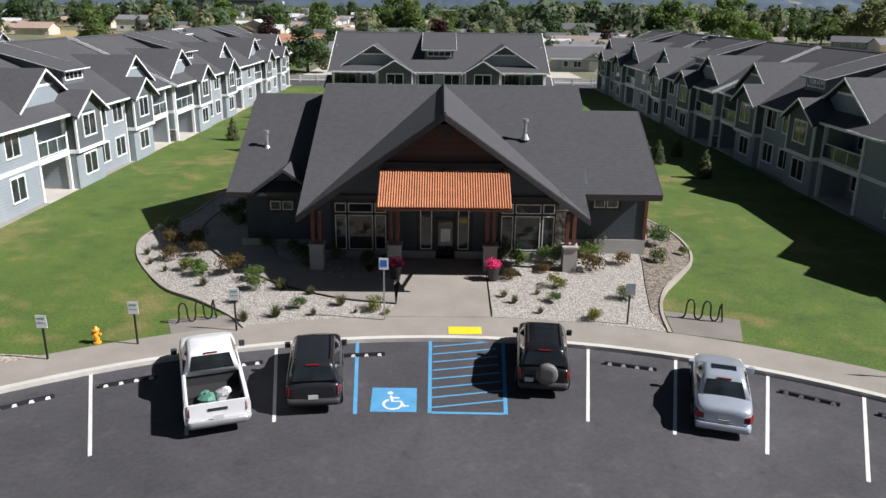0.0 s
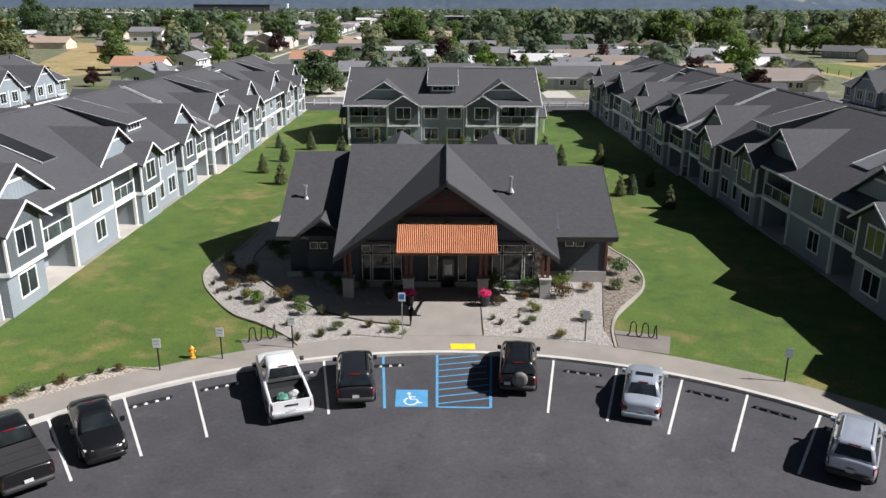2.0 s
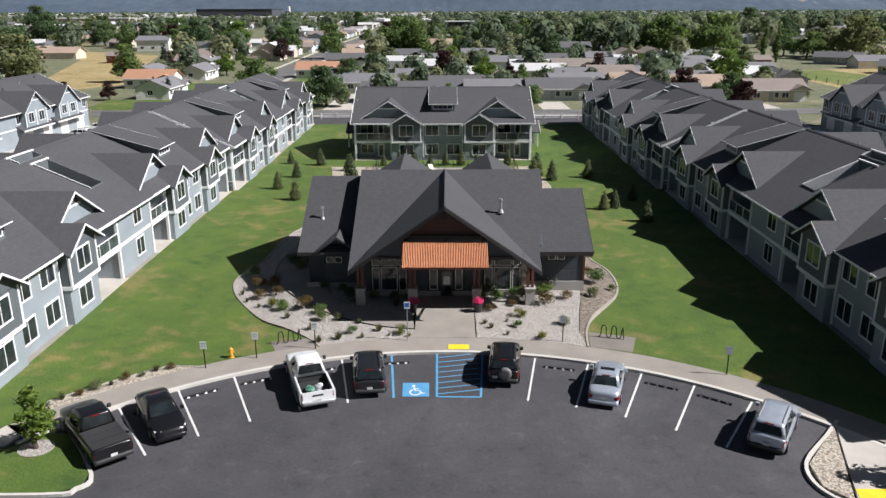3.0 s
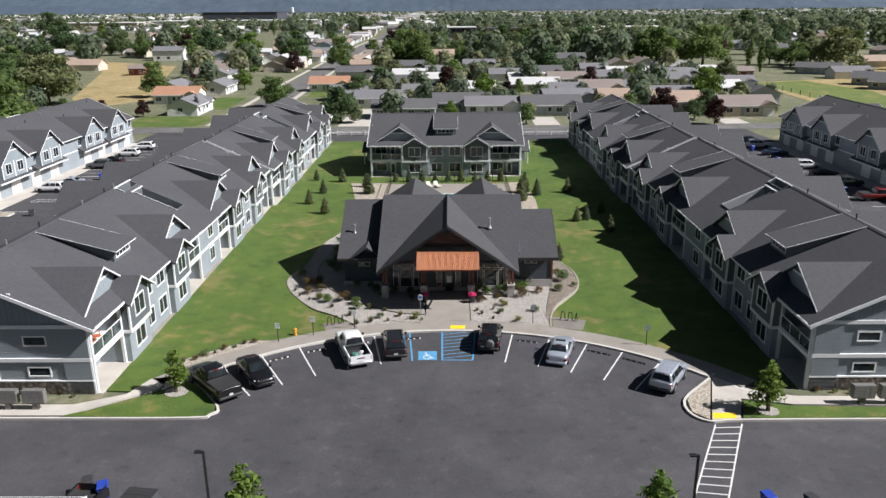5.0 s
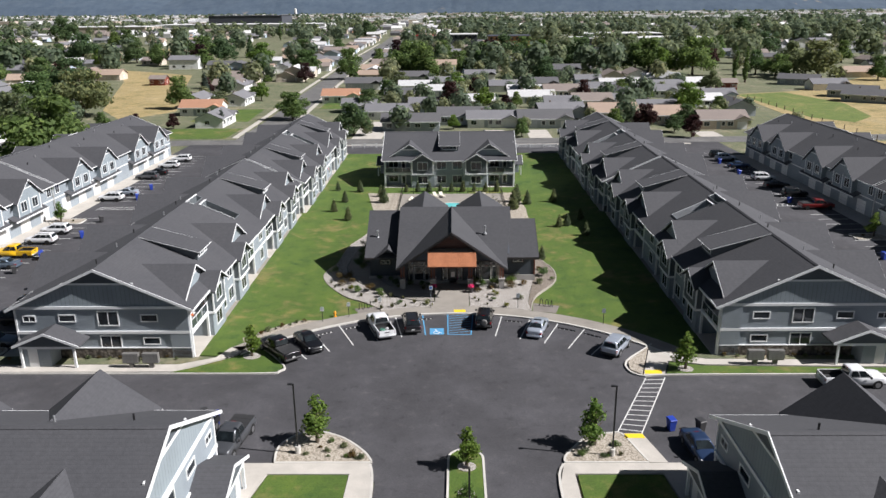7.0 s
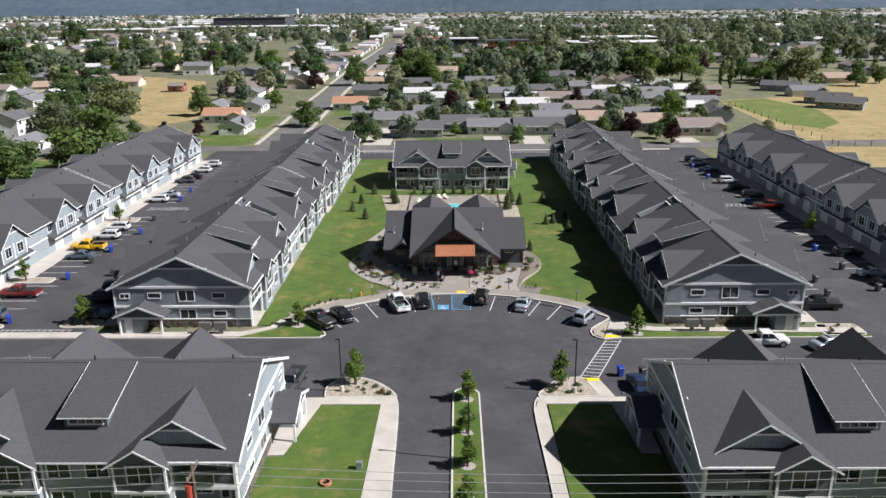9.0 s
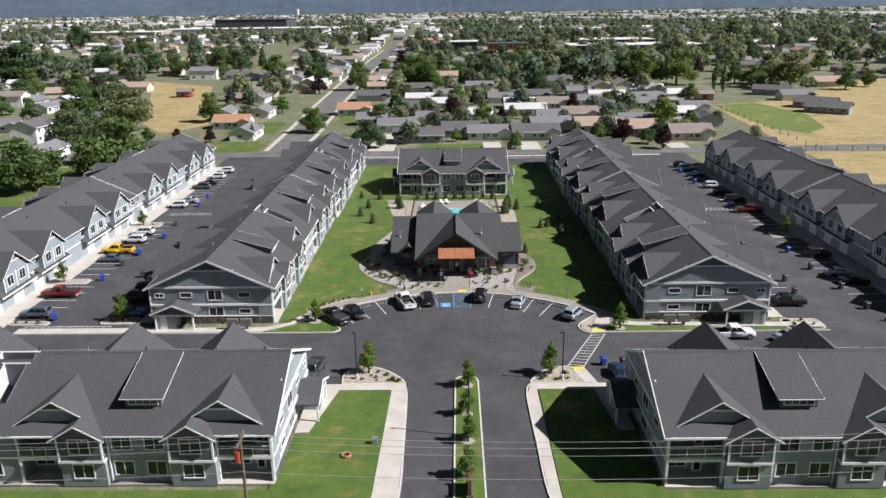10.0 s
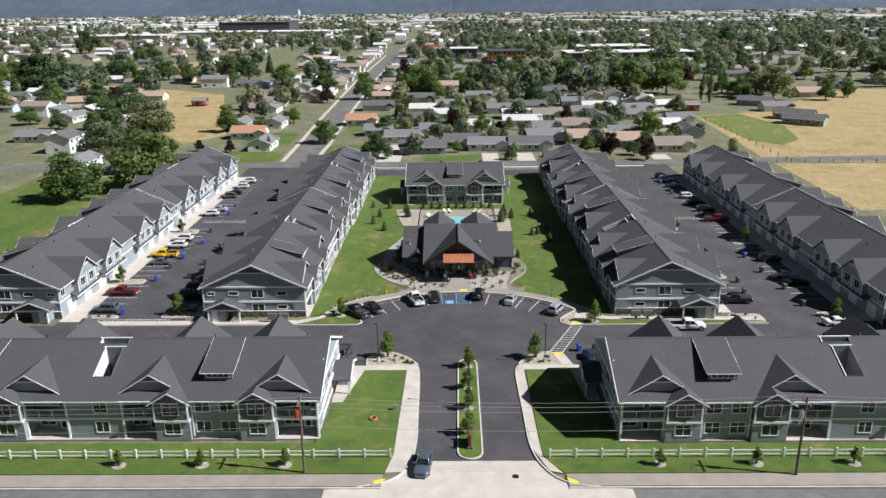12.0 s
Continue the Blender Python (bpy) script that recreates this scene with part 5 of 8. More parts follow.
def tree_parts(kind, seed):
    """Trunk and crown of a 1 m tall tree, to be scaled."""
    rng = random.Random(seed)
    t = Mesh()
    t.rod((0, 0, 0), (0.01, 0, 0.35), 0.03, 7, r2=0.02).rod((0.01, 0, 0.35), (0, 0.01, 0.75), 0.02, 6, r2=0.006)
    for i in range(6):
        a = i * 1.05 + rng.random()
        t.rod((0, 0, 0.28 + i * 0.05), (math.cos(a) * 0.17, math.sin(a) * 0.17, 0.46 + i * 0.06), 0.011, 5, r2=0.003)
    if kind == "round":
        blobs = [(0, 0, 0.44, 0.32), (0.02, 0, 0.68, 0.24)] + [(0.27 * math.cos(k * 0.9), 0.27 * math.sin(k * 0.9), rng.uniform(0.18, 0.62), rng.uniform(0.11, 0.18)) for k in range(9)] + [(rng.uniform(-0.14, 0.14), rng.uniform(-0.14, 0.14), 0.86, 0.11) for _ in range(4)]
        n, s = 2800, 0.031
    elif kind == "wide":
        blobs = [(0, 0, 0.42, 0.36), (0.15, 0.1, 0.52, 0.27), (-0.15, -0.1, 0.5, 0.27)] + [(0.36 * math.cos(k * 0.7), 0.36 * math.sin(k * 0.7), rng.uniform(0.18, 0.56), rng.uniform(0.12, 0.2)) for k in range(11)] + [(rng.uniform(-0.2, 0.2), rng.uniform(-0.2, 0.2), 0.8, 0.14) for _ in range(5)]
        n, s = 3200, 0.033
    elif kind == "young":
        blobs = [(rng.uniform(-0.1, 0.1) * (1.3 - k / 10), rng.uniform(-0.1, 0.1) * (1.3 - k / 10), 0.26 + k * 0.07, 0.17 - k * 0.012) for k in range(10)]
        n, s = 900, 0.03
    elif kind == "poplar":
        blobs = [(rng.uniform(-0.03, 0.03), rng.uniform(-0.03, 0.03), 0.1 + k * 0.075, 0.09 - abs(k - 4) * 0.009) for k in range(12)]
        n, s = 1300, 0.022
    else:
        blobs = [(0.03 * math.cos(k * 2.4), 0.03 * math.sin(k * 2.4), 0.1 + k * 0.062, 0.21 - k * 0.0135) for k in range(14)]
        n, s = 1900, 0.03
    return t.data("trunk", BARK), (kind, blobs, n, s, seed)


TREES = {}
for i, (key, shape, mat) in enumerate((("green", "round", LEAF), ("wide", "wide", LEAF), ("bright", "round", LEAF_BRIGHT), ("dark", "wide", LEAF_DARK), ("olive", "wide", LEAF_OLIVE),
                                       ("purple", "round", LEAF_PURPLE), ("spruce", "conifer", LEAF_BLUE), ("pine", "conifer", LEAF_DARK), ("poplar", "poplar", LEAF), ("young", "young", LEAF_BRIGHT), ("cone", "conifer", LEAF_OLIVE))):
    TREES[key] = []
    for j in range(3):
        trunk, (kind, blobs, n, s, seed) = tree_parts(shape, 100 + i * 7 + j)
        TREES[key].append((trunk, leaf_mesh("crown", blobs, n, s, mat, seed)))
TREE_WORDS = {"green": "leafy green shade tree in full summer leaf", "wide": "broad spreading green tree in summer leaf", "bright": "light green leafy tree in summer leaf",
              "dark": "dense dark green tree in summer leaf", "olive": "dull olive-green spreading tree", "purple": "dark purple-leaved ornamental tree", "spruce": "blue-grey spruce with a pointed crown",
              "pine": "dark green conifer with a narrow crown", "poplar": "tall narrow columnar poplar tree", "young": "young slender tree staked in the ground", "cone": "small young green conifer in the lawn"}


def tree(kind, x, y, h, z=0.0, wide=1.0):
    n = int(abs(x * 13 + y * 7))
    t = thing("tree", TREE_WORDS[kind], "tree", pose(x, y, z - 0.03, 0, 0, n * 47 % 360) @ Matrix.Diagonal((h * wide, h * wide, h, 1)), kind + " trees")
    trunk, crown = TREES[kind][n % 3]
    part("trunk", trunk, None, t)
    part("crown", crown, None, t)
    return t


for x, y, h in ((1.5, -24.3, 3.6), (1.4, -30.7, 3.3), (1.35, -36.0, 3.3), (1.2, -42.0, 3.5), (-10.2, -20.9, 4.4), (11.5, -21.3, 4.4), (-19.3, -5.3, 3.6), (22.4, -8.3, 4.0), (-46.8, -4.3, 4.2), (-63.0, 11.9, 3.8), (-63.0, 45.0, 3.6), (48.4, 12.8, 4.0), (49.6, 45.2, 3.0), (62.5, 34.5, 4.0), (62.0, -6.7, 3.4)):
    tree("young", x, y, h, TOP, 1.3)
for x in (-38.4, -29.0, -19.6, 22.4, 33.2, 44.0):
    tree("young", x, -48.5, 2.4, TOP, 1.3)
for x, y, r in [(1.5, -24.3, 0.7), (1.4, -27.5, 0.6), (1.4, -30.7, 0.6), (1.35, -36.0, 0.7), (1.25, -40.0, 0.7), (-19.3, -5.3, 0.85), (22.4, -8.3, 0.75)] + [(x, -48.5, 0.8) for x in (-38.4, -29.0, -19.6, 22.4, 33.2, 44.0)]:
    structure("tree_ring", Mesh().slab([(x + r * math.cos(i * 0.39), y + r * math.sin(i * 0.39) * 0.9) for i in range(16)], 0.05, TOP + 0.01), GRAVEL, "round pale gravel ring at a young tree", "gravel bed")
for x, y, h in ((-19.4, 50.5, 2.4), (-16.6, 64.8, 2.6), (-18.4, 57.0, 2.4), (-20.9, 66.0, 2.0), (-11.5, 56.5, 3.4), (-16.3, 45.0, 2.6), (10.8, 51.5, 3.8), (11.8, 56.5, 3.6), (13.5, 55.0, 2.8), (17.1, 40.5, 2.2), (18.2, 56.4, 2.6), (18.4, 41.2, 2.2), (21.1, 44.8, 2.2), (20.4, 35.6, 2.4), (12.6, 24.5, 2.2), (-12.4, 61.0, 2.4)):
    tree("cone", x, y, h, TOP, 1.3)
for k in range(9):
    tree("cone", -8.0 + k * 2.1, 64.6, 1.8 + (k % 3) * 0.3, TOP, 1.3)

# ---- small fixtures ----
SIGN_WHITE = plain("sign_sheet", (0.7, 0.71, 0.72), 0.5, vary=0.05)
SIGN_BACK = plain("sign_back", (0.32, 0.36, 0.4), 0.4, 0.4)
SIGN_BLUE = plain("sign_blue", (0.03, 0.16, 0.5), 0.5)
SIGN_GREEN = plain("sign_green", (0.05, 0.3, 0.12), 0.5)


def sign(x, y, kind="white", h=1.6):
    s = thing("parking_sign", {"white": "small white parking sign on a black post", "blue": "accessible parking sign on a thin post", "grey": "small parking sign seen from its grey back"}[kind], "sign",
              pose(x, y, TOP + rise(x, y) - 0.02), "parking signs")
    part("post", Mesh().box(-0.03, 0.03, -0.03, 0.03, 0, h), BLACK if kind != "blue" else METAL, s)
    p = part("sign_plate", Mesh().box(-0.19, 0.19, -0.05, -0.03, h - 0.2, h + 0.28), SIGN_BACK if kind == "grey" else SIGN_WHITE, s)
    if kind == "blue":
        part("symbol_field", Mesh().box(-0.13, 0.13, -0.058, -0.05, h - 0.08, h + 0.2), SIGN_BLUE, p)
    elif kind == "white":
        part("text_bar", Mesh().box(-0.13, 0.13, -0.056, -0.05, h + 0.14, h + 0.18), SIGN_GREEN, p)
        part("text_bar", Mesh().box(-0.13, 0.13, -0.056, -0.05, h - 0.02, h + 0.01), SIGN_BACK, p)


for x, y, k, h in ((-13.7, 3.3, "white", 1.45), (-11.0, 4.65, "white", 1.45), (-7.65, 6.0, "white", 1.5), (-1.95, 7.2, "blue", 2.4), (7.9, 7.0, "grey", 1.5), (16.7, 2.4, "grey", 1.5)):
    sign(x, y, k, h)

HYDRANT = plain("hydrant_paint", (0.75, 0.33, 0.03), 0.45)
hy = thing("fire_hydrant", "orange-yellow fire hydrant on the lawn", "hydrant", pose(-12.55, 4.75, TOP - 0.02) @ Matrix.Diagonal((0.82, 0.82, 0.82, 1)))
part("barrel", Mesh().rod((0, 0, 0), (0, 0, 0.62), 0.12, 10, r2=0.11), HYDRANT, hy)
part("base_flange", Mesh().rod((0, 0, 0), (0, 0, 0.08), 0.19, 10), HYDRANT, hy)
part("bonnet", Mesh().rod((0, 0, 0.62), (0, 0, 0.68), 0.17, 10).rod((0, 0, 0.68), (0, 0, 0.82), 0.13, 10, r2=0.04), HYDRANT, hy)
for sx in (-1, 1):
    part("outlet", Mesh().rod((0.1 * sx, 0, 0.45), (0.22 * sx, 0, 0.45), 0.065, 8), HYDRANT, hy)
part("outlet", Mesh().rod((0, -0.1, 0.42), (0, -0.24, 0.42), 0.085, 8), HYDRANT, hy)


def bike_rack(x, y, deg):
    b = thing("bike_rack", "black wave-shaped steel bicycle rack", "bike rack", pose(x, y, TOP, 0, 0, deg), "bike racks")
    pts = []
    for k in range(33):
        t = k / 32
        u = -0.8 + 1.6 * t
        ph = t * 5 * math.pi
        pts.append((u + 0.05 * math.sin(2 * ph), 0, 0.42 + 0.42 * -math.cos(ph) if 0 < k < 32 else 0.0))
    rings = []
    for k, q in enumerate(pts):
        d = (Vector(pts[min(k + 1, 32)]) - Vector(pts[max(k - 1, 0)])).normalized()
        side = Vector((d.z, 0, -d.x))
        rings.append([Vector(q) + (side * math.cos(a * 1.047) + Vector((0, 1, 0)) * math.sin(a * 1.047)) * 0.035 for a in range(6)])
    part("tube", loft(rings), BLACK, b)
    for u in (-0.8, 0.8):
        part("foot", Mesh().box(u - 0.1, u + 0.1, -0.08, 0.08, 0, 0.012), METAL, b)


bike_rack(-9.5, 6.9, 25)
bike_rack(11.1, 7.55, -17)
POT = plain("planter_glaze", (0.035, 0.03, 0.035), 0.4)
for i, (x, y) in enumerate(((-1.75, 11.5), (2.72, 11.4))):
    z = TOP + rise(x, y)
    p = thing("planter", "dark tapered planter full of pink flowers", "planter", pose(x, y, z), "entrance planters")
    part("pot", Mesh().rod((0, 0, 0), (0, 0, 0.62), 0.2, 14, r2=0.32), POT, p)
    part("foliage", leaf_mesh("foliage", [(0, 0, 0.72, 0.28), (0.1, 0.1, 0.66, 0.24)], 160, 0.05, LEAF, 3 + i), None, p)
    part("blossom", leaf_mesh("blossom", [(0, 0, 0.85, 0.3), (0.2, 0, 0.76, 0.24), (-0.2, 0.05, 0.76, 0.25), (0, -0.2, 0.74, 0.22)], 420, 0.05, PINK, 8 + i), None, p, "mass of pink flowers")


def lamp_post(x, y, h=6.6):
    l = thing("street_lamp", "slim black parking lot lamp post", "street lamp", pose(x, y, TOP - 0.02), "lamp posts")
    part("base", Mesh().rod((0, 0, 0), (0, 0, 0.6), 0.22, 10), CURB, l)
    part("pole", Mesh().box(-0.055, 0.055, -0.055, 0.055, 0.6, h), BLACK, l)
    part("arm", Mesh().box(-0.2, 0.0, -0.03, 0.03, h - 0.1, h - 0.04), BLACK, l)
    part("lamp_head", Mesh().box(-0.42, -0.08, -0.12, 0.12, h - 0.05, h + 0.02), BLACK, l)


lamp_post(-11.45, -22.4, 5.9)
lamp_post(12.6, -22.8, 5.9)
lamp_post(1.44, -34.85, 7.0)


def mailbox_bank(x, y):
    m = thing("mailbox_unit", "grey metal cluster mailbox on a pedestal", "mailbox", pose(x, y, TOP), "mailbox units")
    part("pedestal", Mesh().box(-0.2, 0.2, -0.15, 0.15, 0, 0.55), MAIL, m)
    b = part("cabinet", Mesh().box(-0.76, 0.76, -0.22, 0.22, 0.5, 1.5), MAIL, m)
    for i in range(4):
        for j in range(4):
            part("door", Mesh().box(-0.72 + i * 0.365, -0.39 + i * 0.365, -0.232, -0.22, 0.56 + j * 0.23, 0.76 + j * 0.23), MAIL_DOOR, b)


MAIL = plain("mailbox_grey", (0.19, 0.185, 0.175), 0.5, 0.2)
MAIL_DOOR = plain("mailbox_door_grey", (0.24, 0.235, 0.225), 0.45, 0.3)
for x, y in ((-30.2, -7.7), (-28.3, -7.7), (29.2, -7.4), (31.1, -7.4)):
    mailbox_bank(x, y)
BIN_BLUE = plain("blue_bin", (0.02, 0.05, 0.32), 0.45)
BIN_DARK = plain("dark_bin", (0.04, 0.04, 0.042), 0.5)


def bin_(x, y, mat, words, deg=0):
    b = thing("wheelie_bin", words, "bin", pose(x, y, 0.0, 0, 0, deg), "wheelie bins")
    part("body", Mesh().hull([(-0.22, -0.25, 0.06), (0.22, -0.25, 0.06), (0.22, 0.25, 0.06), (-0.22, 0.25, 0.06)], [(-0.3, -0.34, 1.0), (0.3, -0.34, 1.0), (0.3, 0.36, 1.0), (-0.3, 0.36, 1.0)]), mat, b)
    part("lid", Mesh().hull([(-0.32, -0.38, 1.0), (0.32, -0.38, 1.0), (0.32, 0.4, 1.0), (-0.32, 0.4, 1.0)], [(-0.28, -0.32, 1.08), (0.28, -0.32, 1.08), (0.28, 0.38, 1.1), (-0.28, 0.38, 1.1)]), mat, b)
    for sx in (-1, 1):
        part("wheel", Mesh().rod((sx * 0.2, 0.28, 0.12), (sx * 0.27, 0.28, 0.12), 0.12, 10), BLACK, b)


for x, y in ((-19.1, -17.9), (18.1, -19.0), (-56.6, -3.9), (-57.0, 12.5), (-56.2, 25.6), (-56.6, 26.4), (-55.4, 36.0), (-56.5, 60.0), (-57.0, 68.0), (58.8, 55.0), (58.4, 78.0), (58.5, 90.0), (58.3, 24.0)):
    bin_(x, y, BIN_BLUE, "blue plastic wheelie bin with its lid shut", x * 3 % 40)
for x, y in ((-20.2, -17.4), (20.4, -19.2), (-56.9, 20.0), (-56.4, 45.0), (-51.0, 14.0), (-50.6, 22.0), (-50.8, 33.0), (58.2, 15.0), (58.8, 6.0), (50.9, 4.0), (51.8, 9.6), (58.6, -2.0), (51.5, 27.0), (51.6, 36.0), (51.4, 47.0)):
    bin_(x, y, BIN_DARK, "dark grey plastic wheelie bin", x * 5 % 40)
# entrance monument on the median
mo = thing("entrance_sign", "brown timber monument sign on the median", "sign", pose(1.3, -44.3, TOP - 0.02))
part("board", Mesh().box(-0.14, 0.14, -1.0, 1.0, 0.3, 1.5), TIMBER, mo)
for y in (-0.9, 0.9):
    part("post", Mesh().box(-0.16, 0.16, y - 0.14, y + 0.14, 0, 1.75), TIMBER, mo)
part("base", Mesh().box(-0.3, 0.3, -1.15, 1.15, 0, 0.28), STONE, mo)


# ---- fences ----
def rail_fence(x0, x1, y, name="rail_fence", rails=(0.35, 0.85), h=1.05, z=TOP - 0.02):
    f = thing(name, "white three-rail vinyl fence", "fence", pose(x0, y, z), "white fences")
    n = max(1, round((x1 - x0) / 2.95))
    for k in range(n + 1):
        x = (x1 - x0) * k / n
        part("post", Mesh().box(x - 0.08, x + 0.08, -0.08, 0.08, 0, h + 0.08), TRIM, f)
    for z in rails:
        part("rail", Mesh().box(0, x1 - x0, -0.025, 0.025, z - 0.07, z + 0.07), TRIM, f)


rail_fence(-72.0, -7.8, -47.0)
rail_fence(10.4, 75.0, -47.1)
rail_fence(-24, -12, 112.0, z=0.0, rails=(0.3, 0.6, 0.9))
rail_fence(13, 26, 110.5, z=0.0, rails=(0.3, 0.6, 0.9))
# pool yard
structure("pool_deck", Mesh().slab([(-8.6, 41.0), (9.4, 41.0), (9.4, 62.8), (-8.6, 62.8)], 0.0, TOP + 0.01), WALK_TAN, "tan concrete pool deck", "pavement")
WATER = Nodes("pool_water", 0.08)
WATER.colour(WATER.ramp(WATER.noise(0.8), [(0.3, (0.12, 0.5, 0.52)), (0.7, (0.2, 0.62, 0.62))]))
pool_pts = [(0.4 + 3.4 * math.cos(i * math.pi / 14), 53.0 + 3.0 * math.sin(i * math.pi / 14)) for i in range(28)]
structure("pool_water", Mesh().slab(pool_pts, 0.05, TOP + 0.02), WATER.mat, "turquoise pool water", "water")
structure("pool_coping", ribbon(Mesh(), pool_pts, 0.35, 0.05, TOP + 0.05, close=True), CONCRETE, "pale coping round the pool", "pool")
pf = thing("pool_fence", "dark metal fence round the pool yard", "fence", pose(0, 0, TOP))
for x in (-8.6, 9.4):
    part("rail", Mesh().box(x - 0.02, x + 0.02, 34, 62.8, 1.4, 1.45), BLACK, pf)
    part("rail", Mesh().box(x - 0.02, x + 0.02, 34, 62.8, 0.1, 0.15), BLACK, pf)
    for k in range(15):
        part("post", Mesh().box(x - 0.04, x + 0.04, 34 + k * 2.05 - 0.04, 34 + k * 2.05 + 0.04, 0, 1.5), BLACK, pf)
part("rail", Mesh().box(-8.6, 9.4, 62.8, 62.84, 1.4, 1.45), BLACK, pf)
for k in range(10):
    part("post", Mesh().box(-8.6 + k * 2 - 0.04, -8.6 + k * 2 + 0.04, 62.78, 62.86, 0, 1.5), BLACK, pf)
LOUNGE = plain("lounger_cloth", (0.6, 0.56, 0.46), 0.7)
for x, y, deg in ((-2.5, 60.2, 20), (-1.3, 60.4, 25), (4.8, 60.1, -20), (5.9, 59.8, -30), (-6.2, 55.6, 70), (-6.0, 57.0, 60), (7.6, 55.6, -70), (7.2, 57.2, -60), (8.0, 53.6, -80)):
    l = thing("sun_lounger", "cream poolside lounger with a raised back", "sun lounger", pose(x, y, TOP + 0.01, 0, 0, deg), "sun loungers")
    part("seat", Mesh().box(-0.32, 0.32, -0.9, 0.35, 0.28, 0.36), LOUNGE, l)
    part("backrest", Mesh().sheet([(-0.32, 0.35, 0.36), (0.32, 0.35, 0.36), (0.32, 0.85, 0.8), (-0.32, 0.85, 0.8)], 0.07), LOUNGE, l)
    for a in (-0.26, 0.26):
        for b in (-0.8, 0.3):
            part("leg", Mesh().box(a - 0.03, a + 0.03, b - 0.03, b + 0.03, 0, 0.28), METAL, l)

for pts in ([(-10.0, 41.0), (-8.7, 41.0), (-8.7, 63.5), (-15.0, 63.5), (-13.0, 52.0)], [(9.5, 34.0), (12.5, 34.0), (13.0, 52.0), (12.0, 63.5), (9.5, 63.5)]):
    structure("gravel_bed", Mesh().slab(pts, 0.0, TOP - 0.002), GRAVEL_TAN, "tan gravel beside the pool yard", "gravel bed")
# rear gables of the clubhouse behind the ridge
for x in (-3.5, 4.5):
    q = Mesh()
    for s in (-1, 1):
        q.sheet([(x, 24.5, 7.0), (x, 36.0, 7.0), (x + s * 3.4, 36.0, 4.8), (x + s * 3.4, 29.0, 4.8)], 0.18)
    part("rear_gable_roof", q, SHINGLE_CLUB, club)
for x, y in ((-3.5, 35.2), (4.5, 35.2)):
    part("rear_wall", Mesh().prism([(x - 3.0, 0.3), (x + 3.0, 0.3), (x + 3.0, 4.9), (x, 6.7), (x - 3.0, 4.9)], "y", 31.8, y), CLUB_WALL, club)

# ---- utility poles and wires ----
WOOD_POLE = plain("weathered_pole", (0.12, 0.09, 0.065), 0.9, vary=0.3)
RED_BOX = plain("red_transformer", (0.35, 0.05, 0.03), 0.5)


def utility_pole(x, y, h=11.0, red=False):
    u = thing("utility_pole", "weathered wooden utility pole with a transformer", "utility pole", pose(x, y, 0), "utility poles")
    part("pole", Mesh().rod((0, 0, 0), (0, 0, h), 0.17, 8, r2=0.11), WOOD_POLE, u)
    part("crossarm", Mesh().box(-0.06, 0.06, -1.1, 1.1, h - 0.7, h - 0.56), WOOD_POLE, u)
    part("transformer", Mesh().rod((-0.35, 0, h - 2.6), (-0.35, 0, h - 1.6), 0.26, 10), RED_BOX if red else METAL, u)
    for k in (-1, 0, 1):
        part("insulator", Mesh().rod((0, k, h - 0.56), (0, k, h - 0.35), 0.05, 6), METAL, u)


utility_pole(-17.1, -49.9, 9.6, True)
utility_pole(36.7, -50.6, 9.6)
WIRE = plain("cable", (0.45, 0.45, 0.45), 0.5, 0.4)
for dy, z in ((-1.0, 9.1), (0.0, 9.15), (1.0, 9.1), (0.1, 6.2)):
    m = Mesh()
    for xa, xb in ((-72, -17.1), (-17.1, 36.7), (36.7, 92)):
        for k in range(12):
            f0, f1 = k / 12, (k + 1) / 12
            s0, s1 = 0.9 * 4 * f0 * (1 - f0), 0.9 * 4 * f1 * (1 - f1)
            m.rod((xa + (xb - xa) * f0, -50.2 + dy, z - s0), (xa + (xb - xa) * f1, -50.2 + dy, z - s1), 0.018, 4)
    tagged(part("overhead_wire", m, WIRE), "thin overhead cable between utility poles", "cable", "overhead cables")


# ---- vehicles ----
TYRE = plain("tyre", (0.012, 0.012, 0.012), 0.85)
RIM = plain("alloy_rim", (0.42, 0.42, 0.43), 0.3, 0.8)
CAR_GLASS = glass("car_glass", (0.012, 0.016, 0.018), 0.04)
RED_LAMP = plain("tail_lamp", (0.2, 0.01, 0.012), 0.25)
HEAD_LAMP = plain("head_lamp", (0.7, 0.7, 0.7), 0.15)
PLATE = plain("number_plate", (0.55, 0.56, 0.55), 0.5)
PLASTIC = plain("bumper_plastic", (0.03, 0.03, 0.031), 0.6)


def paint(name, c, metal=0.3):
    n = Nodes(name, 0.28, metal)
    n.colour(n.ramp(n.noise(1.2), [(0.3, scaled(c, 0.92)), (0.7, scaled(c, 1.06))]))
    n.bsdf.inputs["Coat Weight"].default_value = 0.6
    n.bsdf.inputs["Coat Roughness"].default_value = 0.06
    return n.mat


PAINTS = {k: paint(k + "_paint", c, m) for k, c, m in (("white", (0.72, 0.73, 0.74), 0.0), ("black", (0.012, 0.012, 0.014), 0.3), ("charcoal", (0.03, 0.031, 0.036), 0.5), ("silver", (0.5, 0.55, 0.63), 0.5), ("grey", (0.11, 0.115, 0.125), 0.5),
                                                       ("blue", (0.03, 0.055, 0.12), 0.4), ("red", (0.16, 0.012, 0.012), 0.2), ("yellow", (0.72, 0.42, 0.01), 0.0), ("slate", (0.13, 0.17, 0.22), 0.5))}


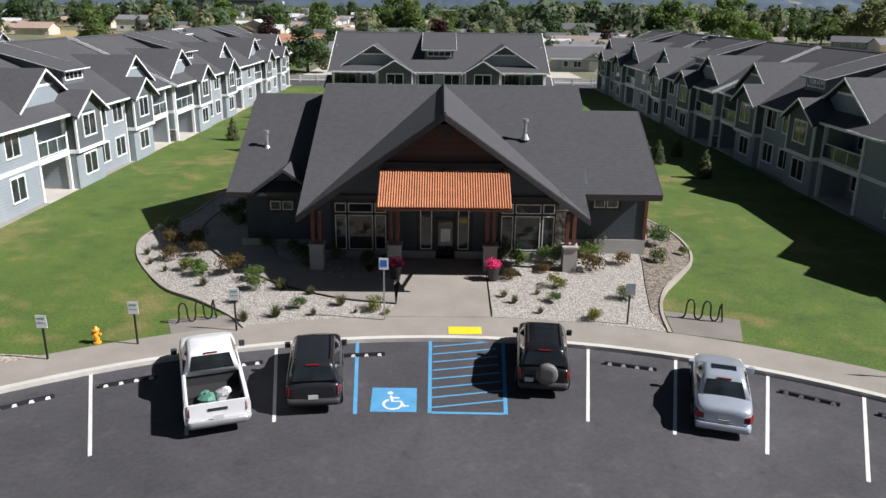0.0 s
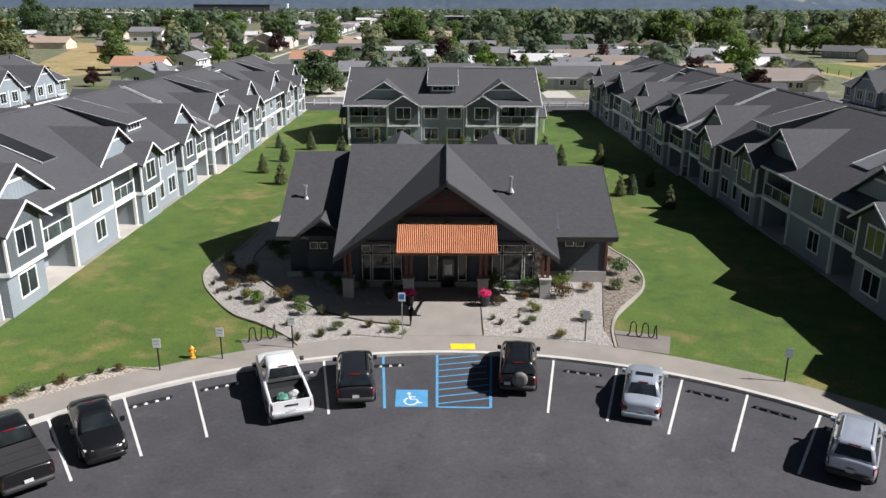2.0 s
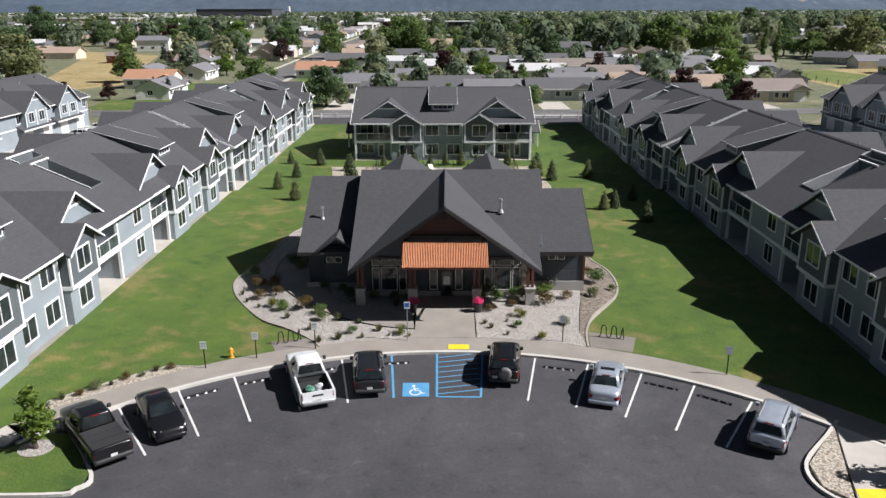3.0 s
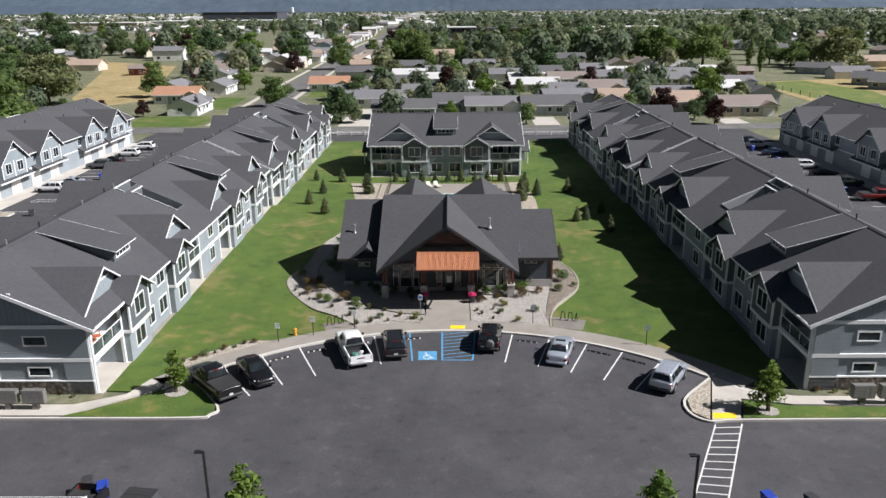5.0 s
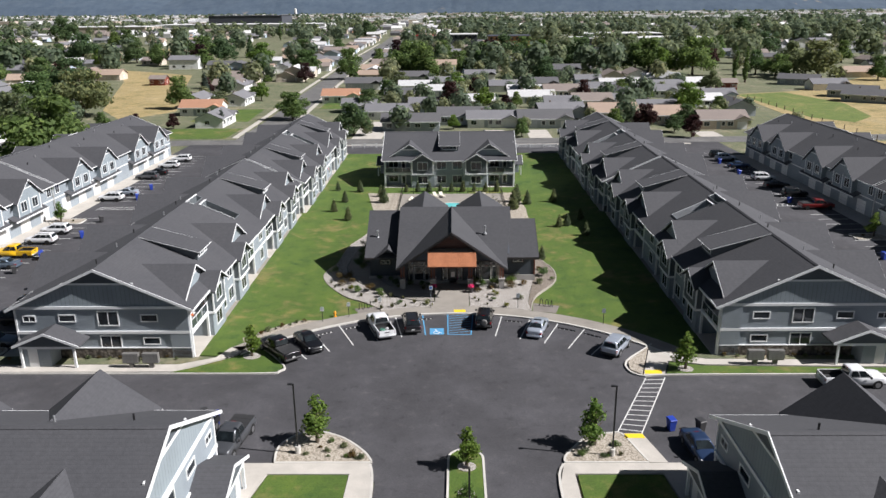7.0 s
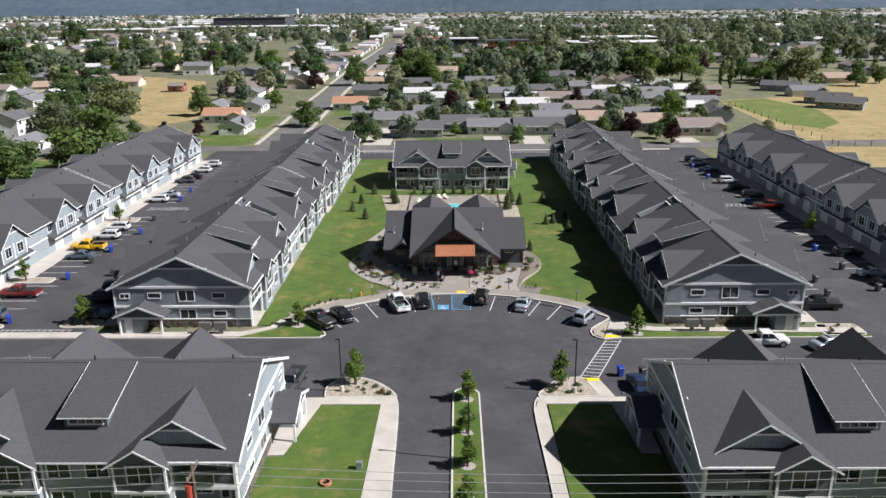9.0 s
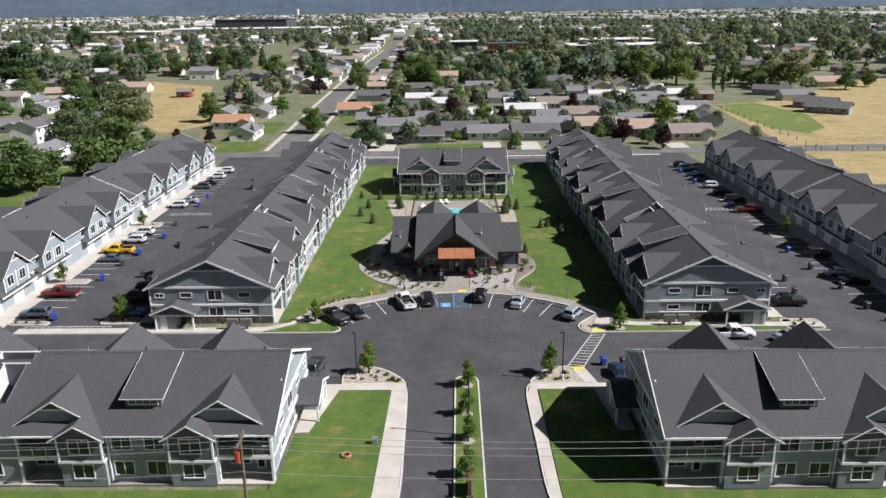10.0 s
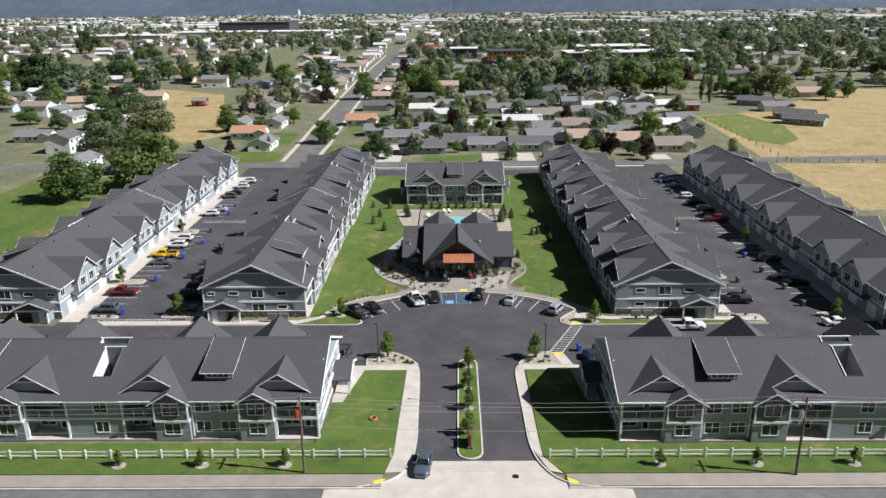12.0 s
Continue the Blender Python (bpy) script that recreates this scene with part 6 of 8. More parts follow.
def body_ring(x, w, zb, zt):
    """A cross-section: tucked sills, full flanks, a rolled shoulder and a crowned top."""
    d = zt - zb
    half = [(w * 0.86, zb), (w * 0.97, zb + 0.1), (w, zb + d * 0.35), (w, zb + d * 0.62), (w * 0.975, zb + d * 0.82), (w * 0.93, zt - 0.045), (w * 0.86, zt - 0.01), (w * 0.6, zt + 0.015), (w * 0.25, zt + 0.03)]
    return [(x, -y, z) for y, z in half] + [(x, y, z) for y, z in half[::-1]]


def rounded(x0, x1, w, z, r, n=4):
    """A rounded rectangle of the plan at height z."""
    pts = []
    for cx, cy, a in ((x1 - r, w - r, 0), (x0 + r, w - r, 90), (x0 + r, r - w, 180), (x1 - r, r - w, 270)):
        pts += [(cx + r * math.cos(radians(a + 90 * k / n)), cy + r * math.sin(radians(a + 90 * k / n)), z) for k in range(n + 1)]
    return pts


def smooth(ob):
    ob.data.polygons.foreach_set("use_smooth", [len(p.vertices) == 4 for p in ob.data.polygons])
    return ob


def panel(corners, lift, thick=0.02):
    """A thin plate on four corners, lifted along its normal."""
    a, b, c, d = (Vector(p) for p in corners)
    nrm = (b - a).cross(d - a).normalized()
    return Mesh().hull([p + nrm * (lift - thick) for p in (a, b, c, d)], [p + nrm * lift for p in (a, b, c, d)])


def lump(rng, c, r, squash=0.7):
    """A crumpled sack."""
    rings = []
    for k in range(6):
        a = -1.3 + 2.6 * k / 5
        rings.append([(c[0] + r * math.cos(a) * math.cos(t * 0.785) * rng.uniform(0.75, 1.15), c[1] + r * math.cos(a) * math.sin(t * 0.785) * rng.uniform(0.75, 1.15), c[2] + r * squash * (1 + math.sin(a)) * rng.uniform(0.9, 1.05)) for t in range(8)])
    return loft(rings)


BAG_TEAL = plain("teal_bag", (0.08, 0.22, 0.16), 0.6, vary=0.25)
SACK_GREY = plain("grey_sack", (0.3, 0.3, 0.31), 0.7, vary=0.25)
SACK_TAN = plain("tan_sack", (0.32, 0.27, 0.19), 0.7, vary=0.25)
SPARE_COVER = plain("spare_cover", (0.13, 0.127, 0.125), 0.55)


# stations of the body: share of the half length, share of the half width, lower edge over the sill, top
PROFILES = {
    "sedan": [(-1.0, 0.62, 0.16, 0.8), (-0.985, 0.8, 0.06, 0.9), (-0.94, 0.91, 0.0, 0.97), (-0.8, 0.975, 0.0, 1.0), (-0.5, 1.0, 0.0, 1.0), (0.0, 1.0, 0.0, 0.98), (0.42, 1.0, 0.0, 0.96), (0.6, 0.99, 0.0, 0.9), (0.8, 0.95, 0.0, 0.83), (0.93, 0.86, 0.0, 0.76), (0.985, 0.7, 0.05, 0.66), (1.0, 0.5, 0.12, 0.58)],
    "suv": [(-1.0, 0.72, 0.12, 0.98), (-0.985, 0.89, 0.04, 1.06), (-0.94, 0.96, 0.0, 1.1), (-0.6, 1.0, 0.0, 1.1), (0.0, 1.0, 0.0, 1.1), (0.45, 1.0, 0.0, 1.1), (0.62, 0.99, 0.0, 1.07), (0.82, 0.96, 0.0, 1.02), (0.94, 0.88, 0.0, 0.94), (0.985, 0.76, 0.04, 0.84), (1.0, 0.6, 0.1, 0.74)],
    "pickup": [(-1.0, 0.9, 0.14, 1.08), (-0.985, 0.96, 0.06, 1.14), (-0.9, 1.0, 0.0, 1.15), (-0.22, 1.0, 0.0, 1.15), (0.2, 1.0, 0.0, 1.15), (0.5, 1.0, 0.0, 1.16), (0.64, 1.0, 0.0, 1.18), (0.85, 0.98, 0.0, 1.14), (0.95, 0.92, 0.0, 1.06), (0.988, 0.84, 0.04, 0.96), (1.0, 0.7, 0.1, 0.86)],
}


def vehicle(kind, colour, words, at, spare=False, near=True):
    """A vehicle whose nose looks along +x; kinds: sedan, suv, pickup, covered (a pickup with a lid). near: with its small parts."""
    v = thing(kind if kind != "covered" else "pickup", words, "car" if kind in ("sedan", "suv") else "pickup truck", at, "parked vehicles")
    p = PAINTS[colour]
    truck = kind in ("pickup", "covered")
    L, W = {"sedan": (4.75, 0.91), "suv": (4.6, 0.94)}.get(kind, (5.85, 1.01))
    wheel_r = 0.33 if kind == "sedan" else 0.39
    zb = 0.24 if kind == "sedan" else 0.36
    deck = {"sedan": 0.98, "suv": 1.1}.get(kind, 1.15)
    h = L / 2
    rows_ = [(f * h, k * W, zb + dz, zt) for f, k, dz, zt in PROFILES["pickup" if truck else kind]]
    if kind == "pickup":
        cab_back = -0.62
        rows_ = [(cab_back, W, zb, deck)] + [r for r in rows_ if r[0] > cab_back]
    smooth(part("body", loft([body_ring(*r) for r in rows_]), p, v))
    if kind == "pickup":
        b0, b1 = -h, cab_back - 0.02
        bed_o = part("bed_floor", Mesh().box(b0 + 0.1, b1, -W + 0.16, W - 0.16, zb + 0.1, zb + 0.34), PLASTIC, v)
        for sy in (-1, 1):
            side = [(sy * W * 0.9, zb), (sy * W, zb + 0.12), (sy * W, deck - 0.2), (sy * W * 0.97, deck - 0.03), (sy * (W - 0.09), deck), (sy * (W - 0.15), deck - 0.01), (sy * (W - 0.15), zb)]
            part("bed_side", Mesh().hull([(b0 + 0.07, y, z) for y, z in side], [(b1 + 0.02, y, z) for y, z in side]), p, bed_o)
            part("bed_liner", Mesh().box(b0 + 0.1, b1, *sorted((sy * (W - 0.15), sy * (W - 0.175))), zb + 0.3, deck - 0.05), PLASTIC, bed_o)
        part("tailgate", Mesh().hull([(b0, -W + 0.12, zb + 0.16), (b0 + 0.09, -W + 0.12, zb + 0.16), (b0 + 0.09, W - 0.12, zb + 0.16), (b0, W - 0.12, zb + 0.16)],
                                     [(b0 + 0.02, -W + 0.12, deck - 0.01), (b0 + 0.09, -W + 0.12, deck - 0.01), (b0 + 0.09, W - 0.12, deck - 0.01), (b0 + 0.02, W - 0.12, deck - 0.01)]), p, bed_o)
        part("headboard", Mesh().box(b1 - 0.04, b1 + 0.02, -W + 0.14, W - 0.14, zb + 0.2, deck - 0.02), PLASTIC, bed_o)
        part("badge", Mesh().box(b0 - 0.006, b0 + 0.01, -0.3, 0.3, deck - 0.27, deck - 0.18), PLASTIC, bed_o)
        if colour == "white" and "bags" in words:
            r = random.Random(4)
            for bx, by, br, bm_ in ((-2.1, 0.25, 0.3, BAG_TEAL), (-1.85, -0.2, 0.26, SACK_GREY), (-2.3, -0.15, 0.2, SACK_GREY), (-1.75, 0.3, 0.22, BAG_TEAL), (-1.6, -0.35, 0.2, TRIM), (-2.35, 0.5, 0.15, SACK_TAN)):
                part("bag", lump(r, (bx, by, zb + 0.33), br), bm_, bed_o, "crumpled bag in the truck bed")
    if kind == "covered":
        lid = part("bed_lid", Mesh().box(-h + 0.12, -0.78, -W + 0.1, W - 0.1, deck + 0.01, deck + 0.06), PLASTIC, v, "black folding bed cover")
        for k in (1, 2):
            x = -h + 0.12 + k * (h - 0.9) / 3
            part("fold", Mesh().box(x - 0.012, x + 0.012, -W + 0.11, W - 0.11, deck + 0.06, deck + 0.066), BLACK, lid)
    # cabin
    x0, x1, r0, r1, zt = {"sedan": (-1.72, 1.12, -0.98, 0.22, 1.44), "suv": (-2.22, 1.2, -1.98, 0.5, 1.72)}.get(kind, (-0.74, 1.6, -0.62, 0.86, 1.88))
    zl, zh = deck - 0.06, zt - 0.1
    wb, wt = W * 0.93, W * 0.73
    cab = part("cabin", loft([rounded(x0, x1, wb, zl, 0.16), rounded(r0, r1, wt, zh, 0.16), rounded(r0 + 0.05, r1 - 0.07, wt - 0.045, zt - 0.035, 0.16), rounded(r0 + 0.16, r1 - 0.2, wt - 0.16, zt, 0.16), rounded(r0 + 0.5, r1 - 0.5, wt - 0.45, zt + 0.015, 0.1)]), p, v)
    smooth(cab)

    def on(fx, fy, f):
        """A point of the cabin's side walls: along (0 back, 1 front), across (-1, 1), up (0, 1)."""
        a, b = x0 + (r0 - x0) * f, x1 + (r1 - x1) * f
        return (a + (b - a) * fx, fy * (wb + (wt - wb) * f), zl + (zh - zl) * f)
    g0, g1 = 0.16, 0.96
    part("windscreen", panel([on(1, -0.84, g0), on(1, 0.84, g0), on(1, 0.84, g1), on(1, -0.84, g1)], 0.008), CAR_GLASS, v, "dark windscreen")
    part("rear_window", panel([on(0, 0.82, g0 + 0.08), on(0, -0.82, g0 + 0.08), on(0, -0.82, g1), on(0, 0.82, g1)], 0.008), CAR_GLASS, v, "dark rear window")
    splits = {"sedan": ((0.16, 0.5), (0.53, 0.88)), "suv": ((0.05, 0.27), (0.3, 0.58), (0.61, 0.9))}.get(kind, ((0.08, 0.46), (0.5, 0.92)))
    for sy in (-1, 1):
        for fa, fb in splits:
            q = [on(fa, sy, g0), on(fb, sy, g0), on(fb - (0.03 if fb > 0.8 else 0), sy, 0.93), on(fa + (0.03 if fa < 0.2 else 0), sy, 0.93)]
            part("side_window", panel(q if sy < 0 else q[::-1], 0.008), CAR_GLASS, v)
        lamp_w = 0.66 if kind == "sedan" else 0.84
        part("tail_lamp", Mesh().hull([(-h - 0.012, sy * W * lamp_w, deck - 0.4), (-h - 0.012, sy * W * 0.86, deck - 0.4), (-h + 0.2, sy * W * 0.985, deck - 0.38), (-h + 0.2, sy * W * 0.8, deck - 0.38)],
                                      [(-h + 0.01, sy * W * lamp_w, deck - (0.22 if kind == "sedan" else 0.1)), (-h + 0.01, sy * W * 0.86, deck - (0.2 if kind == "sedan" else 0.1)), (-h + 0.22, sy * W * 0.98, deck - (0.16 if kind == "sedan" else 0.1)), (-h + 0.22, sy * W * 0.8, deck - (0.16 if kind == "sedan" else 0.1))]), RED_LAMP, v)
        if not near:
            continue
        mr_ = part("mirror", loft([rounded(x1 - 0.5, x1 - 0.3, 0.1, z, 0.05, 2) for z in (0.0, 0.08, 0.16)]), PLASTIC if truck else p, v)
        mr_.matrix_basis = pose(0, sy * (W + (0.16 if truck else 0.08)), deck - 0.02)
        part("head_lamp", Mesh().hull([(h * 0.93, sy * W * 0.5, deck - 0.42), (h * 0.99, sy * W * 0.5, deck - 0.42), (h * 0.92, sy * W * 0.86, deck - 0.42), (h * 0.86, sy * W * 0.88, deck - 0.42)],
                                      [(h * 0.9, sy * W * 0.5, deck - 0.24), (h * 0.955, sy * W * 0.5, deck - 0.24), (h * 0.9, sy * W * 0.86, deck - 0.22), (h * 0.84, sy * W * 0.88, deck - 0.22)]), HEAD_LAMP, v)
        part("sill", Mesh().box(-h + 1.35, h - 1.35, *sorted((sy * W * 0.9, sy * (W + 0.004))), zb - 0.01, zb + 0.1), PLASTIC, v)
    if kind == "sedan" and colour == "silver":
        part("sunroof", Mesh().box(r1 - 0.66, r1 - 0.3, -0.4, 0.4, zt + 0.0, zt + 0.022), CAR_GLASS, cab)
    if kind == "suv":
        for sy in (-1, 1):
            part("roof_rail", Mesh().rod((r0 + 0.3, sy * wt * 0.84, zt + 0.03), (r1 - 0.25, sy * wt * 0.84, zt + 0.03), 0.025, 6), METAL if colour == "silver" else BLACK, cab)
            for rx in (r0 + 0.35, (r0 + r1) / 2, r1 - 0.3) if near else ():
                part("rail_foot", Mesh().rod((rx, sy * wt * 0.84, zt - 0.04), (rx, sy * wt * 0.84, zt + 0.03), 0.025, 5), BLACK, cab)
        if colour == "black":
            part("sunroof", Mesh().box(r1 - 0.75, r1 - 0.35, -0.36, 0.36, zt + 0.0, zt + 0.022), CAR_GLASS, cab)
    if near:
        part("brake_lamp", Mesh().box(r0 - 0.02, r0 + 0.03, -0.22, 0.22, zh + 0.02, zh + 0.055), RED_LAMP, cab)
    bump = METAL if truck and colour != "black" else (p if kind == "sedan" else PLASTIC)
    smooth(part("bumper", loft([rounded(-h - 0.09, -h + 0.5, W * 0.93, z, 0.14, 3) for z in (zb + 0.02, zb + 0.12, zb + 0.24)]), bump, v))
    smooth(part("bumper", loft([rounded(h - 0.5, h + 0.07, W * 0.86, z, 0.2, 3) for z in (zb, zb + 0.12, zb + 0.24)]), PLASTIC if kind != "sedan" else p, v))
    if near:
        part("grille", Mesh().box(h - 0.1, h + 0.02, -W * 0.42, W * 0.42, deck - 0.52, deck - 0.32), BLACK, v)
    if near:
        part("number_plate", Mesh().box(-h - 0.1, -h - 0.085, -0.16, 0.16, zb + 0.26, zb + 0.41) if spare is False else Mesh().box(-h - 0.1, -h - 0.02, 0.35, 0.65, zb + 0.28, zb + 0.43), PLATE, v)
    if spare:
        prof = [(0.02, 0.36), (0.06, 0.38), (0.2, 0.38), (0.25, 0.34), (0.265, 0.2)]
        sp = part("spare_wheel", loft([[(-h - dx, -0.1 + rr * math.cos(k * 0.3491), 0.98 + rr * math.sin(k * 0.3491)) for k in range(18)] for dx, rr in prof]), SPARE_COVER, v, "spare wheel in a grey cover")
        smooth(sp)
    for sx in (-1, 1):
        for sy in (-1, 1):
            xw = sx * (h - 0.95) + (0.05 if truck else 0.0)
            if near:
                part("wheel_arch", Mesh().rod((xw, sy * (W - 0.3), wheel_r + 0.02), (xw, sy * (W + 0.006), wheel_r + 0.02), wheel_r + 0.07, 20), BLACK, v)
            w = part("wheel", Mesh().rod((xw, sy * (W - 0.24), wheel_r), (xw, sy * (W + 0.02), wheel_r), wheel_r, 20), TYRE, v)
            if near:
                part("rim", Mesh().rod((xw, sy * (W + 0.02), wheel_r), (xw, sy * (W + 0.03), wheel_r), wheel_r * 0.66, 12), RIM, w)
    return v


def parked(x, y, deg):
    return pose(x, y, 0.0, 0, 0, deg) @ Matrix.Diagonal((0.95, 0.95, 0.95, 1))


vehicle("pickup", "white", "white crew-cab pickup with bags in its bed", parked(-7.2, 1.2, 110))
vehicle("suv", "charcoal", "dark charcoal sport utility vehicle, parked", parked(-3.9, 2.0, 97))
vehicle("suv", "black", "black boxy utility vehicle with a spare wheel", parked(3.95, 3.25, 84), True)
vehicle("sedan", "silver", "silver sedan with a sunroof, parked", parked(9.5, 0.9, 73))
vehicle("suv", "silver", "silver-blue small utility vehicle, parked", parked(16.8, -3.9, 58))
vehicle("sedan", "black", "black compact sedan parked nose out", parked(-14.15, -2.7, 122.5 + 180))
vehicle("covered", "black", "black pickup with a covered bed", parked(-16.75, -4.5, 131))
vehicle("sedan", "slate", "dark slate car driving out to the street", parked(-3.95, -48.8, 264))
vehicle("covered", "grey", "grey pickup parked by the gable end", parked(-16.9, -21.0, 262))
vehicle("pickup", "black", "black pickup parked in the shade", parked(-19.9, -20.6, 265))
vehicle("sedan", "blue", "dark blue sedan parked by the gable end", parked(19.4, -22.3, 275))
vehicle("pickup", "white", "white flatbed truck with a rack", parked(36.4, -11.2, 0))
vehicle("sedan", "silver", "silver sedan at the lot's mouth", parked(43.6, -12.0, 20))
LEFT_LOT = ((-59.9, -2.6, "suv", "slate"), (-60.4, 5.6, "covered", "red"), (-59.8, 22.4, "sedan", "slate"), (-60.6, 27.2, "pickup", "yellow"), (-60.2, 33.4, "suv", "white"), (-60.6, 38.6, "suv", "white"),
            (-61.0, 59.5, "suv", "white"), (-60.2, 64.0, "sedan", "silver"), (-61.4, 77.6, "suv", "grey"), (-61.2, 82.0, "sedan", "black"), (-61.0, 89.0, "suv", "white"), (-60.8, 96.3, "suv", "white"))
for x, y, k, c in LEFT_LOT:
    vehicle(k, c, c + " " + {"suv": "utility vehicle", "sedan": "sedan", "pickup": "pickup", "covered": "pickup"}[k] + " parked before white garages", parked(x, y, 180), near=False)
for x, y, k, c in ((-46.6, -2.2, "sedan", "slate"), (-47.0, 3.5, "suv", "black"), (-47.2, 7.4, "suv", "black"), (-47.0, 12.0, "sedan", "black"), (-47.2, 18.5, "suv", "charcoal"), (-47.0, 27.0, "sedan", "black"), (-47.1, 36.0, "covered", "black"), (-47.0, 41.0, "sedan", "slate"), (-46.9, 62.0, "suv", "white"), (-47.0, 78.0, "sedan", "blue"), (-47.0, 86.0, "suv", "charcoal"), (-47.0, 70.0, "suv", "black")):
    vehicle(k, c, c + " " + {"suv": "utility vehicle", "sedan": "sedan", "covered": "pickup"}[k] + " parked in the building's shade", parked(x, y, 0), near=False)
for x, y, k, c in ((47.8, -0.2, "covered", "black"), (61.6, 12.2, "sedan", "silver"), (62.0, 8.4, "sedan", "black"), (62.4, 21.7, "suv", "black"), (61.6, 51.1, "covered", "red"), (61.8, 60.0, "suv", "black"), (61.6, 67.2, "sedan", "black"), (61.4, 73.3, "suv", "white"), (61.2, 85.9, "sedan", "blue"), (61.0, 93.6, "suv", "silver"), (61.0, 97.5, "suv", "black"), (60.8, -10.0, "sedan", "white")):
    vehicle(k, c, c + " " + {"suv": "utility vehicle", "sedan": "sedan", "covered": "pickup"}[k] + " parked in the shaded lot", parked(x, y, 0 if x > 50 else 180), near=False)

# ---- the town to the north ----
def field(name, pts, mat, label, z=-0.05):
    structure(name, Mesh().slab(pts, z - 0.05, z), mat, label, "field")


def lane(pts, w, label, mat=STREET, z=-0.03):
    structure("road", ribbon(Mesh(), pts, w, z - 0.04, z), mat, label, "road")


lane([(-400, 124.5), (-120, 121.0), (60, 121.5), (110, 124.0), (300, 130)], 8.5, "grey town street behind the blocks")
lane([(-52, 125), (-52, 160), (-55, 235), (-60, 400), (-63, 700), (-68, 860)], 9.0, "grey side street lined with houses", z=-0.026)
lane([(-70, 860), (200, 900)], 9, "far cross street", z=-0.022)
structure("pavement", ribbon(Mesh(), [(-57.5, 128), (-58.5, 160), (-61.5, 235), (-66.5, 400), (-69.5, 690)], 1.5, -0.05, 0.02), CONCRETE, "pale walk along the side street", "pavement")
structure("pavement", ribbon(Mesh(), [(-46.8, 128), (-46.8, 160), (-49.5, 235), (-54, 400), (-57, 690)], 1.5, -0.05, 0.02), CONCRETE, "pale walk along the side street", "pavement")
structure("pavement", ribbon(Mesh(), [(-44, 116.0), (60, 116.0)], 1.6, -0.05, 0.02), CONCRETE, "pale walk behind the white fence", "pavement")
field("dry_field", [(-103, 164), (-93, 186), (-116, 262), (-136, 334), (-187, 372), (-226, 352), (-205, 311), (-166, 316), (-158, 300), (-120, 190)], FIELD, "tan dry grass lot between houses")
field("dry_field", [(-262, 510), (-254, 622), (-205, 600), (-212, 519), (-231, 459)], FIELD, "tan dry grass lot far off")
field("green_field", [(110, 224), (131, 232), (137, 195), (129, 162), (118, 150), (110, 160)], PASTURE, "green pasture with dry edges", -0.036)
field("dry_field", [(100, 60), (102, 118), (150, 116), (240, 120), (240, 60)], FIELD, "bare tan lot beside the blocks", -0.046)
field("dry_field", [(147.1, 118), (138.1, 236), (160, 260), (230, 330), (320, 320), (320, 118)], FIELD, "tan dry pasture", -0.044)
field("dry_field", [(101.5, 120), (109.5, 226), (138, 236), (146.5, 150), (147, 119)], FIELD, "tan dry grass edge of the pasture", -0.04)
field("lawn", [(-46, 126.5), (-46, 158), (-30, 158), (-30, 126.5)], GRASS, "green front lawn of a house")
field("lawn", [(-10, 126.5), (-10, 137), (9, 137), (9, 126.5)], GRASS, "green front lawn of a house")
field("lawn", [(-45, 190), (-46, 236), (-30, 236), (-30, 190)], GRASS, "green front lawn of a house")
field("lawn", [(-78, 128), (-80, 146), (-60, 146), (-60, 128)], GRASS, "green front lawn of a house")
field("lawn", [(-80, 160), (-82, 190), (-64, 190), (-62, 160)], GRASS, "green front lawn of a house")
field("driveway", [(-26, 126), (-26, 158), (-18, 158), (-18, 126)], CONCRETE, "pale concrete driveway")
field("driveway", [(9.5, 126), (9.5, 140), (15, 140), (15, 126)], CONCRETE, "pale concrete driveway")
field("driveway", [(21, 126), (21, 140), (27, 140), (27, 126)], CONCRETE, "pale concrete driveway")
field("driveway", [(66, 118), (66, 135), (72, 135), (72, 118)], CONCRETE, "pale concrete driveway")
for x in (103.0 + k * 4.4 for k in range(12)):
    p = thing("fence_post", "weathered wooden pasture fence post", "fence", pose(x, 118.5 - (x - 103) * 0.05, 0), "pasture posts")
    part("post", Mesh().rod((0, 0, -0.1), (0, 0, 1.4), 0.12, 6), WOOD_POLE, p)
for k in range(14):
    p = thing("fence_post", "weathered wooden pasture fence post", "fence", pose(107.5 + k * 0.2, 122 + k * 7.0, 0), "pasture posts")
    part("post", Mesh().rod((0, 0, -0.1), (0, 0, 1.4), 0.12, 6), WOOD_POLE, p)

ROOFS = {k: shingle(k + "_roof", c) for k, c in (("grey", (0.165, 0.165, 0.175)), ("dark", (0.1, 0.1, 0.105)), ("tan", (0.33, 0.25, 0.195)), ("orange", (0.37, 0.2, 0.125)), ("pale", (0.5, 0.5, 0.5)), ("brown", (0.22, 0.185, 0.165)))}
WALLS = {k: siding(k + "_house_wall", c) for k, c in (("white", (0.72, 0.72, 0.7)), ("grey", (0.42, 0.45, 0.48)), ("blue", (0.42, 0.5, 0.58)), ("tan", (0.56, 0.49, 0.41)), ("red", (0.2, 0.05, 0.035)), ("slate", (0.27, 0.3, 0.32)))}


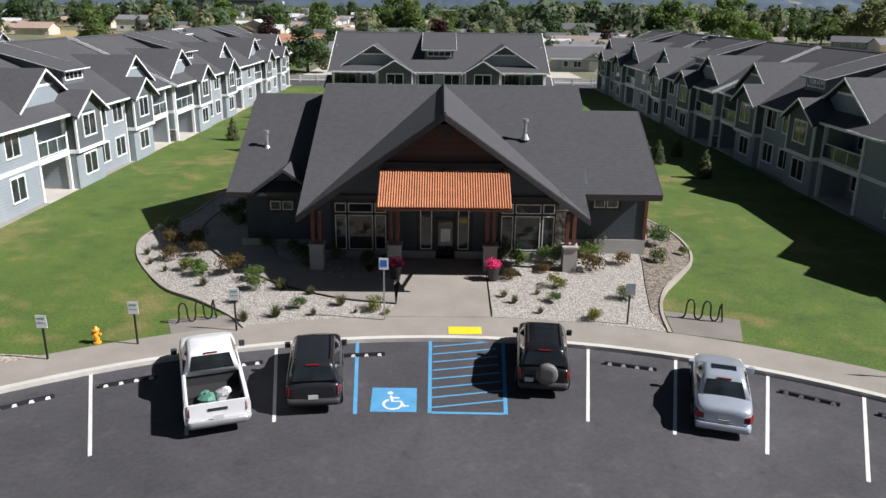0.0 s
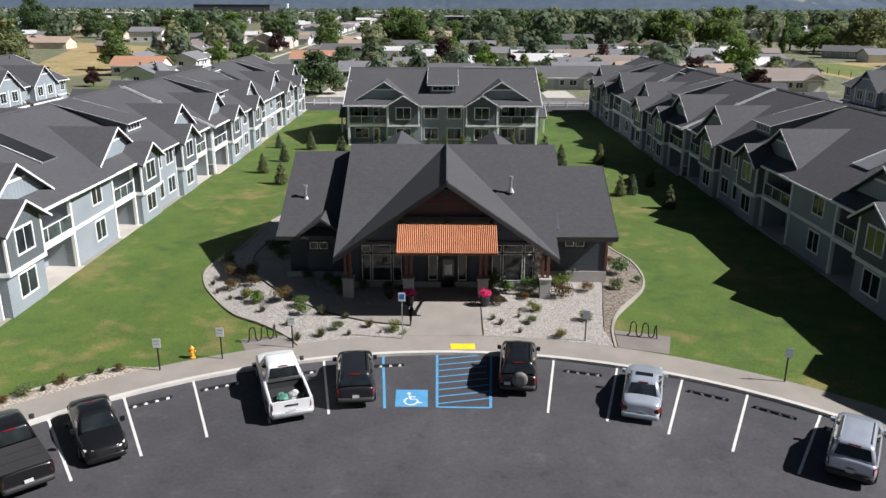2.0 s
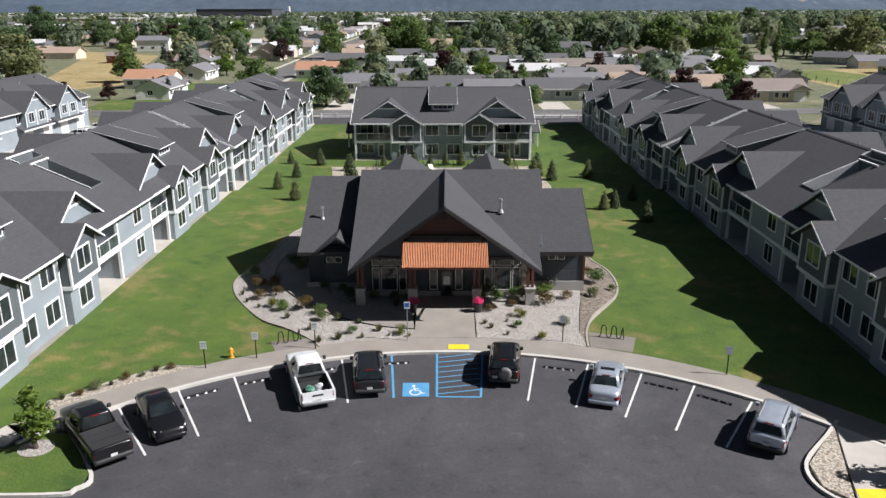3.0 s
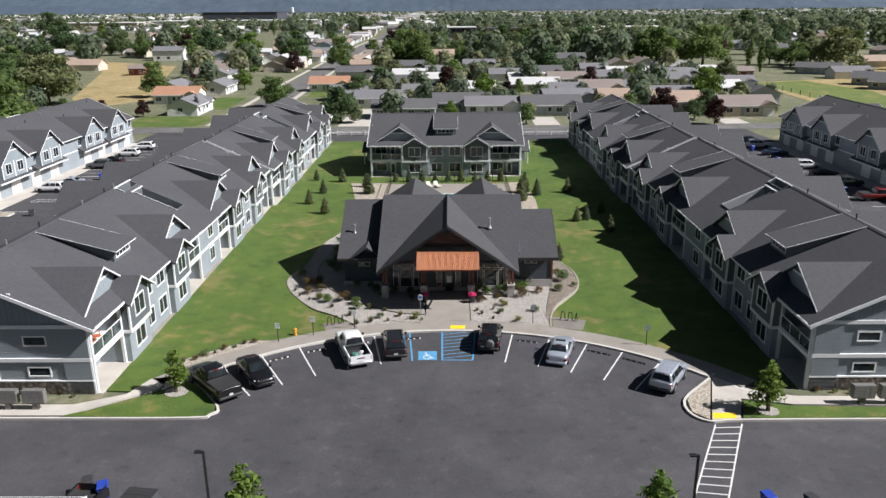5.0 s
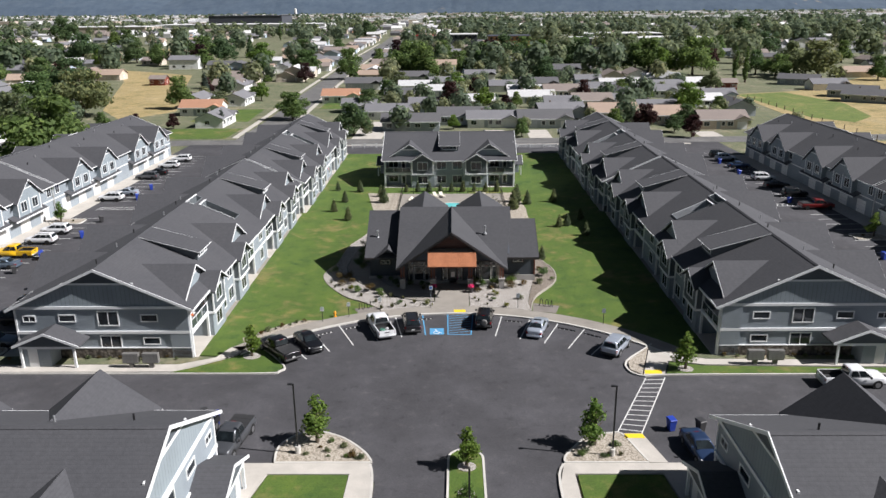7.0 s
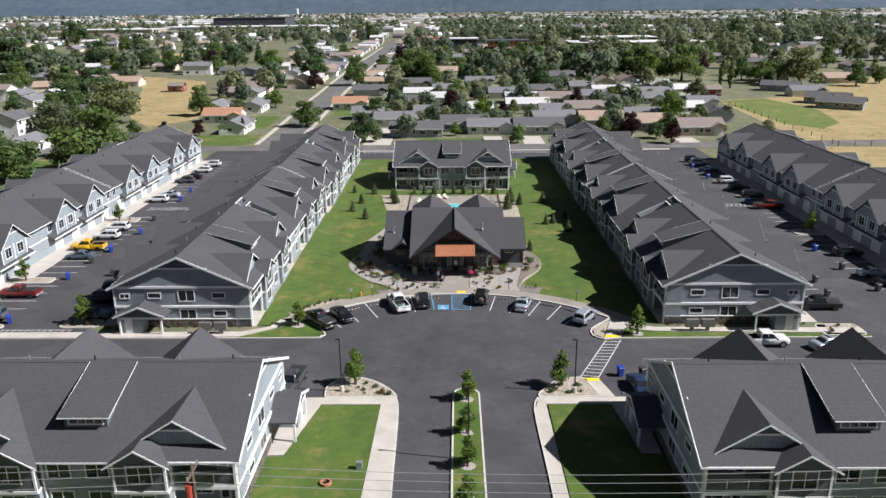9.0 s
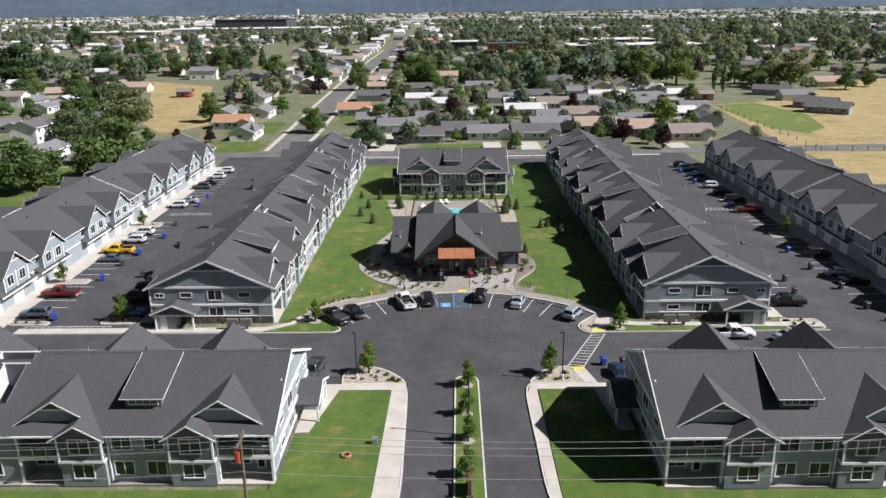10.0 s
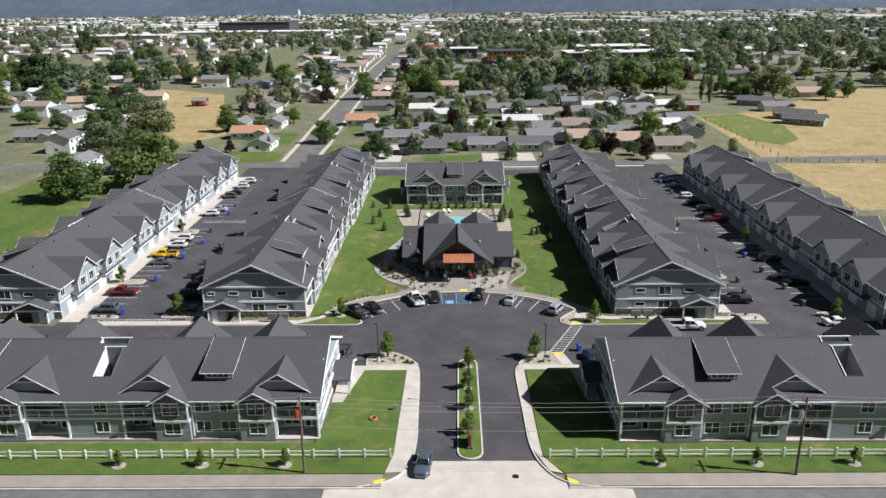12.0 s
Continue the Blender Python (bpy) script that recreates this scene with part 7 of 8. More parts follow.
def house(name, roof, wall, w, d, h, words, garage=True):
    """A house with a gable roof along x, its front to the south."""
    t = thing(name, words, "house")
    rise_z = d * 0.22
    part("wall", Mesh().prism([(-d / 2, -0.1), (d / 2, -0.1), (d / 2, h), (0, h + rise_z), (-d / 2, h)], "x", -w / 2, w / 2), WALLS[wall], t)
    rf = Mesh()
    e = 0.5
    z0 = h - e * 0.44
    rf.sheet([(-w / 2 - e, -d / 2 - e, z0 + 0.1), (w / 2 + e, -d / 2 - e, z0 + 0.1), (w / 2 + e, 0, h + rise_z + 0.12), (-w / 2 - e, 0, h + rise_z + 0.12)], 0.14)
    rf.sheet([(-w / 2 - e, 0, h + rise_z + 0.12), (w / 2 + e, 0, h + rise_z + 0.12), (w / 2 + e, d / 2 + e, z0 + 0.1), (-w / 2 - e, d / 2 + e, z0 + 0.1)], 0.14)
    part("roof", rf, ROOFS[roof], t)
    part("fascia", Mesh().box(-w / 2 - e, w / 2 + e, -d / 2 - e - 0.05, -d / 2 - e, z0 - 0.12, z0 + 0.1), TRIM, t)
    n = 4 if w > 12 else 3
    for k in range(n):
        x = -w / 2 + w * (k + 0.5) / n
        if garage and k == n - 1:
            part("garage_door", Mesh().box(x - 1.3, x + 1.3, -d / 2 - 0.06, -d / 2 + 0.02, 0, 2.1), DOOR_WHITE, t)
        elif k == 1:
            part("door", Mesh().box(x - 0.5, x + 0.5, -d / 2 - 0.06, -d / 2 + 0.02, 0.1, 2.1), DOOR_GREY, t)
            window_part(t, x + 1.3, 1.0, 0.9, 1.1, -d / 2, panes=1)
        else:
            window_part(t, x, 0.95, 1.5, 1.1, -d / 2)
    if h > 4:
        for k in range(3):
            window_part(t, -w / 2 + w * (k + 0.5) / 3, h - 1.7, 1.2, 1.1, -d / 2)
    for s in (-1, 1):
        window_part(t, 0.5, 0.95, 1.3, 1.1, s * w / 2, s, 2, "window", "v")
    if garage:
        g = Mesh()
        x = w / 2 - w / n * 0.5
        for s in (-1, 1):
            q = [(x, -d / 2 - 1.0, h + 1.0), (x, 0.2, h + 1.0), (x + s * 2.6, 0.2 - d * 0.2, h - 0.15), (x + s * 2.6, -d / 2 - 1.0, h - 0.15)]
            g.hull([(a, b, c - 0.14) for a, b, c in q], q)
        part("garage_roof", g, ROOFS[roof], t)
        part("garage_gable", Mesh().prism([(x - 2.2, h - 0.2), (x + 2.2, h - 0.2), (x, h + 0.8)], "y", -d / 2 - 0.5, -d / 2 - 0.3), WALLS[wall], t)
    part("chimney", Mesh().box(-w * 0.2 - 0.25, -w * 0.2 + 0.25, 0.6, 1.1, h, h + rise_z + 0.6), ROOFS["brown"], t)
    t["group"] = "houses of the town"
    return t


KINDS = []
for roof, wall, w, d, h, g, words in (("grey", "white", 14, 8, 2.7, True, "low white house with a grey roof"), ("dark", "grey", 15, 9, 2.8, True, "low grey house with a dark roof"), ("tan", "tan", 14, 10, 2.8, False, "tan house with a tan shingle roof"),
                                      ("orange", "white", 13, 9, 2.8, True, "white house with an orange-brown roof"), ("pale", "white", 16, 8, 2.6, False, "long white mobile home with a pale roof"), ("brown", "tan", 13, 9, 2.8, True, "tan house with a brown roof"),
                                      ("grey", "blue", 11, 8, 2.7, True, "pale blue house with a grey roof"), ("dark", "white", 12, 9, 5.4, True, "two-storey white house with a dark roof"), ("brown", "red", 7, 6, 3.0, False, "small dark red shed"), ("dark", "slate", 16, 8, 2.7, False, "long slate house with a dark roof")):
    KINDS.append(house("house", roof, wall, w, d, h, words, g))
for k, o in enumerate(KINDS):
    o.matrix_basis = pose(-200 + k * 26, 960, 0)


FAR_KINDS = []
for o in KINDS:
    f = new("house", None)
    for key in ("label", "category", "group"):
        f[key] = o[key]
    for ch in o.children:
        if ch.name.split(".")[0] in ("wall", "roof", "garage_door", "garage_roof", "window"):
            c = ch.copy()
            scene.collection.objects.link(c)
            c.parent = f
    f.matrix_basis = pose(o.matrix_basis.translation.x, 1000, 0)
    FAR_KINDS.append(f)


def town_house(k, x, y, turn=0.0, s=1.0):
    o = KINDS[k] if y < 235 else FAR_KINDS[k]
    c = copy_thing(o, pose(x, y, -0.03, 0, 0, turn))
    c.scale = (s, s, s)
    return c


for k, x, y, turn in ((7, -142, 152, 90), (0, -214, 399, 0), (2, -188, 303, 20), (2, -187, 322, 10), (2, -170, 312, 0), (2, -199, 288, 15), (0, -176, 230, 80), (4, -216, 278, 0), (0, -91, 203, 90), (3, -81, 178, 0), (0, -70, 154, 90), (5, -94, 279, 0), (0, -77, 206, 90), (8, -134, 282, 0),
                      (9, -11, 143, 0), (0, -19, 166, 0), (6, -8, 183, 0), (9, -16, 215, 0), (4, -13, 247, 0), (1, -37, 258, 0), (1, 4, 154, 0), (0, 12, 148, 0), (1, 27, 147, 0)):
    town_house(k, x, y, turn)
for k, x, y, turn in ((4, 7, 193, 0), (4, 29, 205, 0), (6, 37, 185, 0), (5, 48, 190, 0), (0, 23, 244, 0), (1, 37, 252, 0), (0, 14, 299, 0), (7, 54, 291, 0), (5, -78, 299, 90), (5, -84, 359, 90), (1, -88, 439, 90), (5, -90, 470, 90), (1, -92, 505, 90), (0, -88, 552, 90), (5, -87, 600, 90),
                      (0, -85, 676, 90), (0, -47, 444, 90), (1, -49, 530, 90), (0, -51, 611, 90), (3, -40, 210, 0), (5, 76, 143, 0), (2, 61, 153, 0), (0, 78, 221, 0)):
    town_house(k, x, y, turn)
for k, x, y, turn in ((4, 94, 275, 0), (4, 98, 252, 10), (8, 113, 245, 0), (0, 53, 191, 0), (2, 49, 160, 0), (9, 149, 214, -35), (9, 147, 199, -35), (9, 150, 262, -30), (0, 152, 241, 0), (2, 192, 297, 0), (1, -18, 290, 0), (0, 58, 232, 0), (0, -60 - 30, 255, 90), (1, -140, 190, 0), (0, -165, 175, 0), (0, -122, 121, 90), (4, -150, 215, 20)):
    town_house(k, x, y, turn)

for i, (k, x, y) in enumerate(((0, 66, 172), (4, 84, 190), (6, 96, 205), (1, 62, 212), (4, 70, 250), (0, 86, 240), (6, 60, 268), (5, 75, 290), (4, 30, 225), (0, -2, 262), (6, -30, 182), (1, 90, 172), (5, 42, 222), (0, 34, 166), (4, -2, 228))):
    town_house(k, x, y, (0, 8, 0, 90)[i % 4])
field("lawn", [(-128, -5), (-84, -5), (-84, 106), (-128, 106)], GRASS, "rough green grass behind the garages")
TREE_SPOTS = (
    ("olive", [(-119, 174, 16.3), (-122, 139, 12.9), (-110, 138, 10.1), (168, 309, 17.4), (167, 282, 19.4), (104, 238, 8.9)]),
    ("bright", [(-123, 168, 7.6), (-71, 215, 7.2), (2, 238, 8.6), (11, 182, 8.1), (1, 142, 4.3), (106, 316, 13.8), (74, 166, 10.9)]),
    ("dark", [(-265, 368, 24.1), (-258, 367, 25.6), (-427, 793, 28.4), (-240, 435, 20.6), (-299, 654, 18.1), (-144, 423, 17.3), (-180, 263, 11.6), (-26, 132, 9.7), (-27, 182, 8.2), (17, 383, 15.4), (34, 399, 19.1), (43, 283, 12.3), (69, 352, 19.0), (-94, 828, 20.8), (61, 134, 5.2), (215, 463, 17.2), (316, 796, 23.8)]),
    ("pine", [(-241, 358, 24.8), (-144, 488, 16.4), (54, 170, 6.9), (89, 165, 4.2), (91, 165, 3.2)]),
    ("green", [(-256, 438, 13.3), (-305, 637, 15.3), (-181, 408, 13.8), (-96, 321, 11.0), (-94, 193, 11.8), (-101, 147, 5.1), (-171, 205, 9.0), (-49, 304, 15.6), (-12, 300, 16.6), (23, 194, 5.2), (19, 128, 5.2), (-27, 327, 12.3), (96, 333, 15.8), (83, 165, 6.5), (150, 311, 12.5), (230, 389, 13.5), (193, 279, 11.4), (210, 290, 8.7)]),
    ("purple", [(-173, 426, 10.6), (-80, 146, 4.6), (-92, 149, 4.3), (-68, 290, 9.5), (0, 183, 10.0), (10, 237, 6.5), (50, 217, 7.2), (18, 179, 5.8), (53, 134, 8.2), (63, 125, 6.3), (69, 231, 6.1)]),
    ("wide", [(-165, 446, 18.2), (-49, 164, 9.5), (-20, 307, 19.5), (4, 337, 12.6), (103, 332, 19.0), (120, 314, 20.1), (154, 297, 12.2)]),
    ("spruce", [(-99, 238, 10.1), (-67, 150, 5.8), (31, 235, 8.6)]),
    ("poplar", [(-188, 793, 20.4), (131, 286, 16.0), (131, 273, 16.3)]),
)
for kind, spots in TREE_SPOTS:
    for x, y, h in spots:
        tree(kind, x, y, h, 0.0, 1.0 if kind in ("pine", "spruce", "poplar") else 1.12)
tree("wide", -88, 90, 17, 0.0, 1.2)
tree("wide", -103, 78, 14, 0.0, 1.2)
for x, y, h in ((-105, 112, 9), (-96, 120, 7), (-128, 165, 10), (-152, 118, 9)):
    tree("olive" if x % 2 else "green", x, y, h)

# middle distance: streets of houses and trees, thinning with distance
rng = random.Random(11)


def blocked(x, y):
    if -75 < x - (-(y - 125) * 0.018) + 0 < -42 and y < 870:
        return abs(x + 52 + (y - 125) * 0.022) < 9
    if 100 < x < 330 and y < 330:
        return True
    if -230 < x < -92 and 155 < y < 375 and abs(x + 108 + (y - 180) * 0.29) < 24:
        return True
    return False


HOUSE_STUFF = [WALLS["white"], WALLS["tan"], WALLS["grey"], WALLS["blue"], ROOFS["grey"], ROOFS["dark"], ROOFS["brown"], ROOFS["pale"], ROOFS["tan"], WINDOW_GLASS, DOOR_WHITE]
rows = Mesh()
street_lots = [(-52 - (y - 125) * 0.022 + s * rng.uniform(17, 20), y + rng.uniform(-3, 3)) for y in range(300, 850, 19) for s in (-1, 1)]
for i in range(400):
    y = 250 + 660 * (i / 340) ** 1.15 + rng.uniform(-15, 15)
    x = rng.uniform(-0.64, 0.64) * (y + 100)
    on_street = i >= 340
    if on_street:
        if i - 340 >= len(street_lots):
            break
        x, y = street_lots[i - 340]
    elif blocked(x, y) or (abs(x) < 75 and y < 320) or abs(x + 52 + (y - 125) * 0.022) < 32:
        continue
    w, d, h = rng.uniform(11, 17), rng.uniform(8, 10), rng.uniform(2.6, 3.2) if rng.random() < 0.85 else 5.4
    wall, roof = rng.randrange(4), 4 + rng.randrange(5)
    if rng.random() < 0.65:
        rows.prism([(y - d / 2, -0.1), (y + d / 2, -0.1), (y + d / 2, h), (y, h + d * 0.2), (y - d / 2, h)], "x", x - w / 2, x + w / 2, wall)
        rows.sheet([(x - w / 2 - 0.5, y - d / 2 - 0.5, h - 0.1), (x + w / 2 + 0.5, y - d / 2 - 0.5, h - 0.1), (x + w / 2 + 0.5, y, h + d * 0.22), (x - w / 2 - 0.5, y, h + d * 0.22)], 0.15, roof)
        rows.sheet([(x - w / 2 - 0.5, y, h + d * 0.22), (x + w / 2 + 0.5, y, h + d * 0.22), (x + w / 2 + 0.5, y + d / 2 + 0.5, h - 0.1), (x - w / 2 - 0.5, y + d / 2 + 0.5, h - 0.1)], 0.15, roof)
        for k in range(3):
            cx = x - w / 2 + w * (k + 0.5) / 3
            rows.box(cx - 0.8, cx + 0.8, y - d / 2 - 0.06, y - d / 2 + 0.02, 0.2 if k == 2 else 1.0, 2.1, 10 if k == 2 else 9)
    else:
        rows.prism([(x - d / 2, -0.1), (x + d / 2, -0.1), (x + d / 2, h), (x, h + d * 0.2), (x - d / 2, h)], "y", y + w / 2, y - w / 2, wall)
        for s in (-1, 1):
            rows.hull([(x, y - w / 2 - 0.5, h + d * 0.22 - 0.15), (x, y + w / 2 + 0.5, h + d * 0.22 - 0.15), (x + s * (d / 2 + 0.5), y + w / 2 + 0.5, h - 0.25), (x + s * (d / 2 + 0.5), y - w / 2 - 0.5, h - 0.25)],
                      [(x, y - w / 2 - 0.5, h + d * 0.22), (x, y + w / 2 + 0.5, h + d * 0.22), (x + s * (d / 2 + 0.5), y + w / 2 + 0.5, h - 0.1), (x + s * (d / 2 + 0.5), y - w / 2 - 0.5, h - 0.1)], roof)
        rows.box(x - 1.3, x + 1.3, y - w / 2 - 0.06, y - w / 2 + 0.02, 0.1, 2.1, 10)
tagged(part("town_houses", rows, HOUSE_STUFF), "rows of low houses of the town", "houses", "", "stuff")
for i in range(125):
    y = 150 + 330 * (i / 125) + rng.uniform(-20, 20)
    x = rng.uniform(-0.64, 0.64) * (y + 120)
    if blocked(x, y) or (abs(x) < 62 and y < 330 and rng.random() < 0.6):
        continue
    kind = rng.choice(("green", "green", "wide", "dark", "pine", "olive", "bright", "wide", "purple", "green"))
    h = rng.uniform(3.5, 7.5) if abs(x) < 130 and y < 330 else rng.uniform(8, 17)
    tree(kind, x, y, h, 0.0, 1.2)


# far woods: clumps of foliage in one sheet of stuff
def far_woods(name, count, y0, y1, size, mat, seed, power=1.0, spread=0.66, per=14, lean=0.0):
    r = np.random.default_rng(seed)
    y = y0 + (y1 - y0) * r.random(count) ** power
    x = ((r.random(count) * 2 - 1) * (1 - lean) + lean) * spread * (y + 120)
    patch = np.sin(x * 0.011 + seed) + np.sin(y * 0.009 + x * 0.004) + 0.7 * np.sin(x * 0.031 - y * 0.02)
    keep = patch + r.normal(size=count) * 0.8 > -0.35
    keep &= ~((x > 98) & (x < 330) & (y < 330)) & (np.abs(x + 52 + (y - 125) * 0.022) > 26) & ~((np.abs(x + 108 + (y - 180) * 0.29) < 24) & (y > 155) & (y < 375))
    x, y = x[keep], y[keep]
    n = len(x)
    h = size * r.uniform(0.6, 1.35, n)
    d = r.normal(size=(n, per, 3))
    d /= np.linalg.norm(d, axis=2)[:, :, None]
    rad = h[:, None, None] * 0.45
    base = np.stack([x, y, h * 0.55], 1)[:, None, :]
    c = base + d * rad * np.array([1, 1, 1.1]) * r.uniform(0.5, 1.0, (n, per, 1))
    a = d + r.normal(size=(n, per, 3)) * 0.22
    a /= np.linalg.norm(a, axis=2)[:, :, None]
    u = np.cross(a, r.normal(size=(n, per, 3)))
    u /= np.linalg.norm(u, axis=2)[:, :, None]
    v = np.cross(a, u)
    s = h[:, None, None] * (0.24 if per < 20 else 0.15 if per < 50 else 0.075)
    q = np.stack([c - u * s, c - v * s, c + u * s, c + v * s], 2).reshape(-1, 3)
    me = bpy.data.meshes.new(name)
    me.from_pydata(q.tolist(), [], np.arange(len(q)).reshape(-1, 4).tolist())
    me.materials.append(mat)
    return tagged(new(name, me), "far tree crowns over the town", "woods", "", "stuff")


# Distance haze goes into these leaf colours, greyer and paler than near leaves.
LEAF_HAZED = leafy("hazed_far_leaves", (0.14, 0.19, 0.125))
LEAF_HAZED_PALE = leafy("hazed_pale_leaves", (0.185, 0.225, 0.145))
far_woods("garden_trees", 150, 128, 330, 4.5, LEAF_HAZED_PALE, 8, 1.0, 0.5, 260)
far_woods("garden_trees", 110, 150, 400, 7, LEAF_HAZED, 9, 1.0, 0.62, 300)
far_woods("town_trees", 430, 300, 900, 13, LEAF_HAZED, 2, 1.0, 0.66, 260)
far_woods("town_trees", 280, 260, 900, 9.5, LEAF_HAZED_PALE, 7, 1.0, 0.66, 240)
far_woods("garden_trees", 80, 138, 330, 6.0, LEAF_HAZED, 14, 1.0, 0.42, 260, 0.3)
far_woods("town_trees", 190, 335, 900, 14, LEAF_HAZED, 12, 1.0, 0.62, 240, 0.55)
far_woods("distant_trees", 700, 850, 1900, 13, LEAF_HAZED, 13, 1.0, 0.62, 40, 0.5)
far_woods("distant_trees", 1500, 860, 1700, 11, LEAF_HAZED, 3, 1.0, 0.66, 40)
far_woods("distant_trees", 800, 800, 1700, 11, LEAF_HAZED_PALE, 4, 1.0, 0.66, 40)
far_woods("distant_trees", 2600, 1600, 3900, 13, LEAF_HAZED, 5, 0.9)
far_woods("distant_trees", 1200, 1600, 3900, 12, LEAF_HAZED_PALE, 6, 0.9)


def far_roofs(name, count, y0, y1, mats, seed, wide, tall):
    r = random.Random(seed)
    m = Mesh()
    for i in range(count):
        y = y0 + (y1 - y0) * r.random()
        x = r.uniform(-0.66, 0.66) * (y + 120)
        w, d, h = r.uniform(*wide), r.uniform(wide[0], wide[1]) * 0.7, r.uniform(*tall)
        s = r.randrange(len(mats))
        if wide[1] > 30:
            m.box(x - w / 2, x + w / 2, y - d / 2, y + d / 2, -0.1, h, s)
        else:
            m.prism([(y - d / 2, -0.1), (y + d / 2, -0.1), (y + d / 2, h), (y, h + d * 0.25), (y - d / 2, h)], "x", x - w / 2, x + w / 2, s)
    tagged(part(name, m, mats), "roofs and walls of the far town", "buildings", "", "stuff")


PALE_ROOF = plain("pale_flat_roof", (0.6, 0.6, 0.6), 0.8)
TAN_WALL = plain("tan_wall", (0.42, 0.36, 0.3), 0.8)
far_roofs("distant_buildings", 760, 880, 1700, [ROOFS["grey"], WALLS["white"], ROOFS["brown"], ROOFS["pale"], ROOFS["dark"]], 21, (9, 18), (3, 5))
far_roofs("distant_buildings", 900, 1700, 3900, [PALE_ROOF, TAN_WALL, PALE_ROOF, PALE_ROOF], 22, (25, 110), (6, 11))


def block(name, words, x0, x1, y0, y1, h, wall, roof, rows=0, cols=0):
    t = thing(name, words, "building")
    part("wall", Mesh().box(x0, x1, y0, y1, -0.1, h), wall, t)
    part("roof", Mesh().box(x0 - 0.8, x1 + 0.8, y0 - 0.8, y1 + 0.8, h, h + 0.6), roof, t)
    for i in range(rows):
        for j in range(cols):
            x = x0 + (x1 - x0) * (j + 0.5) / cols
            z = h * (i + 0.3) / rows
            part("window", Mesh().box(x - 0.9, x + 0.9, y0 - 0.12, y0 + 0.02, z, z + h / rows * 0.5), WINDOW_GLASS, t)
    return t


DARK_WALL = plain("dark_cladding", (0.06, 0.065, 0.08), 0.7)
ORANGE_WALL = plain("orange_cladding", (0.4, 0.2, 0.09), 0.7)
block("flat_block", "dark new apartment block under flat roofs", -2, 22, 590, 615, 11, DARK_WALL, PALE_ROOF, 3, 6)
block("flat_block", "dark and orange new apartment block", 30, 62, 545, 570, 11, ORANGE_WALL, DARK_WALL, 3, 8)
block("school", "long low building with pale flat roofs", 100, 210, 560, 600, 8, DARK_WALL, PALE_ROOF, 1, 18)
block("school", "long low annex with a pale flat roof", 120, 190, 640, 680, 9, DARK_WALL, PALE_ROOF, 1, 10)
block("store", "long pale store with a white front", -470, -200, 1180, 1260, 10, PALE_ROOF, PALE_ROOF)
block("store", "large dark store with a red sign wall", -430, -300, 1330, 1420, 22, DARK_WALL, DARK_WALL)
block("store", "grey hardware store with a blue front panel", -560, -440, 1060, 1130, 10, TAN_WALL, PALE_ROOF)
RED_ROOF = plain("red_metal_roof", (0.35, 0.03, 0.03), 0.5)
block("red_hall", "low hall with a bright red roof", -38, -14, 780, 800, 4, TAN_WALL, RED_ROOF)
wt = thing("water_tower", "white cylindrical water tower far off", "water tower", pose(-720, 3600, 0))
part("tank", Mesh().rod((0, 0, 0), (0, 0, 34), 6, 14), PALE_ROOF, wt)
part("cap", Mesh().rod((0, 0, 34), (0, 0, 36), 6, 14, r2=2), PALE_ROOF, wt)

# hills on the skyline, distance haze painted into their blue-grey colour
HILL = Nodes("haze_painted_hills", 1.0)
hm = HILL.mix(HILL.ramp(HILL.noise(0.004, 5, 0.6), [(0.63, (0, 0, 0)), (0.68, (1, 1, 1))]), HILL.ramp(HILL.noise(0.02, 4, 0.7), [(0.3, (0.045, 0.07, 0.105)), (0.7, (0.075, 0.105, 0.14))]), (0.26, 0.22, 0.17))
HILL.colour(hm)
hills = Mesh()
nx, ny = 90, 8
pts = []
for j in range(ny + 1):
    for i in range(nx + 1):
        x = -3400 + 6800 * i / nx
        y = 3950 + 800 * j / ny
        z = (j / ny) ** 0.8 * (330 + 90 * math.sin(x * 0.0016 + 1.0) + 50 * math.sin(x * 0.005)) + 14 * noise.noise(Vector((x * 0.004, y * 0.004, 0))) * j
        pts.append((x, y, z - 1))
hills.v = pts
for j in range(ny):
    for i in range(nx):
        k = j * (nx + 1) + i
        hills.f.append((k, k + 1, k + nx + 2, k + nx + 1))
        hills.m.append(0)
structure("backdrop", hills, HILL.mat, "wooded skyline hills with haze painted into their colour", "backdrop")

# ---- furniture on the patios and lawns ----
GRILL_BLACK = plain("grill_cover", (0.02, 0.02, 0.022), 0.6, vary=0.25)
SEAT_WHITE = plain("white_plastic", (0.72, 0.72, 0.7), 0.5, vary=0.06)
UMBRELLA_RED = plain("red_cloth", (0.55, 0.03, 0.03), 0.8, vary=0.15)
RUST_ORANGE = plain("orange_cushion", (0.5, 0.14, 0.05), 0.9, vary=0.15)
BRICK_RED = plain("fire_pit_brick", (0.36, 0.16, 0.09), 0.85, vary=0.25)


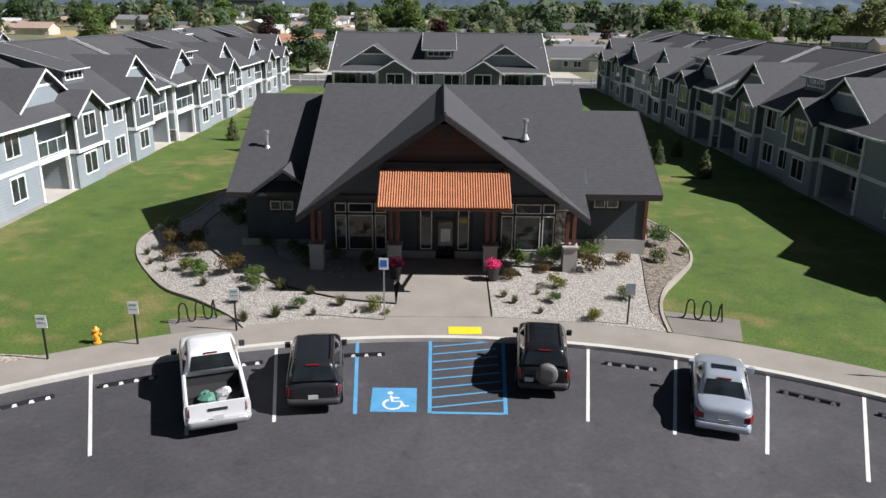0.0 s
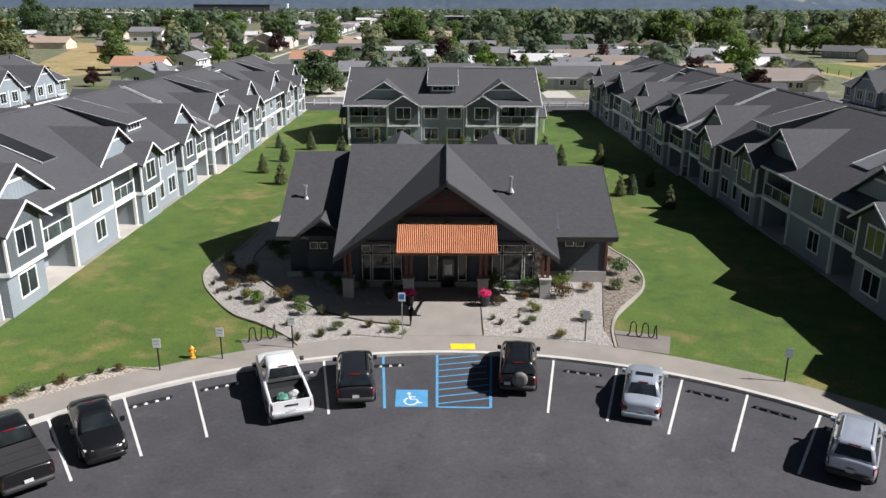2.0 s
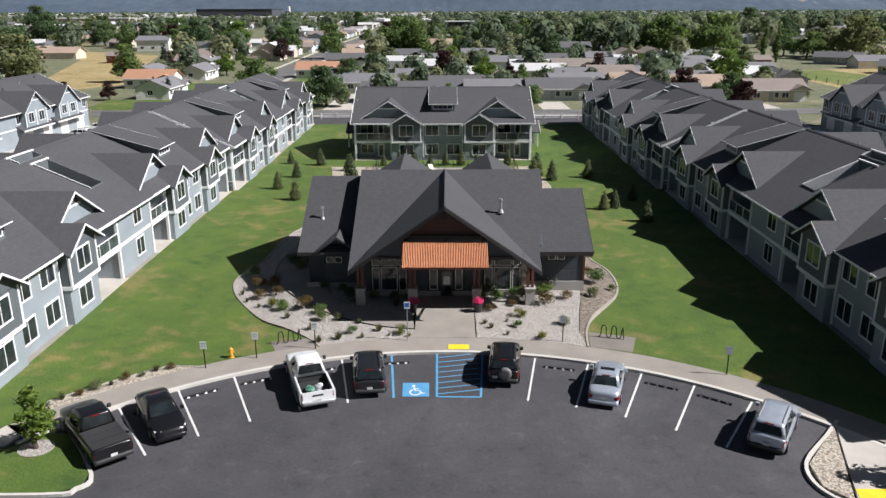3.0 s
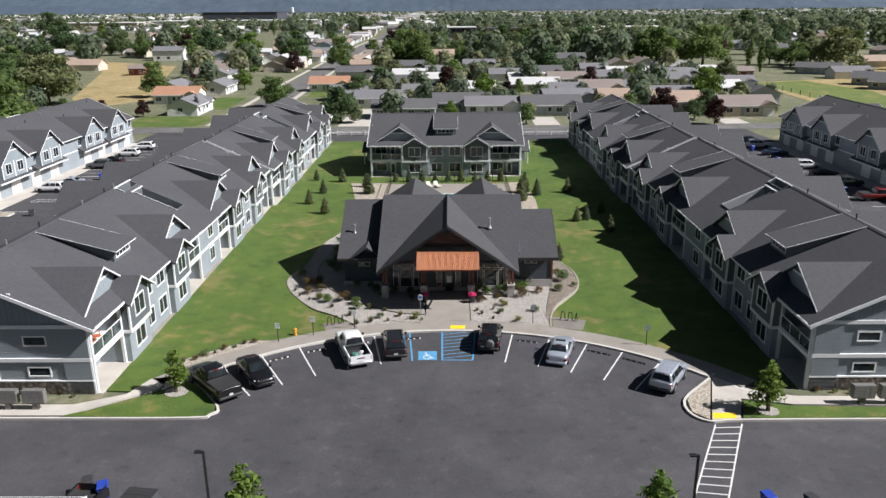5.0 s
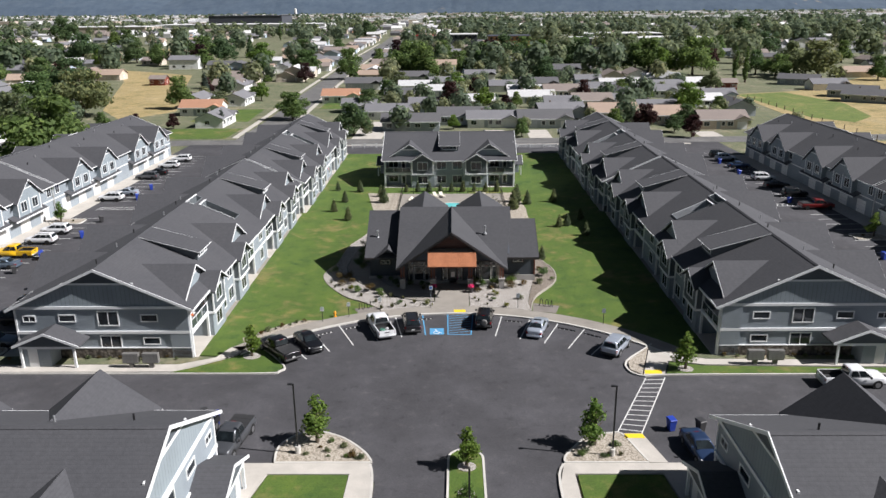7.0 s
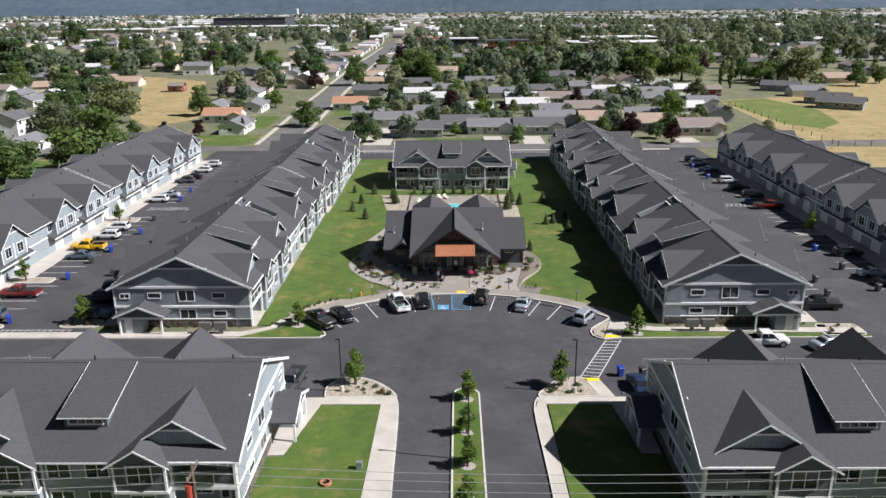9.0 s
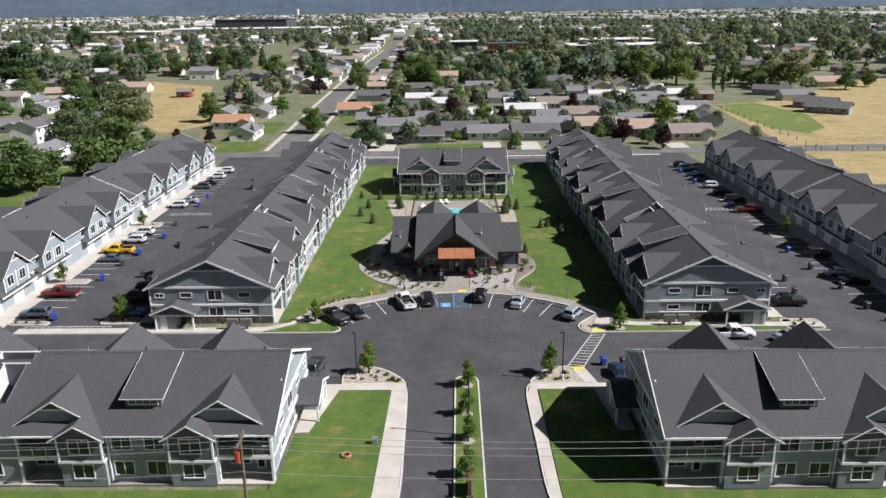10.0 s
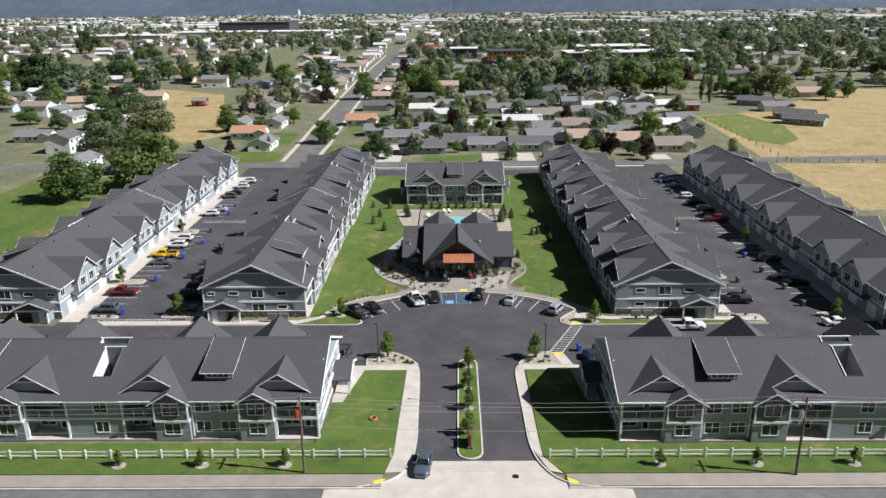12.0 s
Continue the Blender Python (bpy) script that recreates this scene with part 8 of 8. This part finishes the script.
def grill(x, y, deg=0, z=0.16):
    t = thing("grill", "black covered barbecue grill on a patio", "grill", pose(x, y, z, 0, 0, deg), "patio grills")
    m = Mesh()
    for sx in (-1, 1):
        for sy in (-1, 1):
            m.rod((sx * 0.42, sy * 0.2, 0), (sx * 0.42, sy * 0.2, 0.6), 0.03, 6)
    part("frame", m, BLACK, t)
    part("fire_box", Mesh().box(-0.5, 0.5, -0.28, 0.28, 0.5, 0.82), GRILL_BLACK, t)
    part("hood", Mesh().prism([(-0.28, 0.82), (0.28, 0.82), (0.26, 0.98), (0.12, 1.12), (-0.12, 1.12), (-0.26, 0.98)], "x", -0.48, 0.48), GRILL_BLACK, t)
    for sx in (-1, 1):
        part("side_shelf", Mesh().box(*sorted((sx * 0.5, sx * 0.85)), -0.22, 0.22, 0.76, 0.8), GRILL_BLACK, t)


def patio_chair(x, y, z, deg, mat, words):
    t = thing("patio_chair", words, "chair", pose(x, y, z, 0, 0, deg), "patio chairs")
    part("seat", Mesh().box(-0.26, 0.26, -0.26, 0.26, 0.38, 0.43), mat, t)
    part("backrest", Mesh().hull([(-0.26, 0.22, 0.43), (0.26, 0.22, 0.43), (0.26, 0.27, 0.43), (-0.26, 0.27, 0.43)], [(-0.24, 0.36, 0.95), (0.24, 0.36, 0.95), (0.24, 0.4, 0.95), (-0.24, 0.4, 0.95)]), mat, t)
    for sx in (-1, 1):
        part("armrest", Mesh().box(sx * 0.28 - 0.03, sx * 0.28 + 0.03, -0.25, 0.28, 0.62, 0.66), mat, t)
        for sy in (-1, 1):
            part("leg", Mesh().rod((sx * 0.27, sy * 0.24, 0), (sx * 0.24, sy * 0.22, 0.62 if sy < 0 else 0.4), 0.025, 6), mat, t)


def patio_table(x, y, z):
    t = thing("patio_table", "small round white patio table on a balcony", "table", pose(x, y, z))
    part("tabletop", Mesh().rod((0, 0, 0.66), (0, 0, 0.7), 0.38, 14), SEAT_WHITE, t)
    part("pedestal", Mesh().rod((0, 0, 0.03), (0, 0, 0.66), 0.03, 8), SEAT_WHITE, t)
    part("foot", Mesh().rod((0, 0, 0), (0, 0, 0.03), 0.22, 12), SEAT_WHITE, t)


grill(-25.6, 26.0, 90)
grill(-25.6, 51.6, 90)
grill(-25.6, 3.4, 90)
patio_chair(-25.9, 25.2, FLOOR2, 200, SEAT_WHITE, "white plastic armchair on a balcony")
patio_chair(-25.8, 27.2, FLOOR2, 330, SEAT_WHITE, "white plastic armchair on a balcony")
patio_table(-25.8, 26.2, FLOOR2)
patio_chair(-26.0, -3.4, FLOOR2, 60, RUST_ORANGE, "patio chair with orange cushions on a balcony")
patio_chair(-26.0, -2.3, FLOOR2, 120, RUST_ORANGE, "patio chair with orange cushions on a balcony")
um = thing("patio_umbrella", "red cloth umbrella open over a patio", "umbrella", pose(-25.4, 76.9, 0.16))
part("pole", Mesh().rod((0, 0, 0.08), (0, 0, 2.3), 0.025, 6), METAL, um)
part("base_plate", Mesh().rod((0, 0, 0), (0, 0, 0.08), 0.25, 12), BLACK, um)
part("canopy", Mesh().rod((0, 0, 1.9), (0, 0, 2.3), 1.2, 8, r2=0.05), UMBRELLA_RED, um)
pit = thing("fire_pit", "low round reddish brick ring on the lawn", "fire pit", pose(-10.57, -38.5, TOP - 0.03))
ringm = Mesh()
ribbon(ringm, [(0.42 * math.cos(radians(k * 30)), 0.42 * math.sin(radians(k * 30))) for k in range(12)], 0.16, 0.0, 0.22, close=True)
part("brick_ring", ringm, BRICK_RED, pit)
part("ash_bed", Mesh().rod((0, 0, 0), (0, 0, 0.06), 0.36, 12), BLACK, pit)
box_ = thing("utility_box", "small grey utility box beside the walk", "utility box", pose(-8.0, -36.3, TOP - 0.02))
part("cabinet", Mesh().box(-0.25, 0.25, -0.2, 0.2, 0, 0.62), SIGN_BACK, box_)
part("lid", Mesh().box(-0.28, 0.28, -0.23, 0.23, 0.62, 0.68), METAL, box_)
